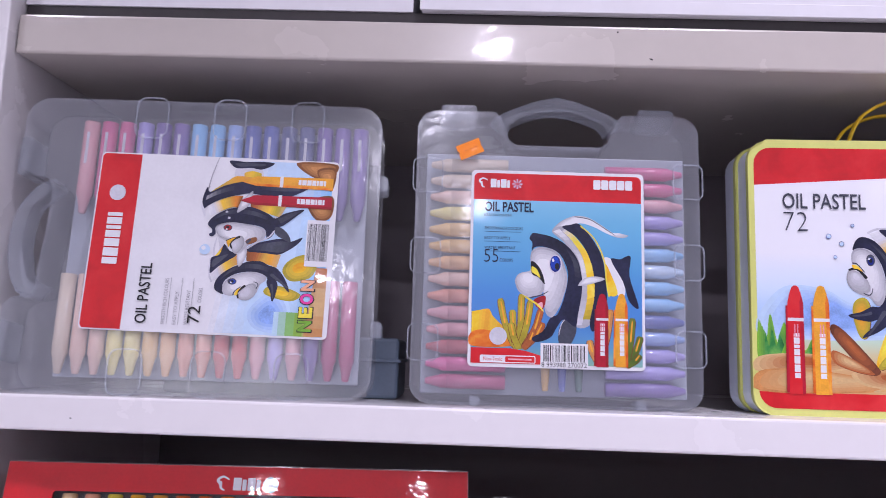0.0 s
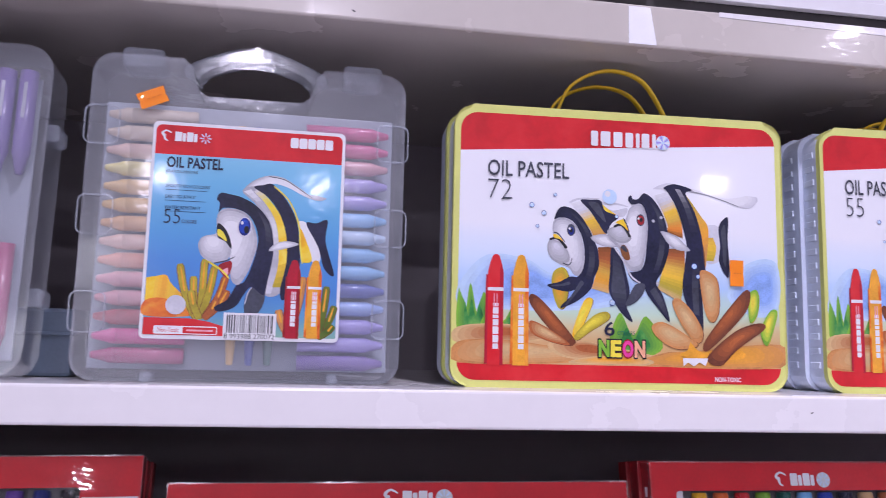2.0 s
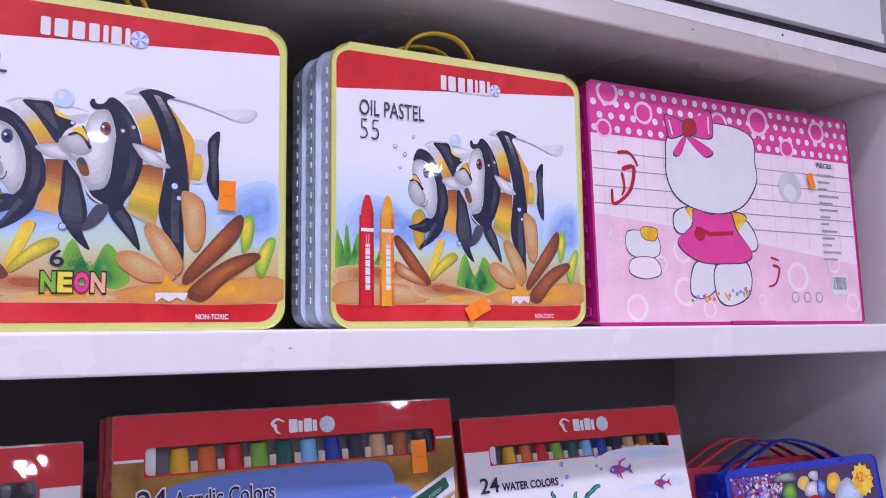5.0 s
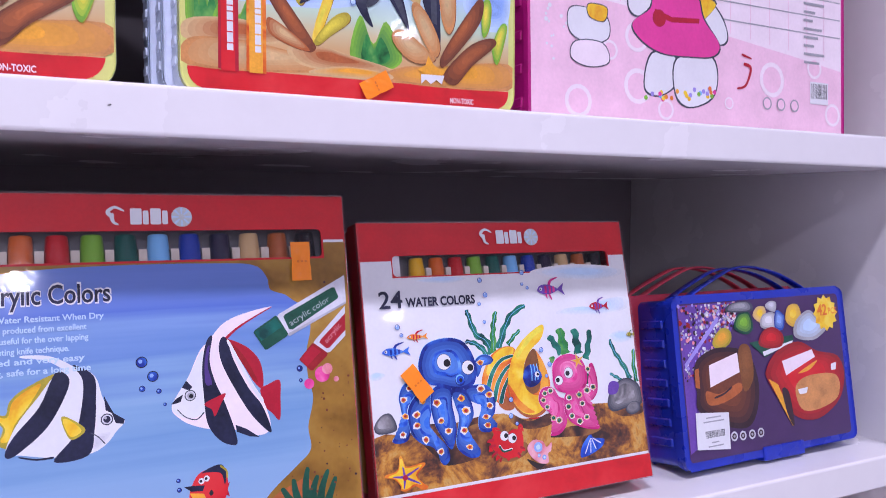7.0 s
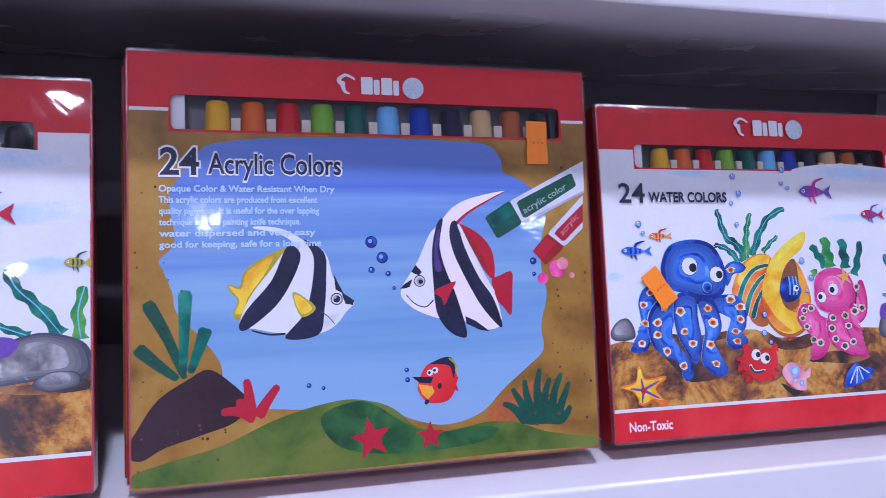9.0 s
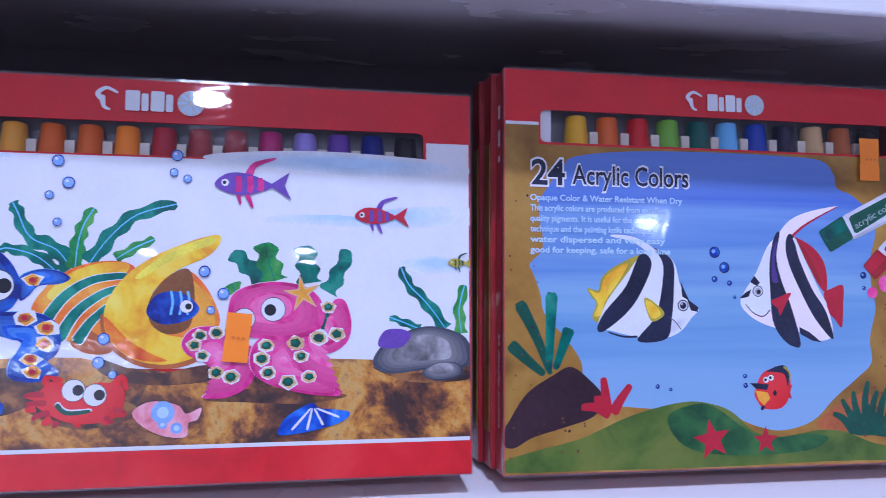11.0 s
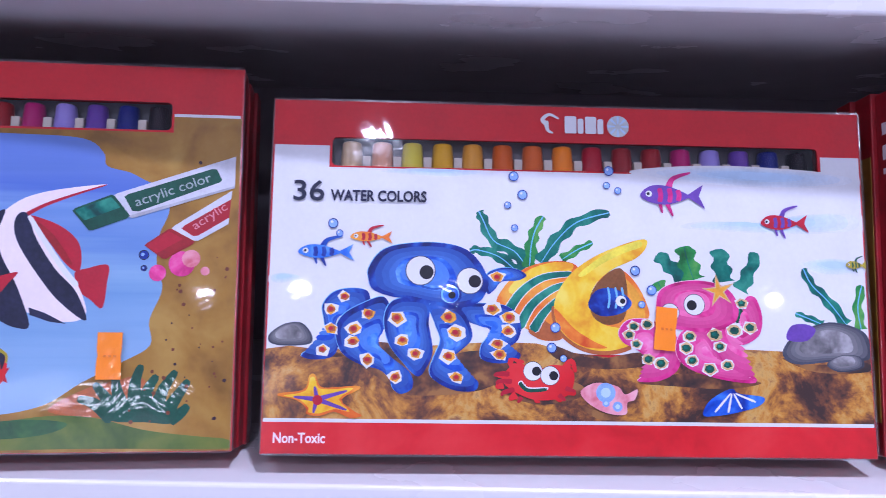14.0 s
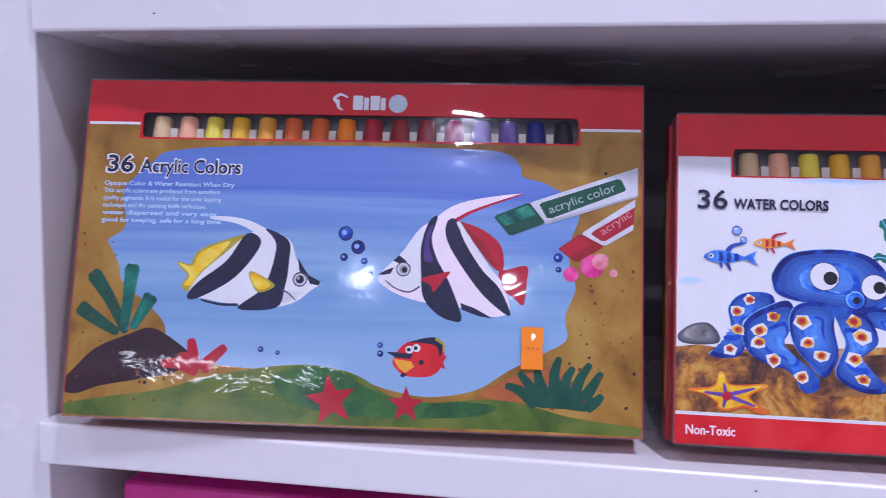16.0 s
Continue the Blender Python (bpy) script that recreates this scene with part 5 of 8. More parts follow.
def art_case_72(cs, w, h):
    lw, lh = 0.1995, 0.1490
    at = pose(0.0655, 0, 0.0508, 0, 1.0, 0)
    part("label_card", prism_mesh("label_card", rounded(0, 0, lw, lh, 0.004), -0.0006, 0.0, INK["white"], 0.0), cs, "white paper label turned on its side", at)
    p = Picture(cs, lw, lh, 0.0008)
    base_mesh = p.done

    def done(name, label=""):
        ob = base_mesh(name, label)
        ob.matrix_basis = at
        return ob

    graded(p, [(52, 1.2), (66, 1.2), (82, 1.2), (97.6, 1.2)], [(62, 98.6), (74, 98.6), (88, 98.6), (97.6, 98.6)], ("white", "pale_blue", "pale_blue", "sky"), 4)
    soft(p, "pale_blue", "bubble", [(66, 14), (70, 3), (83, 2.2), (84, 18), (76, 27)], 0.4, (0, -1), 5)
    graded(p, [(78, 14), (95, 14)], [(78, 1.2), (95, 1.2)], ("pale_blue", "leaf", "tan"), 3)
    graded(p, [(93.6, 39), (90.5, 1.4)], [(98.2, 39), (98.2, 1.4)], ("rust", "tan", "coral"), 3)
    done("sea_print", "pale sea and sand along one edge")
    for pts in ([(82, 98.6), (99, 98.6), (97.4, 92), (90, 90.2)], [(91, 95), (98.6, 96), (97.6, 83), (93, 88)], [(88, 76), (98, 80), (98, 68), (92, 66)]):
        soft(p, "umber", "coral", pts, 0.4, (0, 0), 4)
        done("coral_picture")
    soft(p, "olive", "yellow", [(80, 36), (84, 31), (92, 34), (94, 44), (88, 46), (82, 42)], 0.4, (0, 0), 4)
    soft(p, "olive", "yellow", [(74, 23), (84, 20), (88, 24), (80, 28), (74, 27)], 0.4, (0, 0), 4)
    done("coral_picture")
    p.sharp(INK["red"], [(0.6, 2.5), (1.6, 0.8), (17.0, 0.8), (17.0, 99.2), (1.6, 99.2), (0.6, 97.5)])
    done("red_band", "red band")
    p.place = lambda u, v: (56.0 + (60.8 - v) * 0.84, 59.3 + (u - 55.5) * 1.43)
    tin_back_fish(p)
    tin_front_fish(p)
    p.place = None
    done("fish_picture", "two striped fish printed sideways")
    p.dot(INK["pale_blue"], (47.5, 46.5), 2.2)
    p.dot(INK["white"], (46.9, 47.4), 0.9)
    done("bubble_picture")
    for v, mat, dk in ((87.0, "amber", "orange"), (76.0, "crimson", "dark_red")):
        p.sharp(INK[dk], [(60, v - 1), (66, v - 3.0), (98, v - 3.8), (98, v + 2.6), (66, v + 2.6)])
        p.sharp(INK[mat], [(60, v - 0.6), (66, v - 1.6), (98, v - 2.4), (98, v + 3.2), (66, v + 2.6)])
        p.rect(INK["white"], 75.7, v - 3.2, 77.1, v + 3.2)
        for i, k in enumerate((1.2, 1.8, 1.8, 1.6, 0.8, 1.6, 0.8)):
            a = 83.5 + sum((1.2, 1.8, 1.8, 1.6, 0.8, 1.6, 0.8)[:i]) + 0.3 * i
            p.rect(INK["white"], a, v - 1.4, a + k, v + 1.6)
    done("crayon_picture", "a yellow and a red printed crayon")
    p.text(INK["black"], "OIL PASTEL", 27.0, 4.5, 33.0 * lh / lw, 4.6 * lw / lh, 90, outline=0.012)
    for i, (a, b) in enumerate((("SMOOTH RICH COLOURS", 25), ("EASY TO APPLY", 18), ("WATER RESISTANT", 19))):
        p.text(INK["grey"], a, 34.5 + 4.6 * i, 4.5, b * lh / lw, 1.5 * lw / lh, 90)
        p.rect(INK["grey"], 35.3 + 4.6 * i, 4.5, 35.5 + 4.6 * i, 30)
    p.text(INK["black"], "72", 48.5, 5.5, 9.6 * lh / lw, 5.0 * lw / lh, 90)
    p.text(INK["grey"], "COLORS", 48.5, 17.0, 8 * lh / lw, 1.6 * lw / lh, 90)
    for i, (c, mat) in enumerate((("N", "leaf"), ("E", "lemon"), ("O", "hot_pink"), ("N", "peach"))):
        p.text(INK["black"], c, 94.0, 3.4 + i * 7.4, 6.6 * lh / lw, 6.2 * lw / lh, 90, outline=0.06)
        p.text(INK[mat], c, 93.5, 3.9 + i * 7.4, 5.8 * lh / lw, 5.4 * lw / lh, 90, outline=0.04)
    done("lettering")
    for i, wd in enumerate((3.6, 4.6, 4.4, 3.8, 2.0, 3.8, 2.0)):
        v = 36 + sum((3.6, 4.6, 4.4, 3.8, 2.0, 3.8, 2.0)[:i]) + i * 0.8
        p.rect(INK["white"], 6.0, v, 12.2, v + wd)
    p.dot(INK["pale_grey"], (8.8, 76.5), 3.4)
    done("maker_mark", "white bars and a pale disc")
    bar_code(p, 88.6, 39.6, 98.2, 65.8, 9, False)
    done("bar_code", "white panel with a bar code")


def striped_fish_left(p):
    """White and black striped fish with a yellow tail and a trailing fin, facing right."""
    p.blob(INK["olive"], [(18.7, 45.4), (21.1, 44.9), (21.9, 48), (24.7, 50.8), (30.9, 53.8), (27.4, 47.5), (23.4, 42.5), (22.3, 37.1), (19.7, 37.9), (20.6, 41.6), (19.4, 43.4)])
    p.blob(INK["yellow"], [(19, 45), (21.4, 44.3), (22.8, 48.4), (27.9, 51.8), (25.5, 46.6), (22.8, 42.4), (21.7, 38.8), (20.1, 38.7), (21, 41.6)])
    p.line(INK["white"], [(36.4, 50.2), (33.7, 54.6), (29.3, 57.8), (24, 58.7)], 2.4, 0.5)
    p.blob(INK["white"], [(30.8, 53.6), (34.3, 55.5), (38.6, 52.5), (40.1, 46.7), (42, 42.6), (44.5, 40.4), (42.8, 38.1), (40.2, 34.7), (36.4, 33), (30, 33.3), (23.7, 34.9), (20.9, 35.7), (23.1, 42.2), (27.4, 48.6)])
    soft(p, "white", "pale_grey", [(36.9, 37.6), (40.1, 38.3), (42, 37.9), (39.6, 34.6), (37.4, 33.7)], 0.4, (0, 0), 4)
    p.sharp(INK["navy"], spline([(30.8, 54.1), (33.5, 52.2), (32, 46.7), (28.4, 40.2), (22.5, 34.8), (20.8, 35.5), (22.6, 39.6), (27.5, 46.1)], True))
    p.sharp(INK["navy"], spline([(34.2, 55.7), (38.4, 52.5), (38.7, 46.1), (38.2, 38.7), (36.8, 32.8), (30, 32.3), (33.7, 37.5), (35.4, 42.8), (36.2, 51.3)], True))
    p.blob(INK["olive"], [(31.7, 43), (33.6, 42.3), (36.4, 39.2), (33.7, 37.1), (32.3, 39.5)])
    p.blob(INK["yellow"], [(32, 42.4), (33.5, 41.9), (35.6, 39.2), (33.7, 37.8), (32.5, 39.7)])
    p.sharp(INK["navy"], [(40.3, 47.4), (41.2, 45), (42.3, 42.5), (44.5, 40.7), (44.2, 39.6), (42.6, 40), (41.8, 42.7), (40.6, 43.5)])
    p.dot(INK["slate"], (40.8, 41.2), 1.3)
    p.dot(INK["pale_grey"], (40.8, 41.2), 1.05)
    p.dot(INK["navy"], (40.8, 41.2), 0.75)
    p.dot(INK["grey"], (40.5, 41.6), 0.3)
    p.line(INK["slate"], [(37.4, 38.3), (38.9, 37.1), (40.3, 35.1)], 0.25, 0.2)
    p.line(INK["navy"], [(23.3, 34.5), (26.7, 33.4), (30.1, 33.4)], 0.3, 0.5)


def striped_fish_right(p):
    """White and pink striped fish with red fins and a long trailing fin, facing left."""
    p.blob(INK["crimson"], [(67.7, 59.3), (72.3, 57.1), (75.4, 53.2), (76.3, 48.7), (75.9, 44.9), (73.7, 47.4), (70.6, 54.2)])
    p.blob(INK["dark_red"], [(68.7, 58.3), (71.8, 54.5), (74.9, 47.2), (73.7, 47.8), (70.6, 53.9)])
    p.sharp(INK["crimson"], spline([(75.4, 44.5), (77.3, 45.8), (80.3, 46.7), (80.3, 42), (79.8, 35.7), (78, 37.8), (76.5, 39.7)], True))
    p.sharp(INK["shell_pink"], spline([(61.5, 56.1), (64.2, 60), (67.4, 63.8), (72.2, 66.1), (79.5, 67.7), (74.6, 65), (69.9, 61.8), (67.5, 59.1), (65.7, 56.7), (63.4, 54.1)], True))
    p.line(INK["crimson"], [(67.6, 59.3), (70.4, 62), (74.6, 64.8), (79.4, 67.6)], 0.7, 0.2)
    p.blob(INK["shell_pink"], [(54.7, 42.8), (58.6, 49.9), (62.1, 57.6), (66.3, 59.3), (69.4, 55.4), (73.1, 47.6), (75.9, 41.8), (77.5, 35), (76.3, 32.5), (72.7, 32.4), (68.6, 34.6), (63.8, 35.3), (59.5, 36.9), (56.2, 39.3)])
    p.blob(INK["white"], [(54.8, 42.8), (58.6, 49.7), (62.1, 56.9), (62.4, 51.1), (62.1, 44.1), (62.5, 40.2), (58.9, 38.8), (56.2, 39.9)])
    p.blob(INK["shell_pink"], [(56.8, 39.4), (59.5, 38.9), (62.5, 39.7), (63, 35.9), (59.5, 37)])
    p.sharp(INK["navy"], spline([(63.1, 58.9), (64.6, 60.4), (63.7, 54.1), (64.7, 48.2), (67, 41.4), (69.3, 31.5), (67.4, 30.7), (64.7, 32.8), (62.5, 37.2), (62, 44.1), (61.9, 52.1)], True))
    p.blob(blend("navy", "violet", 0.5), [(63.2, 57.1), (63.9, 57.7), (63.2, 52.6), (64, 48), (63.5, 47.2), (62.5, 47.9), (62.5, 53.1)])
    p.sharp(INK["navy"], spline([(66.5, 59.5), (67.9, 59.5), (69.4, 53.4), (72.5, 45.6), (75.6, 40.3), (77.5, 33.9), (76.9, 32.8), (73.2, 37.6), (70.2, 43.5), (67, 51.3), (66, 56.2)], True))
    p.sharp(INK["navy"], [(69, 35.8), (71.5, 34.4), (74.6, 31.7), (72.2, 32.2), (69.2, 33.9)])
    p.line(INK["white"], [(68.1, 59.1), (70.6, 52.9), (73.7, 45.6), (75.9, 41.3)], 0.7, 0.9)
    p.blob(INK["crimson"], [(62, 42.3), (64.8, 43.8), (67.1, 44.6), (65.8, 41.8), (64.3, 38.7), (63.7, 40.6)])
    p.sharp(INK["navy"], [(57.1, 47.3), (58.1, 49), (59.5, 47.2), (58.8, 46.4), (58, 46.7)])
    p.sharp(INK["navy"], [(54.5, 43.2), (55.6, 44.4), (57.3, 45.5), (56.7, 43.6), (55.5, 43.2)])
    p.line(INK["slate"], [(55.8, 41.7), (57.7, 39.4), (60.1, 38.5), (61.9, 40.2)], 0.2, 0.3)
    p.dot(INK["slate"], (58.9, 45), 1.3)
    p.dot(INK["pale_grey"], (58.9, 45), 1.08)
    p.dot(INK["grey"], (59, 44.9), 0.8)
    p.dot(INK["black"], (59.1, 44.8), 0.5)


def small_fish(p):
    """Small red fish with a dark back and a long snout."""
    p.sharp(INK["crimson"], [(65.3, 19.7), (67, 21), (66.4, 19), (66.8, 17.1), (65.4, 18)])
    p.blob(INK["red"], [(57.7, 19.3), (60, 24.2), (64.6, 25.1), (66.4, 22.8), (66.2, 18), (64.2, 15), (60.2, 14.8), (58.4, 16.6)])
    p.sharp(INK["navy"], spline([(60.6, 24.3), (63.1, 25.6), (65.3, 25.7), (66.2, 23.6), (65.8, 20.4), (65, 23.5), (62.2, 24.2)], True))
    p.line(INK["olive"], [(64.9, 25.5), (66.3, 24), (66.4, 21.9)], 0.5, 0.3)
    p.sharp(INK["amber"], [(57.8, 19.5), (60.9, 18.9), (61.4, 17.4), (59.9, 15.6), (58.7, 17)])
    p.sharp(INK["navy"], [(56.5, 21.4), (58.7, 21.3), (61.2, 21), (60.7, 19.6), (58.1, 19.9)])
    p.blob(INK["black"], [(62.1, 18.8), (62.7, 19.6), (63.1, 18.6), (62.5, 18)])
    p.blob(INK["navy"], [(59.5, 15.7), (60.2, 15.2), (59.5, 14.4), (59.1, 14.9)])
    for q in ((60.5, 22.2), (61.7, 22.7)):
        p.eye(q, 0.68, (-0.2, 0))


def art_acrylic(bx, w, h, win, count):
    p = Picture(bx, w, h)
    top = win[1] + 4.0
    red_edge = 86.3 if count == "36" else 86.0
    ochre = INK["ochre"]

    def ground(mat, u0, v0, u1, v1):
        p.rect(mat, u0, v0, u1, v1)

    ground(ochre, 0, 0, 100, win[1] - 0.6)
    ground(ochre, 0, win[1] - 0.6, win[0] - 0.4, red_edge)
    ground(ochre, win[2] + 0.4, win[1] - 0.6, 100, red_edge)
    p.rect(INK["white"], 0.4, red_edge, win[0] - 0.4, red_edge + 0.8)
    p.rect(INK["white"], win[2] + 0.4, red_edge, 99.6, red_edge + 0.8)
    p.done("ochre_print", "ochre painted ground")
    sea = wash("acrylic_sea_" + count, [(0.0, (0.270, 0.408, 0.605)), (0.25, (0.234, 0.391, 0.622)), (0.36, (0.153, 0.306, 0.554)), (0.44, (0.234, 0.391, 0.605)), (0.52, (0.126, 0.246, 0.554)), (0.60, (0.180, 0.306, 0.605)), (0.68, (0.077, 0.153, 0.521)), (0.78, (0.108, 0.187, 0.538)), (0.86, (0.081, 0.162, 0.470)), (1.0, (0.14, 0.26, 0.6))], h, 34, 0.42, 0.06)
    p.blob(sea, [(16, 78.4), (28.4, 80.2), (46.7, 80.8), (64.9, 80.6), (75.3, 79.8), (78.6, 76.2), (79.3, 72.6), (82.8, 71), (85.2, 69), (88.4, 66.6), (89.1, 60.9), (87.7, 54.3), (87.6, 47.1), (88.6, 40.7), (86.9, 32.7), (87.2, 26.4), (83.2, 22.2), (77.5, 17.2), (71.9, 11.5), (64.2, 9.2), (57.4, 10.7), (50.6, 13.8), (40.7, 15.3), (30.8, 15.6), (18.6, 18.2), (17.2, 27), (13.4, 33.4), (9, 39), (8.1, 43.9), (6.5, 48.9), (5.8, 51.4), (8.7, 55.7), (7.7, 65.8), (10.1, 71), (13, 75.4)])
    p.done("sea_print", "blue brush-stroked sea")
    p.blob(INK["rust"], [(72.9, 10), (77.6, 15.2), (82.3, 17.5), (86.1, 18.5), (88, 12.4), (83.3, 8.7)])
    p.blob(INK["moss"], [(0.1, 3.5), (8.1, 6.1), (17.1, 8.5), (28.8, 13.9), (40.6, 16.9), (47.6, 16.2), (52.5, 13.9), (57.5, 9.1), (64.3, 7.6), (72.9, 9), (79.5, 8.5), (87.1, 5.4), (94.6, 3.8), (99.4, 2.9), (99.6, 0.7), (77.7, 1), (49, 0.5), (19.4, 0.6), (0.5, 0.8)])
    p.blob(INK["meadow"], [(36.8, 13), (42.6, 16.2), (47.6, 15.7), (54.5, 10.5), (60.4, 7.4), (70, 8.2), (75.8, 7), (70.1, 3.9), (52.8, 3.2), (41, 5.8)])
    p.blob(INK["rock"], [(-0.9, 8.4), (1.6, 13.9), (5.2, 19.8), (10.9, 24), (14.8, 26), (18.8, 23), (22.4, 18), (19.8, 13.7), (13.5, 11.3), (6.4, 9), (2, 6.5)])
    p.done("sea_floor_print", "green and dark sea floor")
    for i, (pts, mat) in enumerate((([(10.3, 24.3), (7.1, 33.6), (3.3, 41.9)], "dark_green"), ([(9, 24.2), (5.4, 27.5), (1.4, 31.7)], "dark_green"), ([(9.9, 24.8), (10.3, 35.3), (10.6, 44.3)], "teal"), ([(11.3, 25.4), (13.1, 31), (14.5, 35.5)], "teal"))):
        p.line(INK[mat], pts, 1.4, 2.9)
        p.done("sea_plant_picture")
    for pts in ([(23, 14.3), (22.6, 19.2), (22.1, 23.3)], [(24.2, 14.4), (26.1, 17.9), (28.4, 21.4)], [(23.7, 14.1), (20.4, 16), (17.1, 16)], [(23.7, 14.7), (21.6, 17.6), (20, 17.8)]):
        p.line(INK["crimson"], pts, 2.6, 1.4)
    p.done("sea_plant_picture", "dark red coral")
    base = ([(82.4, 8.1), (79.5, 11.9), (77, 13.2)], [(83, 9.3), (81.2, 13.2), (79.3, 16.9)], [(83.8, 10.3), (82.7, 15), (82.3, 18.9)], [(85.4, 11.3), (85.3, 17), (86.1, 21.5)], [(86.8, 10.5), (87.2, 15.2), (88.5, 18.9)], [(88.5, 10), (89.5, 15.4), (91.3, 20)], [(89.9, 9.2), (91.6, 13.6), (93.2, 17.7)], [(90.5, 7.9), (92.2, 9.5), (93.3, 11.5)])
    for pts in base:
        p.line(INK["dark_green"], pts, 2.4, 1.0)
    p.blob(INK["dark_green"], [(80.4, 10.1), (83, 11.4), (85.8, 12.5), (89.3, 11.6), (91.7, 10.2), (91, 7), (87, 7.3), (82.4, 7.6)])
    p.done("sea_plant_picture")
    p.star(INK["crimson"], (47.3, 7.3), 4.6, 10, 0.42)
    p.done("starfish_picture", "dark red starfish")
    p.star(INK["crimson"], (60.2, 6.8), 3.2, 0, 0.42)
    p.done("starfish_picture", "dark red starfish")
    striped_fish_left(p)
    p.done("fish_picture", "black and white striped fish with a yellow tail")
    striped_fish_right(p)
    p.done("fish_picture", "white and black striped fish with red fins")
    small_fish(p)
    p.done("fish_picture", "small red fish")
    for q, r in (((48.5, 54.9), 1.3), ((50.8, 51), 1.25), ((48.4, 48), 0.7), ((52, 47), 0.6), ((53.2, 43.4), 0.4), ((85.6, 49.4), 0.8), ((85.7, 46), 0.5), ((55.4, 23.2), 0.5), ((55.5, 20.8), 0.55), ((34.6, 20.9), 0.5), ((37.6, 20.1), 0.4)):
        p.dot(INK["black"], q, r)
        p.dot(INK["deep_blue"], q, r * 0.85)
        p.dot(INK["bubble"], (q[0] - r * 0.2, q[1] + r * 0.2), r * 0.35)
        p.done("bubble_picture")
    rng = random.Random(7)
    for i in range(90):
        u, v = rng.choice(((rng.uniform(1, 10), rng.uniform(20, 80)), (rng.uniform(90, 99), rng.uniform(8, 80)), (rng.uniform(80, 98), rng.uniform(6, 34)), (rng.uniform(1, 20), rng.uniform(4, 14))))
        p.dot(INK[rng.choice(("brown", "rock", "brown"))], (u, v), rng.uniform(0.1, 0.32))
    p.done("paint_specks", "dark flecks of paint")
    for pts, mat, r in (((91.4, 47.2), "pink", 2.0), ((92.8, 48.6), "rose", 1.4), ((87.8, 44.8), "pink", 1.3), ((95, 45.4), "rose", 0.7)):
        p.dot(INK[mat], pts, r)
    p.sharp(INK["pale_grey"], [(80.5, 64.7), (81.1, 65.4), (99.1, 75.9), (99.1, 67.5), (83.6, 58.9), (82.9, 59.3)])
    p.sharp(INK["shade_grey"], [(82.9, 59.3), (83.6, 58.9), (99.1, 67.4), (99.1, 68.0), (83.5, 59.8)])
    p.sharp(INK["dark_green"], [(82.2, 64.5), (82.7, 65.2), (95.5, 72.4), (96.2, 72.3), (97.1, 69.5), (96.8, 68.9), (84.4, 60.7), (83.5, 60.8)])
    p.sharp(INK["dark_green"], [(74.5, 60.6), (74.9, 61.3), (80.2, 65.0), (80.7, 64.7), (83.2, 59.6), (82.8, 58.9), (77.7, 55.6), (77.1, 55.6)])
    p.sharp(INK["teal"], [(74.9, 60.6), (75.4, 61.1), (80.2, 64.4), (81.7, 61.7), (76.4, 58.1)])
    p.sharp(INK["pale_grey"], [(89.6, 56.3), (90.0, 57.1), (98.7, 66.7), (98.3, 57.8), (93.8, 53.3), (93.1, 53.3)])
    p.sharp(blend("crimson", "dark_red", 0.5), [(91.1, 56.4), (91.6, 57.3), (98.6, 64.4), (98.4, 59.5), (93.7, 54.6), (92.9, 54.5)])
    p.sharp(INK["dark_red"], [(85.6, 51.9), (86.0, 52.5), (89.2, 56.3), (89.8, 56.2), (93.2, 53.1), (92.9, 52.3), (89.0, 48.5), (88.4, 48.5)])
    p.sharp(INK["crimson"], [(86.0, 51.9), (86.3, 52.4), (89.2, 55.7), (91.4, 53.7), (87.6, 49.9)])
    p.text(blend("silver", "teal", 0.4), "acrylic color", 84.3, 61.2, 12.2, 2.0 * w / h, math.degrees(math.atan2(6.9 * h / w, 11.0)))
    p.text(blend("rose", "crimson", 0.3), "acrylic", 93.5, 55.5, 6.0, 1.8 * w / h, math.degrees(math.atan2(5.2 * h / w, 4.5)))
    p.done("tube_picture", "a green and a red printed paint tube")
    wide = count == "36"
    u0, v0, nw, nh, u1, ww, lw, step = (4.5, 71.7, 4.8, 5.3, 10.6, 18.4, 1.0, 2.2) if wide else (6.1, 71.0, 7.5, 6.5, 15.3, 27.1, 1.47, 2.6)
    for out, mat in ((0.06, "white"), (0.02, "navy")):
        e = 0.35 if out > 0.05 else 0.0
        p.text(INK[mat], count, u0 - e, v0 - e * 1.5, nw + 2 * e, nh + e * 3, outline=out)
        p.text(INK[mat], "Acrylic Colors", u1 - e, v0 - 1.2 - e * 1.5, ww + 2 * e, nh + e * 3, outline=out * 0.8)
    p.done("lettering")
    for i, (words, wd) in enumerate((("Opaque Color & Water Resistant When Dry", 23.4), ("This acrylic colors are produced from excellent", 21.0), ("quality pigments. It is useful for the over lapping", 21.2), ("technique and the painting knife technique.", 18.6), ("water dispersed and very easy", 20.6), ("good for keeping, safe for a long time", 21.4))):
        p.words(INK["pale_blue"], words, u0 - 0.3, v0 - 4.4 - i * step, wd * lw * 1.02, step * 0.8, outline=0.022)
    maker_mark(p, 54.4 if wide else 55.4, 93.0, 0.89 if wide else 1.27)
    p.done("maker_mark", "white bars and a silver disc")


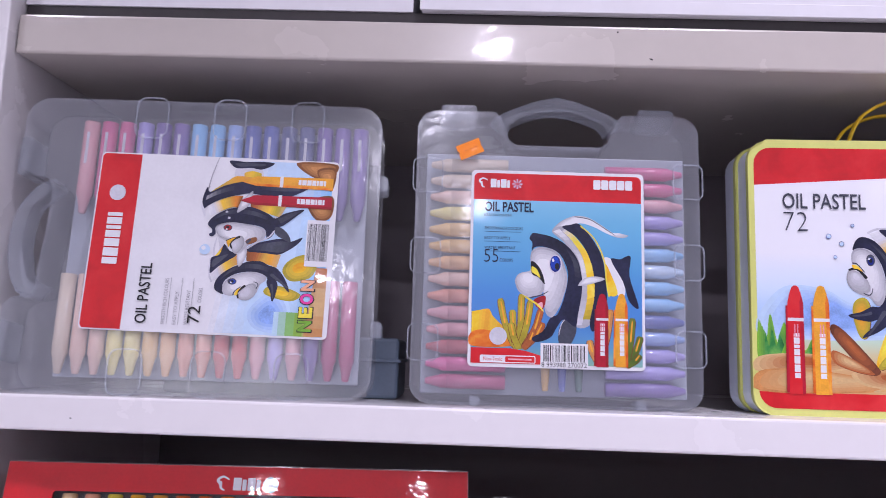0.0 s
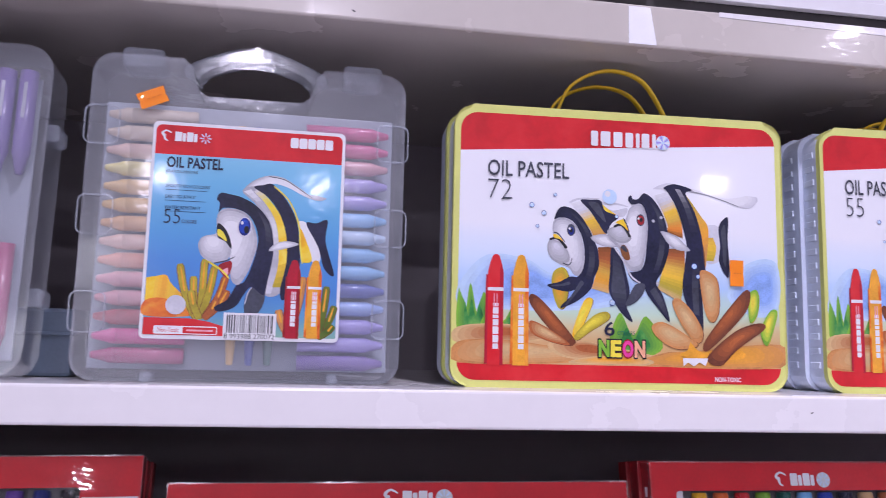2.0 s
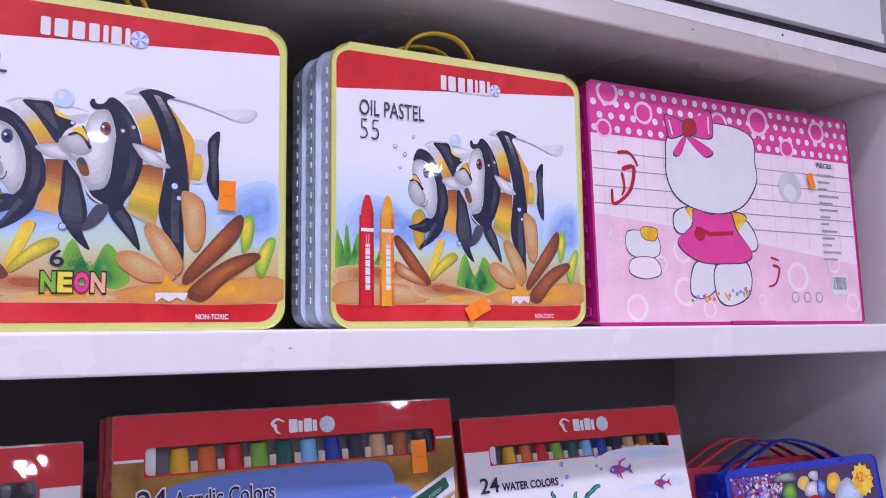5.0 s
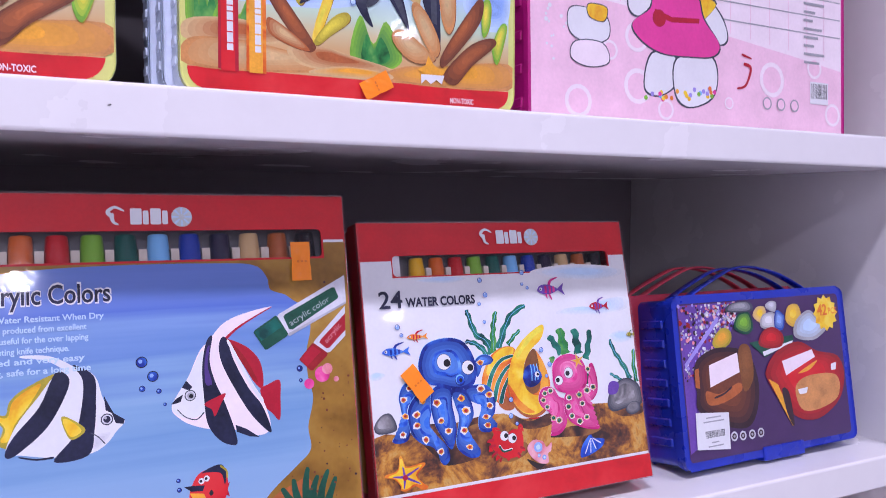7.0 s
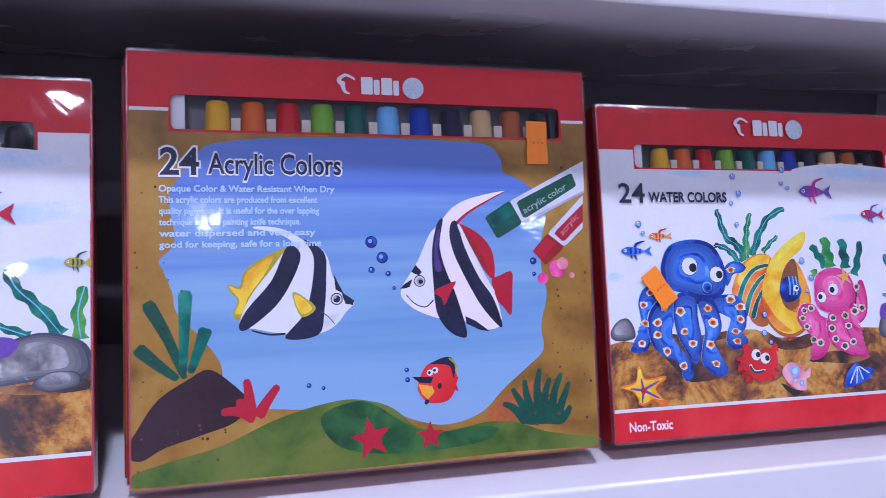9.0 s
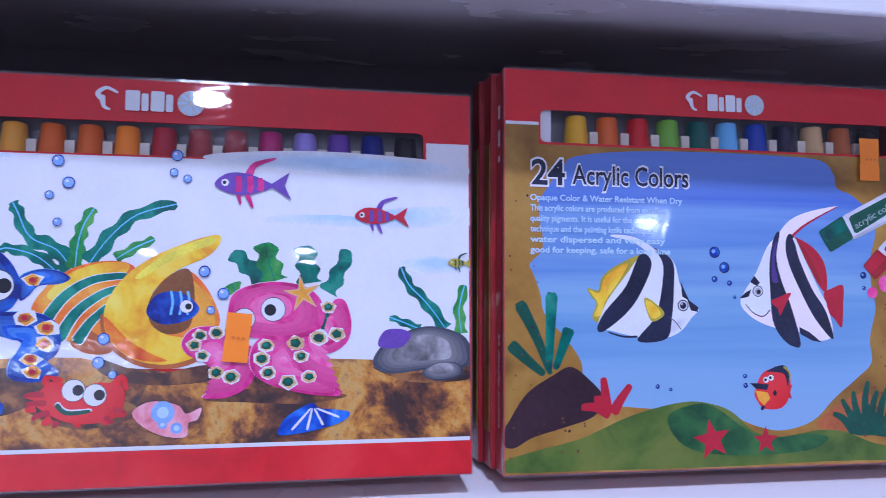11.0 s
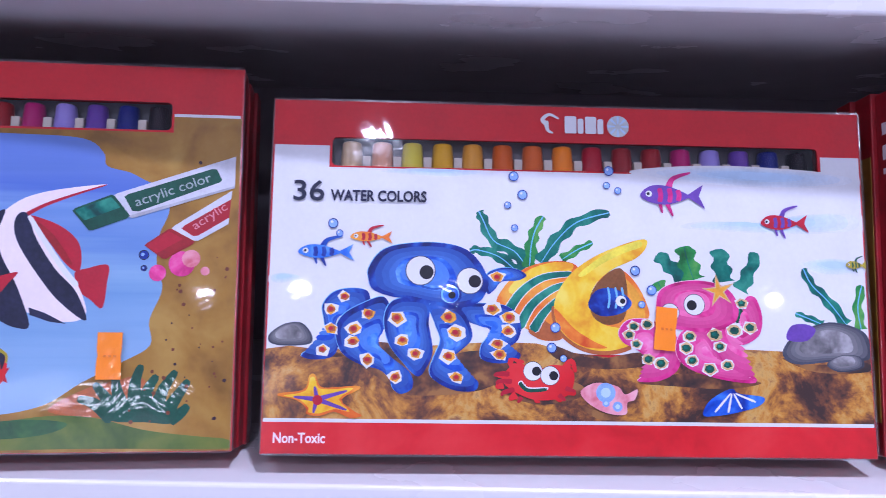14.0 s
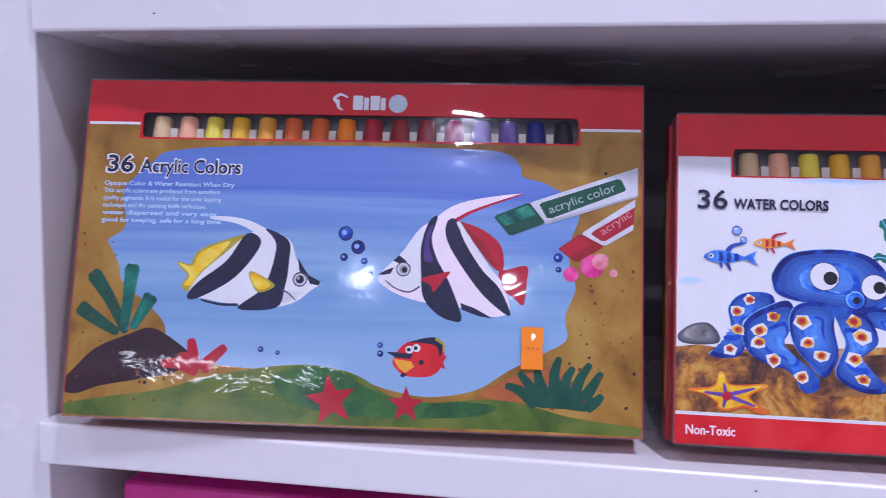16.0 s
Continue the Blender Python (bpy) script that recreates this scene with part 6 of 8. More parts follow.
def octopus(p, legs, head, spots, tone, dark, light, rims):
    """A painted octopus: legs one over another, each with a shaded edge and a lit inner side, then the head and the spots."""
    k = p.w / p.h
    for pts in legs + (head,):
        c = (sum(u for u, v in pts) / len(pts), sum(v for u, v in pts) / len(pts))
        p.blob(INK[light], [(u - 0.1, v + 0.12) for u, v in pts])
        soft(p, dark, tone, pts, 0.5, (-0.2, 0.4), 5)
        soft(p, tone, rims, [(u * 0.5 + c[0] * 0.5 - 0.3, v * 0.52 + c[1] * 0.48 + 0.9) for u, v in pts], 0.4, (-0.2, 0.8), 4)
    rng = random.Random(4)

    def patch(mat, q, r, jag):
        n = rng.choice((5, 6, 7))
        t0 = rng.uniform(0, 6)
        p.sharp(mat, [(q[0] + r * c * math.cos(t0 + j * 6.283 / n), q[1] + k * r * c * 0.82 * math.sin(t0 + j * 6.283 / n)) for j, c in ((j, rng.uniform(1 - jag, 1 + jag)) for j in range(n))])

    for q in spots:
        r = rng.uniform(1.0, 1.3)
        if tone == "blue":
            patch(INK["white"], q, r * 1.22, 0.27)
            patch(INK["amber"], q, r * 0.9, 0.25)
            patch(INK["rust"], q, r * 0.66, 0.25)
            patch(INK["crimson"], (q[0] - 0.05, q[1] + 0.1), r * 0.4, 0.1)
        else:
            patch(INK["white"], q, r * 1.16, 0.1)
            patch(INK["tan"], q, r * 0.98, 0.1)
            patch(INK["dark_green"], q, r * 0.68, 0.1)
            patch(INK["teal"], (q[0] - 0.1, q[1] + 0.2), r * 0.34, 0.1)


def seaweed(p, pts, w0, w1, mat, vein="sky"):
    """A wavy blade with a pale vein."""
    k = p.w / p.h
    line = [(u, v / k) for u, v in spline(pts, False, 7)]
    n = len(line)
    one, two = [], []
    for i, (x, y) in enumerate(line):
        a, b = line[max(0, i - 1)], line[min(n - 1, i + 1)]
        d = math.hypot(b[0] - a[0], b[1] - a[1]) or 1
        nx, ny = -(b[1] - a[1]) / d, (b[0] - a[0]) / d
        r = (w0 + (w1 - w0) * i / (n - 1)) / 2 * (1.0 if i < n - 1 else 0.45)
        q = 1.0 + 0.26 * math.sin(i * 1.15)
        s = 1.0 + 0.26 * math.sin(i * 1.15 + 2.2)
        one.append((x + nx * r * q, (y + ny * r * q) * k))
        two.append((x - nx * r * s, (y - ny * r * s) * k))
    p.sharp(INK[mat], one + two[::-1])
    p.line(INK[vein], pts, 0.12, 0.2)
    p.done("seaweed_picture", "painted wavy seaweed blade")


def little_fish(p, at, s, mat, stripe, face, tall=1.0):
    """A small painted fish; face: +1 looks right, -1 left."""
    k = p.w / p.h
    P = lambda a, b: (at[0] + a * s * face, at[1] + b * s * k * tall)
    p.sharp(INK[mat], [P(-2.4, 0), P(-4.4, 1.5), P(-3.9, 0), P(-4.6, -1.6)])
    p.line(INK[stripe], [P(-0.4, 0.8), P(-1.0, 2.2), P(-3.0, 3.0)], 0.9 * s, 0.2 * s)
    p.line(INK[stripe], [P(-0.2, -0.8), P(-0.9, -2.6)], 0.6 * s, 0.2 * s)
    p.line(INK[stripe], [P(0.6, -0.8), P(0.3, -2.2)], 0.5 * s, 0.2 * s)
    p.blob(INK[mat], [P(2.8, 0), P(1.6, 1.2), P(-0.4, 1.2), P(-2.6, 0.2), P(-2.6, -0.3), P(-0.4, -1.1), P(1.6, -0.9)])
    for a in (0.6, -0.5, -1.5):
        p.line(INK[stripe], [P(a, 1.05 - abs(a) * 0.2), P(a - 0.15, 0), P(a, -0.95 + abs(a) * 0.2)], 0.55 * s)
    p.eye(P(1.8, 0.2), 0.36 * s, (0.2 * face, 0))


def art_water(bx, w, h, win, count):
    p = Picture(bx, w, h)
    white = INK["white"]
    edge, foot = 86.6, 8.6
    p.rect(white, 0.3, 28.0, 99.7, win[1] - 0.5)
    p.rect(white, 0.3, win[1] - 0.5, win[0] - 0.4, edge)
    p.rect(white, win[2] + 0.4, win[1] - 0.5, 99.7, edge)
    p.rect(INK["white"], 0.3, foot, 99.7, foot + 1.2)
    p.done("white_print", "white printed ground")
    for pts, mat in (([(60.1, 81.3), (76.8, 83.4), (97.9, 81.4), (99, 78.2), (86.2, 76.6), (67.4, 78.1)], "pale_blue"), ([(66.4, 64.6), (71, 66.7), (80.4, 65.7), (89, 69.3), (99.6, 70), (99.8, 64.8), (87.9, 63.1), (74.7, 63.6)], "pale_blue"), ([(87.7, 54.7), (93.5, 56.8), (99.8, 55.4), (99.7, 52.5), (92.4, 51.3)], "pale_blue"), ([(0.2, 48.7), (2.6, 49.7), (5.9, 48.5), (3.5, 46.7), (0.4, 46.7)], "pale_blue"), ([(16.8, 79.2), (24.5, 80.5), (36.7, 79.8), (29.7, 77.9)], "pale_blue")):
        soft(p, "white", mat, pts, 0.35, (0, 0.6), 7)
        p.done("sky_print", "pale blue wash")
    sand = material("watercolour_sand_" + count, (0.4, 0.2, 0.05), 0.42, scale=30, coat=0.7, coat_bump=FILM, stops=[(0.40, (0.035, 0.013, 0.010)), (0.46, (0.15, 0.045, 0.014)), (0.50, (0.32, 0.12, 0.018)), (0.54, (0.52, 0.22, 0.022)), (0.59, (0.58, 0.34, 0.08)), (0.64, (0.34, 0.15, 0.04)), (0.69, (0.15, 0.05, 0.025))])
    grain = [n for n in sand.node_tree.nodes if n.type == "TEX_NOISE"][0]
    grain.inputs["Detail"].default_value, grain.inputs["Roughness"].default_value, grain.inputs["Distortion"].default_value = 9, 0.68, 0.5
    p.sharp(sand, [(-0.2, 28.4), (4, 29.3), (10.5, 28.1), (17.8, 30.8), (25.4, 29.7), (37.2, 31.2), (44.1, 30.9), (49.3, 28.6), (58.1, 26.8), (67, 28), (76.1, 30.2), (85.3, 29.6), (92.8, 28.1), (100, 29.7), (99.9, 7.1), (-0.3, 8.1)])
    p.done("sand_print", "brown painted sand")
    damp = material("watercolour_shade_" + count, (0.12, 0.05, 0.02), 0.42, scale=45, coat=0.7, coat_bump=FILM, stops=[(0.38, (0.018, 0.008, 0.008)), (0.47, (0.07, 0.022, 0.011)), (0.53, (0.16, 0.055, 0.016)), (0.60, (0.30, 0.13, 0.03))])
    for pts in ([(5.7, 25.9), (11.7, 27.7), (21, 17.9), (24.6, 16.1), (35, 17.8), (41.7, 25), (34.8, 28.7), (24.5, 25.9), (14.2, 27.7)], [(37, 19.6), (43.4, 14.1), (50.8, 15.9), (51.4, 19.5), (45.5, 21.4)], [(46.5, 30.6), (53.5, 26.9), (61.2, 28.8), (61.7, 25), (53.5, 24.1), (47.1, 26.9)], [(60.6, 20.4), (67.8, 23), (75.6, 22.2), (81.2, 20.7), (75.5, 18.9), (66.6, 19.5)], [(84.7, 27.9), (90.4, 26), (98.6, 27), (99.1, 24.1), (90.4, 23.9)], [(50.8, 14.1), (55.1, 9.8), (60.6, 14), (56.8, 11.3)]):
        p.blob(damp, pts)
        p.done("sand_shade_print", "dark wash of the sand")
    p.rect(INK["white"], 0.3, foot, 99.7, foot + 1.0)
    p.done("white_rule", "white rule above the red foot")
    for pts, a, b, m_ in (([(42.4, 52.4), (40.4, 56.9), (36.9, 59.9), (35.1, 66), (34.4, 68.3)], 2.6, 1.3, "teal"), ([(40.5, 51.6), (37.8, 55.3), (34.3, 57.1), (33, 56.7)], 2.0, 1.0, "teal"), ([(42.9, 52.4), (43.2, 58.6), (43.9, 63.2), (45.2, 67.2)], 2.2, 1.4, "green"), ([(44.8, 53.7), (47.4, 60.2), (51, 65.8), (56.4, 68.7)], 2.4, 1.6, "teal"), ([(48.3, 54.8), (51, 57.8), (53.5, 59.8)], 1.6, 1.0, "green")):
        seaweed(p, pts, a, b, m_)
    for pts, a, b, m_ in (([(68.6, 49.9), (66.3, 53.7), (64.3, 56.8)], 2.6, 2.0, "teal"), ([(70.4, 49.6), (69.5, 54.6), (68.9, 59.3)], 3.4, 2.8, "green"), ([(75.5, 49.2), (75.1, 54), (74.8, 58.7)], 3.2, 2.6, "teal"), ([(78.2, 46.9), (79.7, 51.7), (81.2, 57.8)], 2.6, 1.8, "teal"), ([(64.9, 46.7), (64.3, 49)], 2.4, 2.0, "green"), ([(78.2, 37.6), (77.9, 41.5)], 1.6, 1.4, "dark_green")):
        seaweed(p, pts, a, b, m_, "teal")
    for pts, a, b, m_ in (([(96, 37.5), (93.1, 44.1), (90.4, 48.8), (89.1, 53.5)], 2.0, 1.3, "teal"), ([(92, 37.4), (89.3, 39.3), (87.4, 40.5)], 1.4, 0.8, "teal"), ([(98.5, 36.2), (98.1, 42.5), (99, 48.9)], 1.8, 1.4, "green")):
        seaweed(p, pts, a, b, m_)
    soft(p, "slate", "stone", [(0.7, 32.4), (3, 35.3), (5.8, 35.7), (7.5, 32.5), (7.2, 29.9), (3.2, 29.3), (0.9, 30.1)], 0.6, (-0.3, 0.6), 5)
    p.done("stone_picture", "grey painted stone")
    soft(p, "slate", "stone", [(84.9, 29.1), (87.3, 34.6), (93, 38.1), (98.2, 36.2), (99.9, 32.3), (99.4, 27.6), (92.7, 26.8), (87.1, 26.1)], 0.6, (-0.3, 0.6), 5)
    p.done("stone_picture", "grey painted stone")
    soft(p, "slate", "stone", [(92.3, 26.1), (94.7, 28.7), (98, 28.4), (98.4, 25.3), (94.5, 24)], 0.6, (-0.3, 0.6), 5)
    p.done("stone_picture", "grey painted stone")
    p.blob(INK["violet"], [(85.8, 33), (86.6, 36.9), (89.2, 37.4), (90.7, 35.8), (89.1, 32.7)])
    p.done("shell_picture", "violet painted shell")
    # the shell
    p.blob(INK["orange"], [(37.4, 41.6), (38.9, 47.2), (42.1, 52), (46.4, 54.2), (50.2, 53.7), (51.3, 50.3), (49.1, 45.5), (48.1, 39.9), (48.6, 33.3), (47, 31.7), (44.3, 32.2), (42.2, 35.1), (39.5, 35.1)])
    p.blob(INK["yellow"], [(39.4, 45.8), (42.1, 51), (46.4, 53.8), (50.2, 53.5), (48.6, 49.7), (44.8, 48.3), (41.6, 44.4)])
    p.blob(INK["rust"], [(42.7, 34.2), (44.3, 38), (47, 35.2), (48.1, 32.2), (45.4, 31.8)])
    for pts in ([(39, 38.8), (41.6, 45.4), (45.3, 49.6), (50, 50.8)], [(41.1, 35.1), (43.2, 41.5), (46.4, 46), (49.1, 47.8)], [(43.4, 34.4), (45.2, 39.3), (47.7, 43.6)]):
        p.line(INK["white"], pts, 1.9, 1.0)
        p.line(INK["teal"], pts, 1.6, 0.8)
    p.done("shell_picture", "orange coil of the painted snail shell")
    p.blob(INK["orange"], [(57.9, 52.3), (60.8, 48), (62.7, 41), (62.4, 37.6), (60.8, 34.8), (56.8, 34.3), (53.5, 36.2), (52.8, 42.7), (54.6, 49.4)])
    p.blob(INK["amber"], [(58.5, 49.9), (61, 45.5), (62.1, 39.1), (60.8, 36.3), (58.4, 36), (59.6, 42.9)])
    p.blob(INK["umber"], [(54.2, 48.3), (56.8, 52.1), (58.6, 51.8), (59.2, 44.7), (58.5, 38.1), (55.7, 36.4), (53.3, 38.8), (52.8, 43.5)])
    p.blob(INK["rust"], [(46.9, 41.5), (46.6, 38), (47.9, 33.3), (50.8, 29.5), (54.1, 28), (57.7, 28.4), (60.4, 30.6), (58.4, 32.9), (53.5, 32.5), (49.7, 36.1)])
    p.blob(INK["yellow"], [(62.3, 61.1), (58.9, 59.7), (53.6, 55.7), (49.8, 50.8), (47.4, 44.7), (47, 39.1), (48.2, 34.3), (50.9, 30.6), (54.2, 29.1), (57.3, 29.5), (60.1, 31.7), (58.4, 35.1), (55.3, 36.4), (53.3, 39), (52.9, 43.7), (54.1, 48.4), (56.8, 52.3), (60.7, 55.5), (62.5, 58.8)])
    p.blob(INK["orange"], [(47.1, 40.8), (47.6, 36.1), (49.6, 32.2), (52.4, 30), (55.7, 29.9), (53.5, 31.7), (50.3, 35.2)])
    p.blob(INK["lemon"], [(61.3, 60.5), (58, 58.7), (54.1, 54.9), (51.1, 50.7), (51.9, 50.1), (54.7, 53.4), (58.5, 56.8), (61.6, 58.8)])
    p.done("shell_picture", "yellow painted snail shell")
    p.blob(INK["deep_blue"], [(52.6, 41.9), (54.1, 46.2), (57.3, 46.6), (59.9, 42.8), (58.1, 39.7), (54.6, 38.9)])
    for x in (752, 766, 778):
        p.line(INK["sky"], [((x - 120) / 11.3, (822 - 516) / 6.5), ((x - 117) / 11.3, (822 - 535) / 6.5), ((x - 120) / 11.3, (822 - 555) / 6.5)], 0.35)
    p.eye((58.1, 43.2), 0.9, (0.3, 0))
    p.done("fish_picture", "small blue fish in the shell")
    octopus(p, ([(35.7, 49.8), (37.8, 51.9), (40.5, 51.9), (42.4, 50.1), (41, 48.6), (38.3, 48.1), (37.1, 45.8), (35.9, 44.7)], [(16.4, 44.7), (13.8, 45.6), (10.8, 44.4), (9.1, 40.7), (9.4, 36.7), (9.8, 32.2), (9.4, 29.3), (6.9, 28.1), (6, 26.4), (8.2, 25.6), (11, 26.6), (11.9, 30.4), (11.3, 34.9), (11.9, 37.6), (13.9, 39.9), (16.5, 40.8)],
                [(31, 41.3), (34.7, 41.9), (38.4, 41.6), (40.8, 39.3), (41.5, 35.1), (40.9, 31.6), (39.2, 29.2), (41.3, 28.1), (40.9, 26.3), (38, 25.2), (35.1, 26.3), (35, 30), (36.5, 34), (34.9, 35.8), (32.6, 36.9)], [(19, 43.3), (15.4, 41.3), (12.4, 38), (11.3, 33.5), (12.4, 27.7), (15.3, 24.5), (18.4, 23.1), (20.2, 20.6), (20.8, 17.9), (22.1, 16.5), (23.9, 18.2), (23.5, 22.3), (20.9, 25.9), (18.5, 29.5), (18.7, 34), (20.1, 38.6)],
                [(26.5, 41.4), (30.5, 41.1), (32.6, 37.8), (33.5, 32.3), (31.7, 28.7), (29.7, 25.9), (30.3, 23.2), (32.8, 22), (34.5, 20), (33.9, 17.6), (30.8, 17.6), (27.7, 20), (26.6, 22.8), (27.3, 26.8), (28.3, 31.4), (27.4, 35.9)], [(20, 41.5), (22.6, 43.2), (26.3, 42), (26.4, 35.9), (27.1, 28.6), (26.2, 24), (24.7, 21.3), (22.4, 24.9), (20, 30.2), (19.1, 36.8)]),
            [(16.4, 51.4), (18.2, 56), (21.3, 58.2), (27, 59), (31.8, 57.6), (34.6, 53.7), (36.1, 48.1), (35.5, 44.3), (34.1, 41.9), (30.5, 40.9), (27.3, 41.3), (23.1, 42.8), (20, 43.5), (17.2, 45.3), (16.4, 48.4)],
            ((12.6, 43.2), (10.5, 39.6), (10.6, 34.2), (9.3, 28.4), (16.5, 38.5), (14.2, 34.2), (14.1, 30.7), (16.6, 25.7), (21.1, 21.1), (21.2, 37.4), (22.2, 31.3), (24.3, 27.6), (29.6, 37.9), (30.8, 33.5), (29.7, 27), (31, 21.2), (37.5, 49.4), (36.7, 40.4), (39.6, 38.1), (39.4, 34.2), (37.7, 30.6), (38, 27.6)), "blue", "deep_blue", "sky", "azure")
    p.eye((24.9, 50.9), 2.35, (0.42, -0.2))
    p.eye((33, 48.2), 2.1, (0.4, -0.05))
    p.dot(INK["deep_blue"], (29.9, 44.2), 1.8)
    p.dot(INK["sky"], (29.8, 44.4), 1.5)
    p.dot(INK["blue"], (29.9, 44.2), 1.3)
    p.dot(INK["black"], (30.1, 44.1), 0.6)
    p.line(INK["deep_blue"], [(25.1, 46.5), (27.2, 45.7), (29.3, 46.5)], 0.4, 0.2)
    p.done("octopus_picture", "blue painted octopus with white and orange spots")
    octopus(p, ([(72.4, 35.4), (75.8, 37.4), (78.6, 36.4), (80.2, 38.4), (80, 41.2), (78.7, 43), (79.4, 45.1), (80.8, 44.5), (81.7, 39.3), (81.2, 34.5), (79.1, 31.7), (76.4, 30.5), (77, 26), (80.4, 21.7), (78.4, 20.9), (74.5, 24.8), (72.8, 29.7)], [(59, 37.6), (61.8, 38.3), (64, 37.2), (65.4, 34.4), (68, 32.5), (67.9, 26.9), (66.8, 23.2), (63.9, 20.8), (60.6, 20.8), (62.2, 23.2), (62.8, 26), (60.6, 29.5), (58.4, 31.4), (57.6, 34.3)], [(67.9, 34.4), (71.2, 36.4), (73.6, 30.7), (75.8, 25), (80.2, 21.3), (78.4, 20.6), (73.3, 22), (68.9, 24.7), (67.1, 28.8)]),
            [(63.9, 41.8), (64.6, 46.3), (67.4, 48.7), (71.4, 49.4), (75.3, 47.9), (77.4, 44.1), (77.6, 39.3), (75.7, 36), (71.2, 34.8), (66.2, 35.9), (64.2, 38.2)],
            ((60.1, 36.1), (62.4, 36.7), (59.3, 33.7), (60.5, 31.1), (62.4, 26.9), (64.5, 25.8), (69.4, 33.5), (68.8, 30.2), (69.7, 26.7), (72.6, 24.4), (75.6, 25.6), (74.4, 30.7), (73.6, 34), (76.9, 35.3), (79.6, 36.2), (78.3, 43.1)), "pink", "magenta", "pale_pink", "blush")
    p.eye((70.3, 42.5), 1.7, (-0.25, -0.1))
    p.eye((66.2, 40.1), 1.5, (-0.3, 0.1))
    p.star(INK["tan"], (74.5, 46.5), 2.9, 10, 0.32)
    p.star(INK["amber"], (74.5, 46.5), 2.2, 10, 0.3)
    p.done("octopus_picture", "pink painted octopus with white ringed spots")
    p.blob(INK["red"], [(38.3, 20.9), (40.7, 25.3), (44.1, 23.8), (46.7, 25), (49.8, 23.8), (50, 19.3), (48.5, 16.1), (44.2, 15.2), (40.7, 17.2)])
    for pts in ([(40.7, 23.8), (39.8, 26), (42, 25.6)], [(48.4, 23), (49.7, 26), (50.4, 23)], [(38.6, 19.4), (37.3, 18.7)], [(39, 22), (37.4, 22)], [(40.7, 16.7), (39.5, 15.3)], [(44.2, 15.5), (43.7, 14.7)], [(47.6, 16.1), (48, 14.9)], [(49.3, 17.9), (50.4, 17)]):
        p.line(INK["red"], pts, 1.6, 0.5)
    p.line(INK["white"], [(41.2, 20.3), (42.6, 18.2), (45.9, 18.5)], 0.9, 0.5)
    p.line(INK["dark_green"], [(41.2, 20), (42.6, 17.9), (45.7, 18.2)], 0.7, 0.5)
    p.eye((43.4, 23.2), 1.5, (0.4, 0))
    p.eye((46.2, 22), 1.5, (0.4, 0))
    for pts in ([(39.6, 22.3), (37.6, 22.3), (37.2, 21.6)], [(40, 20.3), (37.9, 20.3), (37.6, 19.4)], [(40.4, 18.1), (38.6, 17.2), (38.4, 16.3)], [(41.6, 16), (40.9, 14.5)], [(47.6, 16.8), (48.7, 15.2)], [(48.7, 18.6), (50.4, 17.7)]):
        p.line(INK["crimson"], pts, 0.9, 0.4)
    p.done("crab_picture", "red painted crab")
    p.blob(INK["rose"], [(51.2, 17.8), (53.7, 20.2), (57.2, 19.3), (58.5, 17.1), (60.5, 18.5), (60, 15.6), (58.8, 14.8), (58.5, 11.6), (55.4, 11.9), (52.4, 14.6)])
    for q, r in (((55.3, 17.5), 1.6), ((57.2, 13.7), 0.8), ((55.3, 14.6), 0.6)):
        p.dot(INK["bubble"], q, r)
        p.dot(INK["pale_blue"], q, r * 0.5)
    p.done("fish_picture", "pink painted fish")
    p.blob(INK["blue"], [(71.2, 11.7), (72.3, 15.5), (75.1, 18.5), (76.4, 18.9), (77.3, 17.7), (81.4, 16.7), (80.5, 14.3), (76.8, 12.4), (73.2, 11.4)])
    for pts in ([(75.9, 17.7), (73.2, 12.5)], [(76.1, 17.7), (75.4, 12.4)], [(76.4, 17.7), (77.7, 13.5)], [(76.7, 17.7), (80, 15.4)]):
        p.line(INK["white"], pts, 0.25, 0.4)
    p.done("sea_shell_picture", "blue painted sea shell")
    p.sharp(INK["orange"], spline([(7.4, 21.3), (8.3, 21.5), (9.2, 18.3), (11.4, 18.1), (15, 18.6), (15.4, 17.6), (12.6, 14.8), (14.6, 11.8), (15.9, 10.5), (14.1, 9.8), (11.6, 11.5), (9.2, 10.3), (7.1, 10.8), (7.1, 12.2), (5.5, 14.5), (2.6, 15.6), (2.8, 16.4), (5.5, 16.9), (6.9, 18)], True, 3))
    p.sharp(INK["yellow"], spline([(7.6, 20.6), (8.3, 20.6), (9, 17.8), (11.5, 17.6), (14.5, 17.9), (12.2, 14.9), (14, 11.6), (11.6, 12.2), (9.1, 11), (7.4, 11.3), (7.4, 12.5), (5.8, 14.8), (3.4, 15.7), (5.8, 16.4), (7.1, 17.6)], True, 3))
    for pts in ([(8.7, 14.8), (8.3, 18.3)], [(8.7, 14.8), (13.5, 17.2)], [(8.7, 14.8), (13.5, 12)], [(8.7, 14.8), (8.2, 11.1)], [(8.7, 14.8), (5, 15.4)]):
        p.line(INK["violet"], pts, 0.85, 0.35)
    p.dot(INK["crimson"], (8.8, 14.6), 0.8)
    p.done("starfish_picture", "yellow painted starfish")
    little_fish(p, (65.8, 74.0), 1.5, "violet", "magenta", -1, 0.9)
    p.done("fish_picture", "small painted fish")
    little_fish(p, (85.2, 66.6), 1.12, "crimson", "violet", -1, 0.9)
    p.done("fish_picture", "small painted fish")
    little_fish(p, (8.3, 55.7), 1.25, "azure", "deep_blue", -1, 0.72)
    p.done("fish_picture", "small painted fish")
    little_fish(p, (15.9, 60.2), 0.95, "orange", "crimson", -1, 0.7)
    p.done("fish_picture", "small painted fish")
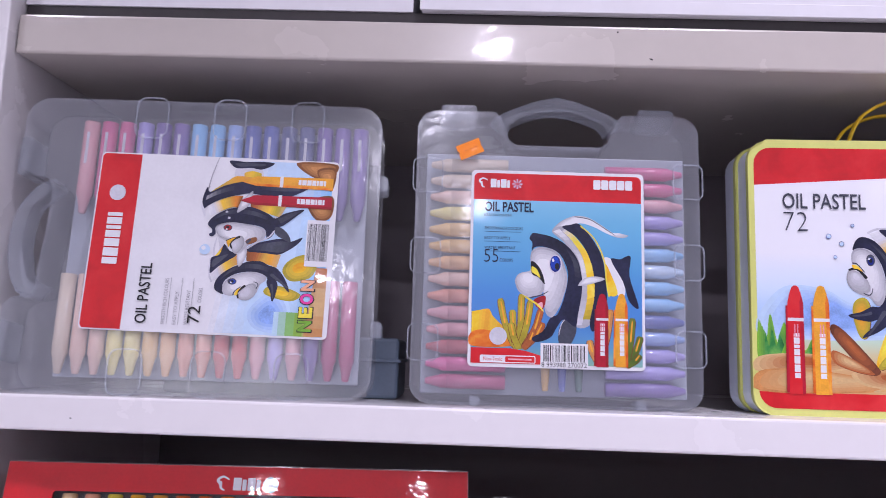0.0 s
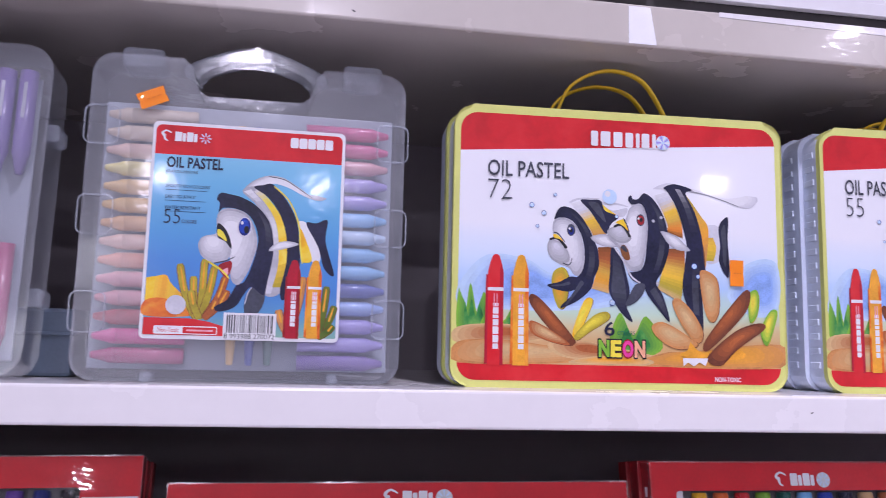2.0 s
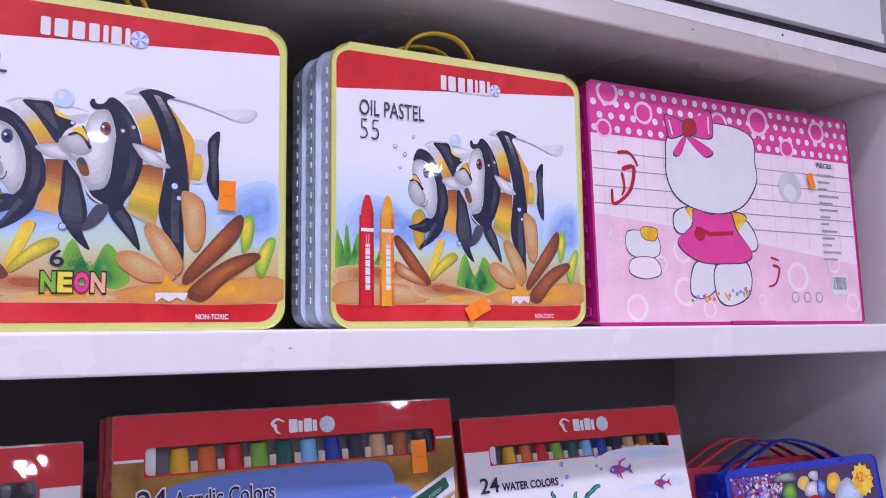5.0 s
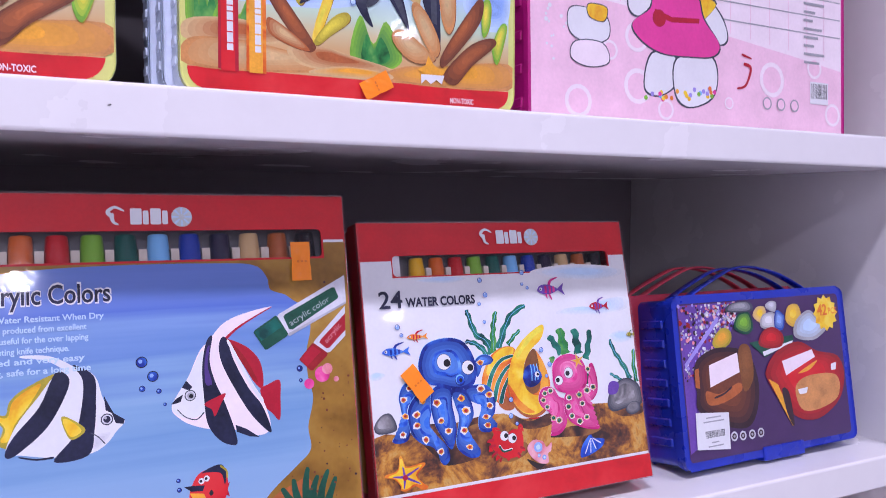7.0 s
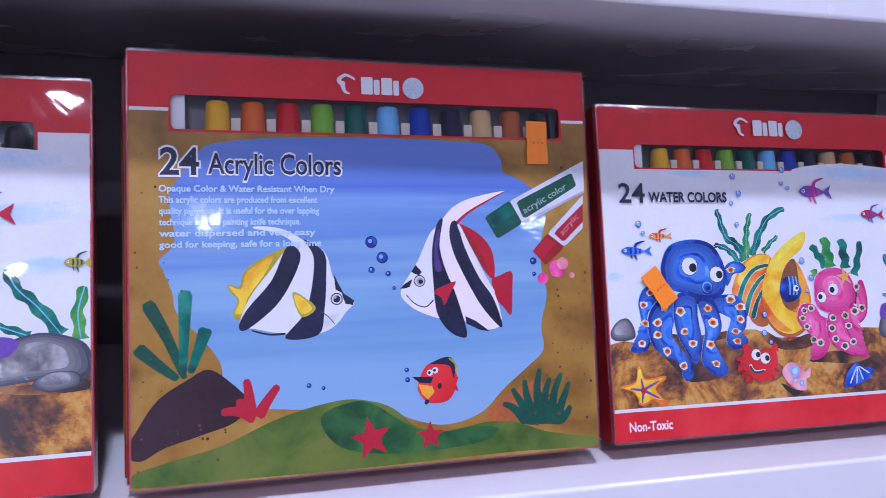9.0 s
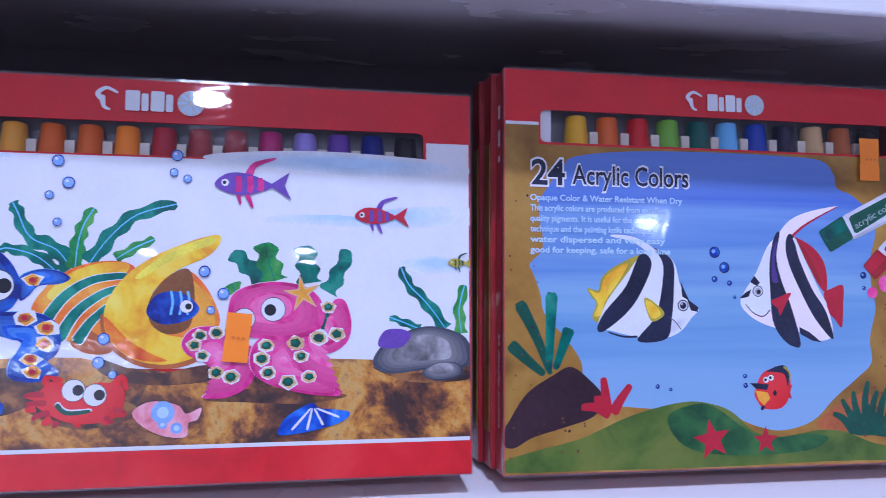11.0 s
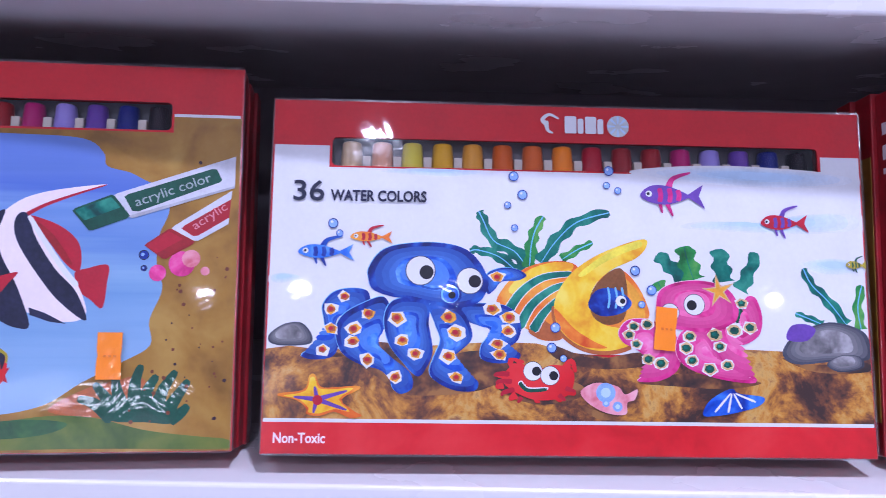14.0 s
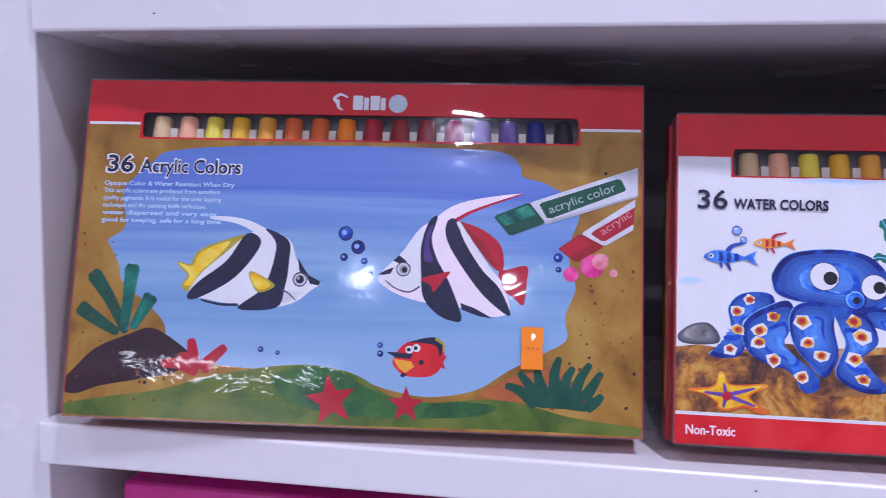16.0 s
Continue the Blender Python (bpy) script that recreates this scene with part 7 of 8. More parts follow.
    little_fish(p, (97.8, 54.7), 0.52, "olive", "dark_green", -1)
    p.done("fish_picture", "small painted fish")
    bubbles(p, ((40.2, 78.7), (39.2, 70.2), (41.7, 73.3), (40.4, 63.6), (10.4, 63.9), (11.5, 61.1), (56.3, 80.9), (55.9, 76.6), (60.5, 51.9), (57.8, 75.1), (63.2, 46.4), (61.5, 42.3), (46.5, 29.7), (48.4, 26.8), (47.1, 35.4)), 0.85)
    p.sharp(INK["red"], [(0, 0.3), (100, 0.3), (100, foot), (0, foot)])
    p.done("red_band", "red band along the foot")
    wide = count == "36"
    p.words(INK["navy"], count, 3.7 if wide else 5.1, 70.3, 5.1 if wide else 7.7, 6.0, outline=0.014)
    p.words(INK["navy"], "WATER COLORS", 9.8 if wide else 13.8, 70.4, 15.9 if wide else 24.0, 3.3, outline=0.032)
    p.words(INK["shell_pink"], "Non-Toxic", 2.0 if wide else 4.1, 3.0, 8.2 if wide else 12.4, 2.8, outline=0.02)
    maker_mark(p, 55.3 if wide else 57.5, 93.4, 1.0 if wide else 1.49)
    p.done("maker_mark", "white bars and a silver disc")


def art_pink(cs, w, h):
    p = Picture(cs, w, h)
    p.rect(INK["hot_pink"], 0.6, 78.4, 99.4, 99.2)
    p.rect(INK["shell_pink"], 0.6, 26.0, 99.4, 78.4)
    p.sharp(INK["pale_pink"], [(0.6, 45), (28.5, 41.2), (55, 36.6), (80.7, 31.8), (99.4, 28), (99.4, 1), (0.6, 1)])
    p.done("lid_print", "pink and white printed lid")
    rows = 4
    for i in range(27):
        for j in range(rows):
            p.dot(INK["white"], (2.0 + i * 3.7 + (1.85 if j % 2 else 0), 81.0 + j * 5.4), 0.95)
    p.done("dot_print", "white dots")
    for i in range(14):
        p.rect(INK["pale_pink"], 4 + i * 6.8, 46 - i * 1.1, 4.2 + i * 6.8, 78)
    for v in (70.6, 63.4, 56.2, 49.0):
        p.rect(INK["grey"], 0.8, v, 99, v + 0.45)
    p.sharp(INK["grey"], [(52, 42.0), (99, 41.6), (99, 42.1), (52, 42.5)])
    p.done("line_print", "thin grey ruled lines")
    rng = random.Random(12)
    rings = [(q, r, "hot_pink") for q, r in (((6.6, 96.5), 3.6), ((18.4, 89.7), 3.2), ((4.9, 80.8), 2.6), ((45.6, 89.6), 3.4), ((61.2, 93), 4.2), ((72.6, 82.2), 3.0), ((86.1, 92.2), 3.4))]
    rings += [(q, r, "pale_pink") for q, r in (((12.7, 6.9), 3.6), ((29.3, 13.8), 4.0), ((21.4, 25.3), 2.2), ((29.1, 31.1), 3.4), ((37.6, 6.3), 2.4), ((57.8, 10.7), 1.5), ((72.8, 21.4), 4.4), ((88.7, 28.1), 2.8), ((95.8, 9.6), 3.0))]
    for q, r, back in rings:
        p.dot(INK["pale_pink" if back == "hot_pink" else "shell_pink"], q, r)
        p.dot(INK[back], q, r * 0.74)
    for i in range(26):
        p.dot(INK["white"], (rng.uniform(4, 20), rng.uniform(20, 38)), rng.uniform(0.2, 0.5))
    p.done("ring_print", "pale rings and specks")
    # plain soft shapes where the lid has its figures
    line = INK["slate"]

    def outlined(mat, pts, e=0.35):
        c = (sum(u for u, v in pts) / len(pts), sum(v for u, v in pts) / len(pts))
        p.blob(line, [(u + (e if u > c[0] else -e), v + (e * 1.5 if v > c[1] else -e * 1.5)) for u, v in pts])
        p.blob(INK[mat], pts)

    outlined("white", [(33.5, 25.8), (40.5, 25.4), (40.6, 16.2), (35.6, 11.2), (31.3, 13.9)])
    outlined("white", [(41.1, 25), (51.1, 27.7), (53.9, 20.8), (52, 12.1), (44.9, 8), (40.6, 12.6)])
    for i in range(26):
        q = (rng.uniform(31.5, 53), 0)
        q = (q[0], 11.5 + rng.uniform(-1.6, 2.4) + (0.18 * (q[0] - 40) if q[0] > 40 else 0))
        p.dot(INK[rng.choice(("hot_pink", "lavender", "yellow", "sky", "leaf", "orange"))], q, 0.55)
    p.done("figure_print", "two white rounded shapes with coloured dots")
    outlined("white", [(27.3, 47.2), (31.9, 50), (34.2, 45.6), (30.1, 38.9), (27, 40.8)])
    outlined("white", [(50.6, 48.4), (55.3, 42.9), (57.3, 35.6), (54.6, 32.5), (49.2, 37.3)])
    outlined("yellow", [(31.3, 49.6), (36, 50.1), (34.5, 44.2)])
    outlined("yellow", [(47.5, 48.9), (53.6, 47.2), (47.5, 39.1)])
    outlined("hot_pink", [(34.4, 49.6), (40, 47.5), (47.2, 49.3), (49.5, 41), (54.6, 32.5), (52.4, 27.7), (44.8, 26.5), (36.4, 26.6), (30.2, 30.5), (27.9, 36), (33.2, 42)])
    p.sharp(INK["crimson"], [(34.4, 42.1), (39.6, 40), (48.2, 40.9), (48.1, 39.1), (39.5, 38), (34.2, 39.9)])
    p.dot(INK["crimson"], (35.7, 38.9), 2.0)
    p.done("figure_print", "bright pink rounded shape with yellow corners")
    outlined("white", [(25.5, 71.8), (26.4, 79.9), (32.7, 86.7), (42.5, 89.1), (52.5, 88.4), (58.4, 84), (58.6, 73.3), (58.6, 64.2), (52.8, 53.1), (43.7, 48.6), (34.2, 50.2), (28.1, 55), (25.4, 63.2)])
    p.done("figure_print", "plain white rounded shape")
    outlined("hot_pink", [(32.9, 80.9), (30.8, 73.3), (28.2, 73.9), (31.8, 81.4)])
    outlined("hot_pink", [(34.8, 81.9), (42.4, 76.8), (39.1, 73.7), (33.7, 80.3)])
    outlined("hot_pink", [(26, 90), (30.4, 88.8), (33.3, 86.8), (32.5, 83.3), (27.6, 80.1), (26.4, 84.2)])
    outlined("hot_pink", [(35.1, 87.1), (40.3, 94), (42.7, 93.6), (42.8, 83.9), (39.6, 81.9), (35.1, 83.1)])
    for pts in ([(27.1, 88.3), (27.8, 84.5), (28.2, 81.5)], [(41.7, 92.2), (41.6, 87.4), (41.7, 84.2)]):
        p.line(INK["white"], pts, 0.5)
    outlined("crimson", [(32.7, 88.2), (36.1, 89.2), (36.6, 84), (32.7, 82.3)])
    p.done("bow_print", "pink ribbon bow")
    outlined("white", [(10.6, 37.6), (15.5, 38.6), (20.6, 36.2), (20.8, 29.3), (15.5, 27), (10.6, 30.2)], 0.2)
    outlined("shell_pink", [(12.2, 26.9), (19.3, 27.2), (21, 21.1), (15.6, 18.9), (10.9, 21.5)], 0.2)
    outlined("yellow", [(15.7, 40), (20.5, 39.6), (19.7, 35), (15.9, 35.9)], 0.2)
    p.done("figure_print", "small plain white shape")
    for pts, a, b in (([(8.8, 70.9), (12, 71.7), (14.1, 69.6), (15.4, 66)], 1.0, 0.6), ([(10.1, 64.2), (13.9, 65.4), (13.1, 57.6), (10.7, 52.6), (6.8, 49.4), (6.5, 55.5)], 1.3, 0.8), ([(10, 62.8), (10.6, 56.7), (9.6, 53.1)], 0.9, 0.6), ([(62.1, 29.9), (65.6, 28.6)], 0.7, 0.4), ([(62.8, 26.3), (65.3, 24.9), (63.5, 18.2), (60.5, 16.6)], 0.9, 0.5)):
        p.line(INK["crimson"], pts, a, b)
    p.done("swirl_print", "dark red swirls")
    p.dot(INK["pale_grey"], (72.6, 63.4), 4.8)
    p.dot(INK["white"], (72.4, 61.1), 2.6)
    p.done("round_print", "grey-white round print")
    for i, k in enumerate((7.5, 5.5, 4, 9, 6, 8, 4.5, 3.5, 7, 5.5, 4, 8, 6)):
        p.rect(INK["grey"], 84.6, 70.5 - i * 3.4, 84.6 + k, 71.5 - i * 3.4)
    p.text(INK["slate"], "PIECES", 84.6, 74.6, 7, 2.4, outline=0.02)
    for u in (71, 76, 81):
        p.dot(INK["grey"], (u, 12.0), 1.6)
        p.dot(INK["pale_pink"], (u, 12.0), 1.2)
    bar_code(p, 87, 13.5, 94, 22.5, 2)
    p.done("small_print", "grey small print and a bar code")


def art_racing(cs, w, h):
    p = Picture(cs, w, h, 0.0023)
    p.card(blend("rock", "violet", 0.25), 2.4, 3, 97.6, 97, 2)
    p.done("lid_print", "dark brown printed lid")
    rng = random.Random(21)
    p.sharp(INK["violet"], [(3, 8), (9, 12), (14, 30), (34, 88), (38, 96), (3, 96)])
    for i in range(420):
        u = rng.uniform(3, 34)
        v = rng.uniform(44 + u * 1.2, 96)
        p.dot(INK[rng.choice(("grey", "rose", "pale_grey", "violet", "dark_red", "lavender", "white", "rock"))], (u, v), rng.uniform(0.35, 0.8))
    p.done("crowd_print", "speckled crowd-like pattern")
    p.sharp(INK["lavender"], [(22.5, 87.4), (23.4, 84.8), (4, 58.6), (3.5, 61)])
    p.done("track_print", "pale edge of the track")
    p.sharp(INK["dark_green"], [(39.7, 69.9), (65.9, 72), (66.4, 68.4), (48.4, 59.6)])
    p.sharp(INK["white"], [(47.1, 63.2), (65.6, 68.5), (65.4, 66.7), (47.6, 60.4)])
    p.done("track_print", "green and white verge")
    for pts, a, b in (([(19.3, 70.9), (21.2, 76.6), (25.3, 80.5), (29.6, 78.4), (29.4, 71.7), (23.5, 67.5)], "olive", "amber"), ([(32, 79.9), (35, 88.2), (41.3, 88.7), (42.8, 79.1), (38.6, 75.2)], "dark_green", "leaf"), ([(43.4, 86), (46.3, 91.9), (51, 90.7), (50.1, 80.3)], "tan", "yellow"), ([(47.6, 78.7), (49, 86.5), (56.4, 86.9), (56.4, 77.2)], "grey", "white"), ([(55.6, 78.1), (57.3, 88.6), (62, 84.7), (60.4, 76)], "deep_blue", "bubble"), ([(62.6, 82), (65, 90.8), (71, 91.3), (72.3, 83.1), (67.2, 77.2)], "gold", "yellow"), ([(66.7, 71.9), (69.3, 81.5), (77.5, 87.3), (83.1, 81.5), (89.8, 76.4), (81, 68), (72.3, 67.9)], "grey", "pale_blue"), ([(45.1, 68.6), (48.2, 76.1), (54.8, 78.2), (60.1, 72.5), (58.6, 65.6), (50.4, 65)], "dark_red", "red"), ([(28.3, 90.4), (31.7, 95.3), (41.8, 95.6), (42.9, 89.5)], "slate", "grey"), ([(51.1, 91.6), (53.8, 94.9), (57.8, 93.8), (56.4, 87.7)], "grey", "pale_grey")):
        soft(p, a, b, pts, 0.4, (0, 0.8), 4)
        p.done("vehicle_print", "small coloured vehicle shape")
    soft(p, "rock", "brown", [(8, 55.7), (11.5, 64.3), (22.9, 68.9), (37.7, 64.1), (42.6, 48.2), (41.6, 31.3), (35.5, 18.7), (23.5, 20.7), (9.1, 32), (8.6, 44.2)], 0.5, (0, 1.0), 5)
    p.blob(INK["rust"], [(13.6, 43.6), (20.7, 41), (31.6, 46.2), (32.7, 41), (23.2, 35.6), (14.4, 35.3)])
    p.blob(INK["umber"], [(33.2, 66.3), (39.5, 67.4), (40.3, 48.5), (34.2, 40.8)])
    p.sharp(INK["shell_pink"], [(16.2, 58.8), (32.3, 64.7), (32.7, 52.5), (16, 45.5)])
    p.sharp(INK["rust"], [(8.6, 57.2), (10.6, 57.8), (10.5, 45.6), (8.1, 46.7)])
    p.line(INK["rock"], [(17.6, 38.9), (22.9, 40.7), (27.7, 44.2)], 0.8)
    p.done("vehicle_print", "brown rounded truck shape")
    soft(p, "dark_red", "red", [(47.7, 51.1), (55.1, 62.4), (68.8, 67.3), (80.2, 59.9), (93.1, 55), (96.4, 41.7), (91.3, 25.9), (77.9, 16.2), (65.3, 18.2), (55.5, 29.3), (48.7, 44.1)], 0.5, (0.5, 2.0), 5)
    p.blob(INK["coral"], [(64.6, 38.5), (73.6, 44.5), (91, 42.4), (90.6, 27.9), (76.7, 21.8), (66.7, 24.2)])
    p.sharp(INK["shell_pink"], [(57.8, 56), (76.9, 61.2), (78.5, 56.1), (59.5, 46.5)])
    p.sharp(INK["amber"], [(48.8, 45.8), (54.1, 41.6), (59.8, 21.7), (60.7, 13.7), (55.3, 27.6)])
    p.blob(INK["rock"], [(56.2, 37.9), (60.2, 35.6), (61.6, 14.5), (58.1, 22)])
    p.sharp(INK["white"], [(65.8, 36.6), (72.1, 37.2), (70.9, 33.3), (66.6, 33.3)])
    p.sharp(INK["white"], [(88.2, 50), (91.9, 51.1), (91, 46), (88.1, 46)])
    p.blob(INK["amber"], [(67, 47), (79.7, 53.7), (73.9, 48)])
    p.done("vehicle_print", "red rounded racing car shape")
    p.star(INK["yellow"], (88.2, 84.4), 8.0, 0, 0.8, 12)
    p.text(INK["orange"], "42", 83.0, 82.8, 6.4, 7.6, outline=0.03)
    p.text(INK["orange"], "PCS", 90.2, 83.4, 5.6, 4.4, outline=0.02)
    p.done("badge_print", "yellow jagged badge")
    p.sharp(INK["white"], [(6.9, 31.8), (24.5, 29.2), (23.7, 7.2), (6.2, 10.1)])
    bar_code(p, 10.4, 15.2, 21.8, 20.4, 14, False)
    for v, k in ((27.4, 8), (25.0, 11), (12.6, 4), (10.4, 8)):
        p.rect(INK["grey"], 16 - k / 2, v, 16 + k / 2, v + 0.8)
    p.done("price_label", "white bar code sticker")
    for q in ((26.3, 14.3), (31.1, 13.8), (36.3, 13.6), (41.3, 13.7)):
        p.dot(INK["pale_grey"], q, 1.9)
        p.dot(INK["rock"], q, 1.2)
        p.dot(INK["grey"], q, 0.6)
    p.done("small_print", "row of small pale icons")


T = 0.017
m = pose(-0.3364, 0.5575, 1.1915, -12.9, 0, 5.4)
a36 = paint_box(m, 0.3687, 0.2239, T, CAPS36, (10.3, 82.6, 88.8, 90.2), "red and ochre box of 36 acrylic colours, leaning back", art_acrylic, "36")
sticker(a36, (0.3001, -0.0022, 0.0531), 0.0136, 0.0262, 0)
for i in (1, 2):
    stacked_box(m @ pose(0.002 * i, T * i + 0.0006 * i, 0), 0.368, 0.222, T, "red paint box standing behind the box of acrylic colours")
m = pose(0.048, 0.586, 1.1925, -12.6, 0, 1.8)
w36 = paint_box(m, 0.351, 0.204, T, CAPS36, (9.8, 80.8, 92.6, 89.2), "red and white box of 36 water colours, leaning back", art_water, "36")
sticker(w36, (0.2292, -0.0022, 0.0724), 0.0125, 0.0248, 5)
stacked_box(m @ pose(-0.002, T + 0.0006, 0), 0.351, 0.202, T, "red paint box standing behind the box of water colours")
m = pose(0.4155, 0.595, 1.1915, -10.9, 0, 1.0)
a24 = paint_box(m, 0.253, 0.220, T, CAPS24, (8.2, 81.8, 93.6, 90.0), "red and ochre box of 24 acrylic colours, leaning back", art_acrylic, "24")
spine(a24, T, 0.220, "24 Acrylic Colors")
sticker(a24, (0.2213, -0.0022, 0.1769), 0.0128, 0.0250, 0)
for i in (1, 2):
    stacked_box(m @ pose(-0.003 * i, T * i + 0.0006 * i, 0), 0.253, 0.222, T, "red paint box standing behind the box of acrylic colours")
m = pose(0.680, 0.602, 1.1915, -12.8, 0, 0)
w24 = paint_box(m, 0.230, 0.203, T, CAPS24, (10.8, 81.2, 92.6, 88.4), "red and white box of 24 water colours, leaning back", art_water, "24")
sticker(w24, (0.0345, -0.0026, 0.0905), 0.0125, 0.0245, -35)
stacked_box(m @ pose(0.002, T + 0.0006, 0), 0.230, 0.202, T, "red paint box standing behind the box of water colours")


# ---------------------------------------------------------------- pastel tins on the upper shelf
def pastel_tin(m, w, h, d, name_count, front, rim=True):
    tin = thing("pastel_tin", m, f"yellow-green edged tin case of {name_count} oil pastels with two striped fish" if front else f"yellow-green edged tin case of {name_count} oil pastels behind the front one", "pastel tin", "oil pastel tins")
    r = 0.016
    part("lid", prism_mesh("lid", rounded(0, 0, w, h, r), 0, 0.0055, tin_rim if rim else tray_blue, 0.0018), tin, "yellow-green lid with a rolled edge" if rim else "pale blue lid")
    part("tray", prism_mesh("tray", rounded(-0.0006, 0.0004, w + 0.0006, h - 0.001, r), 0.0055, d, tray_blue, 0.003), tin, "pale blue ribbed tray")
    for x in (-0.0004, w + 0.0004) if name_count == 55 else ():
        for i in range(16):
            part("rib", box_mesh("rib", (-0.0013, 0.0062, -0.0026), (0.0013, d - 0.0016, 0.0026), tray_blue, 0.0004, 1), tin, "", pose(x, 0, r + (h - 2 * r) * (i + 0.5) / 16))
    wide = name_count == 72
    cx, hw = w * (0.483 if wide else 0.425), w * (0.178 if wide else 0.155)
    k = (0.040 if front else 0.033) if wide else (0.024 if front else 0.019)
    part("handle", tube_mesh("handle", [(cx - hw, d * 0.45, h - 0.004), (cx - hw * 0.72, d * 0.45, h + k * 0.62), (cx - hw * 0.1, d * 0.45, h + k), (cx + hw * 0.55, d * 0.45, h + k * 0.8), (cx + hw, d * 0.45, h - 0.004)], 0.0075, 0.0030, yellow_cord), tin, "yellow strap handle")
    if front:
        art_tin(tin, w, h, str(name_count))
    return tin


m72 = pose(0.2505, 0.6235, TOP1 + 0.0002, -0.6, 0, 0)
t72 = pastel_tin(m72, 0.2765, 0.2225, 0.021, 72, True)
sticker(t72, (0.2342, -0.0022, 0.0948), 0.0118, 0.0212, 0)
pastel_tin(m72 @ pose(-0.0035, 0.0216, 0), 0.2765, 0.2225, 0.021, 72, False)
m55 = pose(0.5615, 0.6235, TOP1 + 0.0002, -0.6, 0, 0)
t55 = pastel_tin(m55, 0.2305, 0.2215, 0.021, 55, True)
sticker(t55, (0.1235, -0.0026, 0.0150), 0.0122, 0.0215, 62)
pastel_tin(m55 @ pose(-0.006, 0.0216, 0), 0.2305, 0.2215, 0.021, 55, False, False)
pastel_tin(m55 @ pose(-0.011, 0.0432, 0), 0.2305, 0.2215, 0.021, 55, False, False)


# ---------------------------------------------------------------- clear pastel cases on the upper shelf
WAX = {}


def crayon_material(name):
    """Soft waxy colour, paler than the ink of the same name."""
    if name not in WAX:
        src = cap_material(name).node_tree.nodes["Color Ramp"].color_ramp.elements
        pale = (0.55, 0.34) if name in ("beige", "peach") else (0.7, 0.22) if name in ("tan", "amber", "orange", "lemon", "yellow", "rose") else (0.85, 0.11)
        col = [min(0.85, ((a + b) / 2) * pale[0] + pale[1]) for a, b in zip(src[0].color[:3], src[1].color[:3])]
        WAX[name] = material("wax_" + name, col, 0.38, vary=0.08, scale=80, coat=0.6, coat_rough=0.12)
    return WAX[name]


def crayon_mesh(mat, length, r, n=10):
    return lathe_mesh("crayon", [(r * 0.3, 0), (r * 0.45, 0.001), (r * 0.8, length * 0.16), (r, length * 0.2), (r, length)], mat, "z", n)


CRAYON_LEFT = ("beige", "beige", "peach", "lemon", "yellow", "yellow", "amber", "peach", "orange", "rose", "rose", "crimson", "hot_pink", "magenta")
CRAYON_RIGHT = ("pink", "pink", "rose", "lavender", "lavender", "sky", "pale_blue", "sky", "sky", "blue", "bubble", "lavender", "lavender", "violet")


def tab_rim(x0, z0, x1, z1, r, y0, y1):
    """A moulded finger tab: a raised clear rim."""
    e = 0.0011
    return prism_mesh("edge_tab", rounded(x0, z0, x1, z1, r), y0, y1, case_edge, 0, [rounded(x0 + e, z0 + e, x1 - e, z1 - e, r - e)[::-1]])


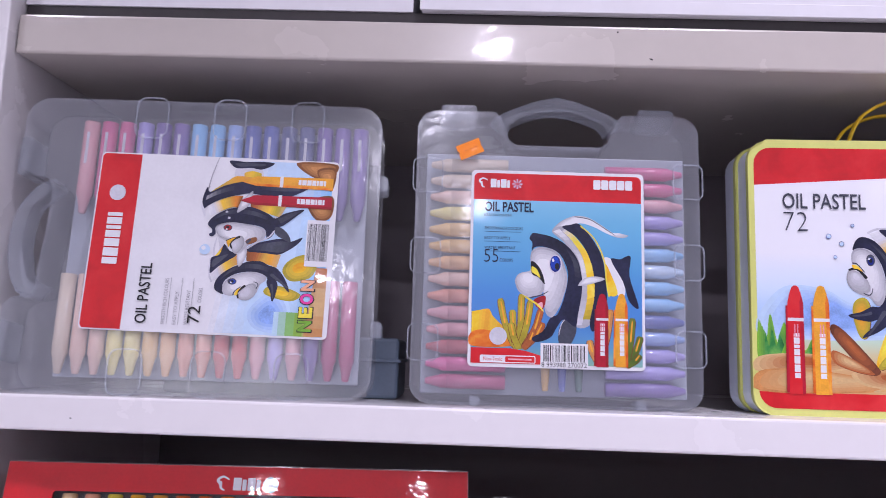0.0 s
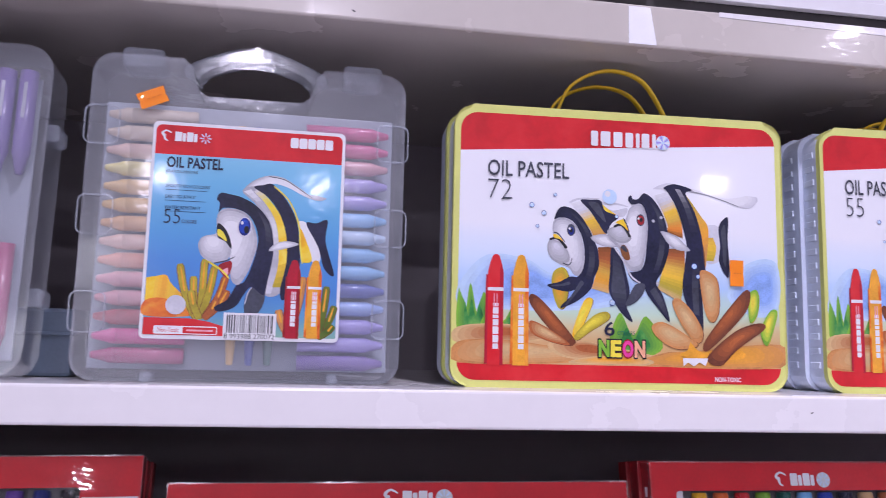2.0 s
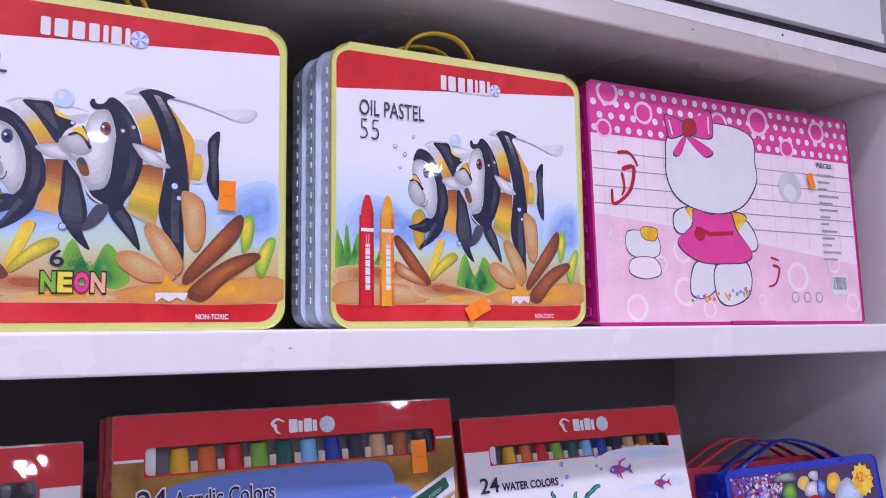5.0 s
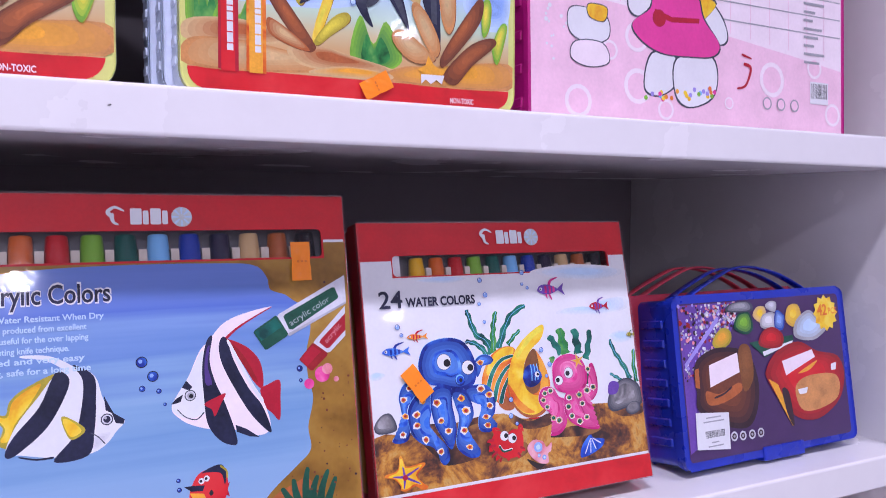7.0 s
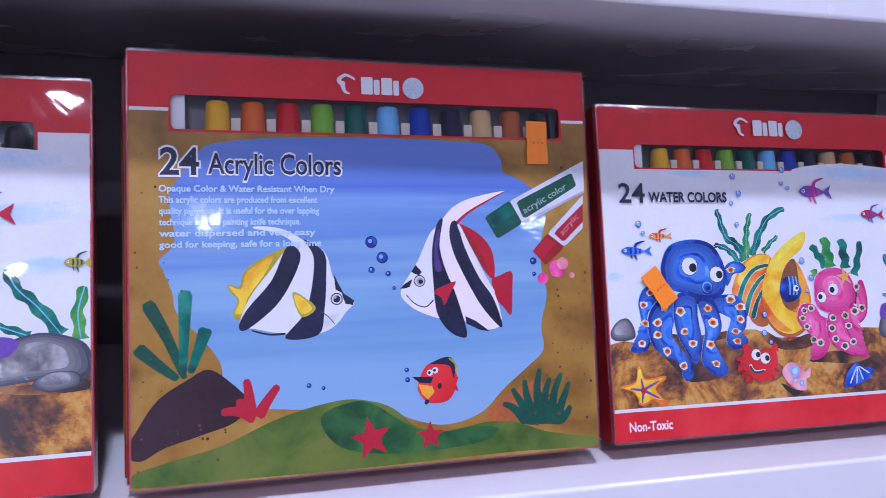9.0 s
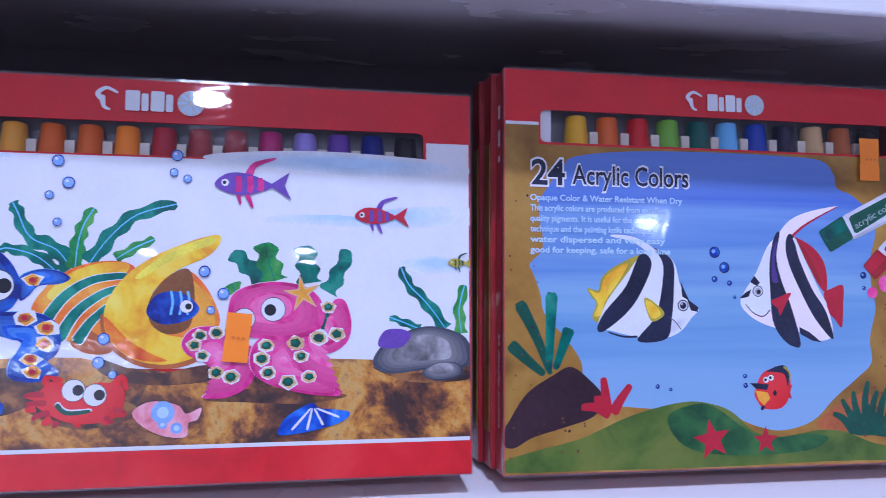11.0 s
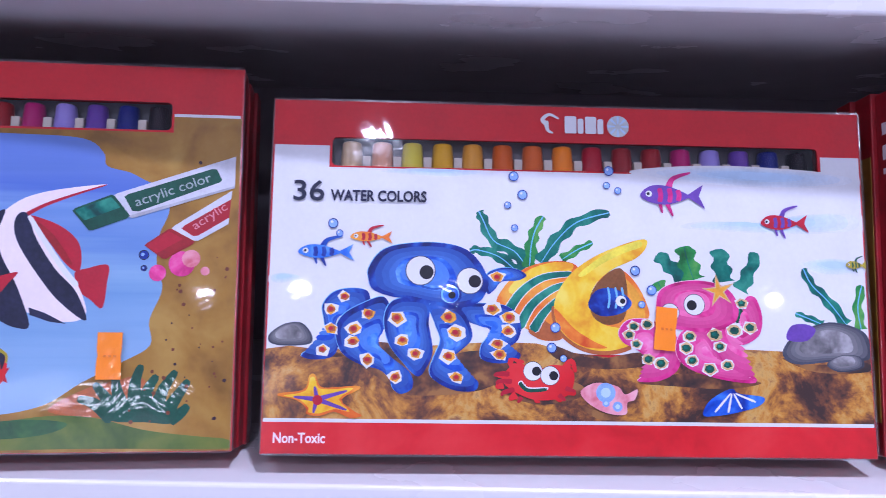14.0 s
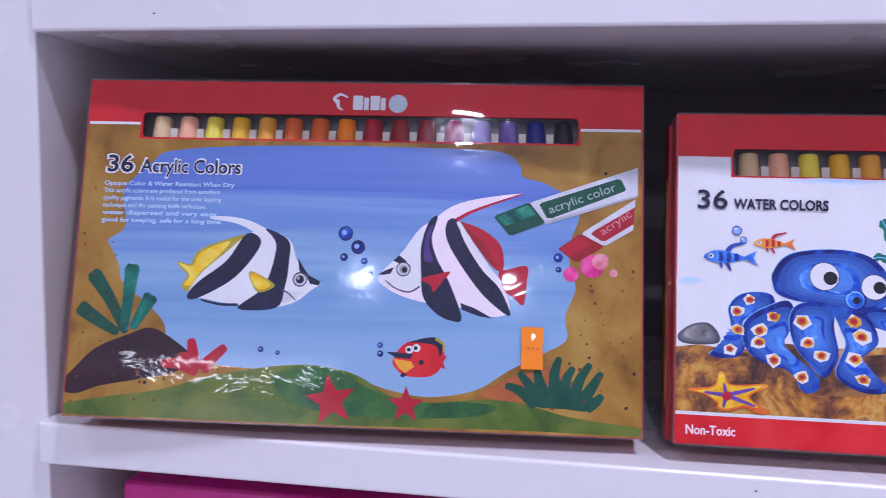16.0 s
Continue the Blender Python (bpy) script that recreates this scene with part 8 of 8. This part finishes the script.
def clear_case_55(m):
    w, h, d = 0.233, 0.2405, 0.040
    cs = thing("pastel_case", m, "milky clear plastic case of 55 oil pastels with carry handle", "pastel case", "clear pastel cases")
    a, b = 0.068, 0.166                       # ends of the recess under the handle
    outline = rounded(0, 0, w, h, 0.016)
    k = [i for i, p in enumerate(outline) if p[1] > h - 0.0001]
    top = [(b + 0.004, h), (b - 0.002, h - 0.006), (b - 0.008, h - 0.024), (b - 0.014, h - 0.028), (a + 0.014, h - 0.028), (a + 0.008, h - 0.024), (a + 0.002, h - 0.006), (a - 0.004, h)]
    i = k[0]
    outline = outline[:i + 1] + top + outline[i + 1:]
    part("front_shell", prism_mesh("front_shell", outline, 0.0, 0.0012, case_clear, 0.0004), cs)
    part("back_shell", prism_mesh("back_shell", outline, d - 0.0012, d, case_clear, 0.0004), cs)
    inner = [(w / 2 + (x - w / 2) * 0.985, h / 2 + (z - h / 2) * 0.985) for x, z in outline]
    part("side_wall", prism_mesh("side_wall", outline, 0.0014, d - 0.0014, case_clear, 0, [inner[::-1]]), cs)
    grip = spline([(a - 0.006, h - 0.004), (a + 0.01, h + 0.006), (w / 2, h + 0.0175), (b - 0.01, h + 0.006), (b + 0.006, h - 0.004)], False, 6)
    low = spline([(b - 0.006, h - 0.012), (b - 0.014, h - 0.003), (w / 2, h + 0.007), (a + 0.014, h - 0.003), (a + 0.006, h - 0.012)], False, 6)
    part("handle", prism_mesh("handle", grip + low, d * 0.3, d * 0.7, case_edge, 0.0015), cs, "thick clear arched handle")
    for x in (0.034, w - 0.034):
        part("latch", prism_mesh("latch", rounded(x - 0.015, h - 0.006, x + 0.015, h + 0.0065, 0.002), 0.006, 0.03, case_edge, 0.001), cs, "clear snap latch")
    for x in (0.052, w - 0.05):
        part("hinge", prism_mesh("hinge", rounded(x - 0.004, -0.0005, x + 0.004, 0.006, 0.0015), -0.001, 0.014, case_edge, 0.0006), cs, "small hinge foot")
    for z in (0.048, 0.118, 0.185):           # moulded finger tabs on both edges
        for x in (0.0, w):
            s = 1 if x == 0 else -1
            part("edge_tab", tab_rim(min(x - s * 0.003, x + s * 0.022), z - 0.015, max(x - s * 0.003, x + s * 0.022), z + 0.015, 0.006, -0.0014, 0.0), cs)
    for j, (cl, cr) in enumerate(zip(CRAYON_LEFT, CRAYON_RIGHT)):
        z = 0.196 - j * 0.0137
        part("crayon", crayon_mesh(crayon_material(cl), 0.064, 0.0057), cs, "", pose(0.012, 0.0085, z, 0, 90, 0))
        part("crayon", crayon_mesh(crayon_material(cr), 0.064, 0.0057), cs, "", pose(w - 0.012, 0.0085, z - 0.003, 0, -90, 0))
    for j in range(14):
        part("crayon_wrapper", lathe_mesh("crayon_wrapper", [(0.0059, 0.017), (0.0059, 0.062)], crayon_material(CRAYON_LEFT[j]), "z", 10), cs, "", pose(0.012, 0.0085, 0.196 - j * 0.0137, 0, 90, 0))
    for i, c in enumerate(("yellow", "blue", "teal")):
        part("crayon", crayon_mesh(crayon_material(c), 0.18, 0.0057), cs, "", pose(w / 2 - 0.008 + 0.0135 * i, 0.0085, 0.012, 0, 0, 0))
    part("inner_tray", box_mesh("inner_tray", (0.008, 0.0165, 0.008), (w - 0.008, 0.0195, 0.208), tray_pale, 0.001), cs, "pale grey moulded tray behind the crayons")
    art_case_55(cs, w, h)
    return cs


c55 = clear_case_55(pose(-0.0215, 0.6055, TOP1 + 0.0012, -1.5, 0, 3.2))

CRAYON_TOP = ("rose", "pink", "pink", "lavender", "violet", "violet", "sky", "sky", "bubble", "blue", "blue", "deep_blue", "deep_blue", "violet", "violet", "violet", "violet")
CRAYON_LOW = ("beige", "peach", "peach", "lemon", "lemon", "yellow", "amber", "orange", "orange", "red", "red", "rose", "lavender", "rose", "violet", "magenta", "magenta")


def clear_case_72(m, front):
    """The larger case, stood on its side: its handle points to one side."""
    w, h, d = 0.302, 0.2465, 0.040
    cs = thing("pastel_case", m, "milky clear plastic case of 72 oil pastels stood on its side", "pastel case", "clear pastel cases")
    outline = rounded(0, 0, w, h, 0.020)
    a, b = 0.098, 0.164
    i = max(j for j, p in enumerate(outline) if p[0] < 0.0001 and p[1] > h / 2)
    notch = [(0.001, b + 0.019), (0.012, b + 0.015), (0.0265, b + 0.011), (0.0305, b + 0.003), (0.0295, (a + b) / 2), (0.0262, a), (0.0275, a - 0.014), (0.024, a - 0.020), (0.008, a - 0.024), (0.002, a - 0.030)]
    outline = outline[:i + 1] + notch + outline[i + 1:]
    inner = [(w / 2 + (x - w / 2) * 0.985, h / 2 + (z - h / 2) * 0.985) for x, z in outline]
    shell = case_clear if front else case_grey
    part("front_shell", prism_mesh("front_shell", outline, 0.0, 0.0012, shell, 0.0004), cs)
    part("back_shell", prism_mesh("back_shell", outline, d - 0.0012, d, shell, 0.0004), cs)
    part("side_wall", prism_mesh("side_wall", outline, 0.0014, d - 0.0014, case_clear if front else case_grey, 0, [inner[::-1]]), cs)
    if not front:
        return cs
    grip = spline([(0.026, b + 0.013), (0.010, b + 0.005), (-0.002, b - 0.014), (-0.0056, (a + b) / 2 - 0.006), (-0.003, a + 0.004), (0.006, a - 0.016), (0.020, a - 0.022)], False, 6)
    low = spline([(0.026, a - 0.012), (0.014, a - 0.006), (0.008, a + 0.012), (0.006, (a + b) / 2 - 0.006), (0.009, b - 0.014), (0.018, b - 0.002), (0.029, b + 0.006)], False, 6)
    part("handle", prism_mesh("handle", grip + low, d * 0.3, d * 0.7, case_edge, 0.0015), cs, "thick clear arched handle")
    for z in (0.196, 0.040):
        part("latch", prism_mesh("latch", rounded(-0.004, z - 0.016, 0.006, z + 0.016, 0.002), 0.006, 0.03, case_edge, 0.001), cs, "clear snap latch")
    for x in (0.1065, 0.1725, 0.2385):
        part("edge_tab", tab_rim(x - 0.014, h - 0.034, x + 0.014, h + 0.003, 0.009, -0.0016, 0.0), cs)
        part("edge_tab", tab_rim(x - 0.014, -0.001, x + 0.014, 0.036, 0.009, -0.0016, 0.0), cs)
    for z in (0.058, 0.182):
        part("hinge", prism_mesh("hinge", rounded(w - 0.003, z - 0.006, w + 0.006, z + 0.006, 0.002), 0.01, 0.03, case_edge, 0.0006), cs, "small clear hinge")
    for j, (ct_, cl) in enumerate(zip(CRAYON_TOP, CRAYON_LOW)):
        x, low_x = 0.053 + j * 0.01535, 0.0495 + j * 0.01445
        if x < 0.285:
            part("crayon", crayon_mesh(crayon_material(ct_), 0.080, 0.0066), cs, "", pose(x, 0.0085, 0.148, 0, 0, 0))
        part("crayon", crayon_mesh(crayon_material(cl), 0.081, 0.0063), cs, "", pose(low_x, 0.0085, 0.015, 0, 0, 0))
        part("wrapper_print", box_mesh("wrapper_print", (-0.0012, -0.0064, 0.030), (0.0012, -0.0060, 0.058), INK["pale_grey"], 0), cs, "", pose(min(x, 0.2833), 0.0085, 0.160, 0, 0, 0))
    part("inner_tray", box_mesh("inner_tray", (0.042, 0.0165, 0.013), (w - 0.012, 0.0195, h - 0.020), tray_pale, 0.001), cs, "pale grey moulded tray behind the crayons")
    art_case_72(cs, w, h)
    return cs


c72 = clear_case_72(pose(-0.3535, 0.586, TOP1 + 0.0012, -4.7, 0, 3.5), True)
low = thing("plastic_box", pose(-0.24, 0.652, TOP1 + 0.0003, 0, 0, 2.0), "low grey-blue plastic box behind the clear case", "plastic box")
part("box_body", box_mesh("box_body", (0, 0, 0), (0.204, 0.09, 0.052), case_grey, 0.003), low)
part("lid", box_mesh("lid", (-0.002, -0.002, 0.031), (0.206, 0.092, 0.034), case_grey, 0.001), low)


# ---------------------------------------------------------------- pink colouring case
def pink_case(m, w, h, d):
    cs = thing("colouring_case", m, "bright pink plastic colouring case with a dotted and ringed printed lid", "art set", "colouring cases")
    part("case_body", prism_mesh("case_body", rounded(0, 0, w, h, 0.006), 0.004, d, magenta_plastic, 0.002), cs, "magenta ribbed plastic body")
    for i in range(9):
        part("rib", box_mesh("rib", (-0.0012, 0.008, -0.004), (0.0012, d - 0.004, 0.004), magenta_plastic, 0.001, 1), cs, "", pose(0.0002, 0, h * (i + 0.5) / 9))
    part("lid_frame", prism_mesh("lid_frame", rounded(-0.001, -0.001, w + 0.001, h + 0.001, 0.006), 0.0, 0.004, magenta_plastic, 0.0012), cs)
    part("clasp", box_mesh("clasp", (w * 0.45, -0.002, -0.0006), (w * 0.62, 0.01, 0.003), magenta_plastic, 0.0006), cs)
    art_pink(cs, w, h)
    return cs


pk = pink_case(pose(0.8055, 0.6235, TOP1 + 0.0012, -2.2, 0, 0.5), 0.352, 0.2225, 0.034)
sticker(pk, (0.286, -0.0026, 0.1500), 0.009, 0.0165, -14)


# ---------------------------------------------------------------- small cases with strap handles
def strap_case(m, w, h, d, mat, label, printed):
    cs = thing("colouring_case", m, label, "art set", "colouring cases")
    part("case_body", prism_mesh("case_body", rounded(0, 0, w, h, 0.006), 0.004, d, mat, 0.002), cs)
    for i in range(7):
        part("rib", box_mesh("rib", (-0.0016, 0.010, -0.0035), (0.0016, d - 0.006, 0.0035), mat, 0.001, 1), cs, "", pose(0.0002, 0, 0.012 + (h - 0.024) * (i + 0.5) / 7))
    part("lid_frame", prism_mesh("lid_frame", rounded(-0.0015, -0.0015, w + 0.0015, h + 0.0015, 0.007), -0.002, 0.004, mat, 0.0015), cs)
    part("clasp", box_mesh("clasp", (w * 0.42, -0.004, -0.006), (w * 0.66, 0.008, 0.006), mat, 0.0012), cs)
    for y in (d * 0.2, d * 0.7):
        part("strap", tube_mesh("strap", [(w * 0.1, y, h - 0.002), (w * 0.24, y, h + 0.012), (w * 0.42, y, h + 0.025), (w * 0.6, y, h + 0.021), (w * 0.74, y, h + 0.010), (w * 0.84, y, h - 0.002)], 0.010, 0.0024, mat), cs, "flat plastic carrying strap")
    if printed:
        art_racing(cs, w, h)
    return cs


strap_case(pose(0.950, 0.608, TOP2 + 0.0085, -9.0, 0, 0.5), 0.214, 0.138, 0.042, blue_plastic, "royal blue plastic case with a dark printed lid and blue straps", True)
strap_case(pose(0.934, 0.655, TOP2 + 0.0022, -6.0, 0, 0.5), 0.214, 0.140, 0.040, red_plastic, "red plastic case with straps standing behind the blue one", False)

# ---------------------------------------------------------------- things on the bottom shelf in view
for x0, x1, y, top, mat, label in ((-0.335, -0.10, 0.622, 1.122, magenta_plastic, "dark magenta plastic case on the bottom shelf"),
                                   (0.79, 0.846, 0.615, 1.132, material("yellow_card", (0.78, 0.42, 0.02), 0.4, vary=0.1, scale=40), "yellow card box on the bottom shelf")):
    bx = thing("stock_box", pose(x0, y, TOP3 + 0.0003), label, "box", "stock on the bottom shelf")
    part("box_body", box_mesh("box_body", (0, 0, 0), (x1 - x0, 0.15, top - TOP3), mat, 0.004, 3), bx)
    part("box_lid", box_mesh("box_lid", (-0.002, -0.002, top - TOP3 - 0.03), (x1 - x0 + 0.002, 0.152, top - TOP3 - 0.024), mat, 0.001), bx)
for i in range(7):
    x = 0.868 + i * 0.046
    bx = thing("patterned_cylinder_box", pose(x, 0.632 + 0.004 * (i % 2), TOP3 + 0.0003), "pink patterned round pencil box with a lid on the bottom shelf", "pencil box", "round pencil boxes")
    mt = (INK["rose"], INK["dark_red"], INK["pale_pink"])[i % 3]
    hh = 0.222 - 0.006 * (i % 3)
    part("barrel", lathe_mesh("barrel", [(0.021, 0), (0.0215, 0.002), (0.0215, hh - 0.03)], mt, n=20), bx)
    part("lid", lathe_mesh("lid", [(0.0222, hh - 0.03), (0.0222, hh - 0.003), (0.020, hh)], INK["shell_pink"] if i % 2 else INK["pale_pink"], n=20), bx, "pale pink lid")
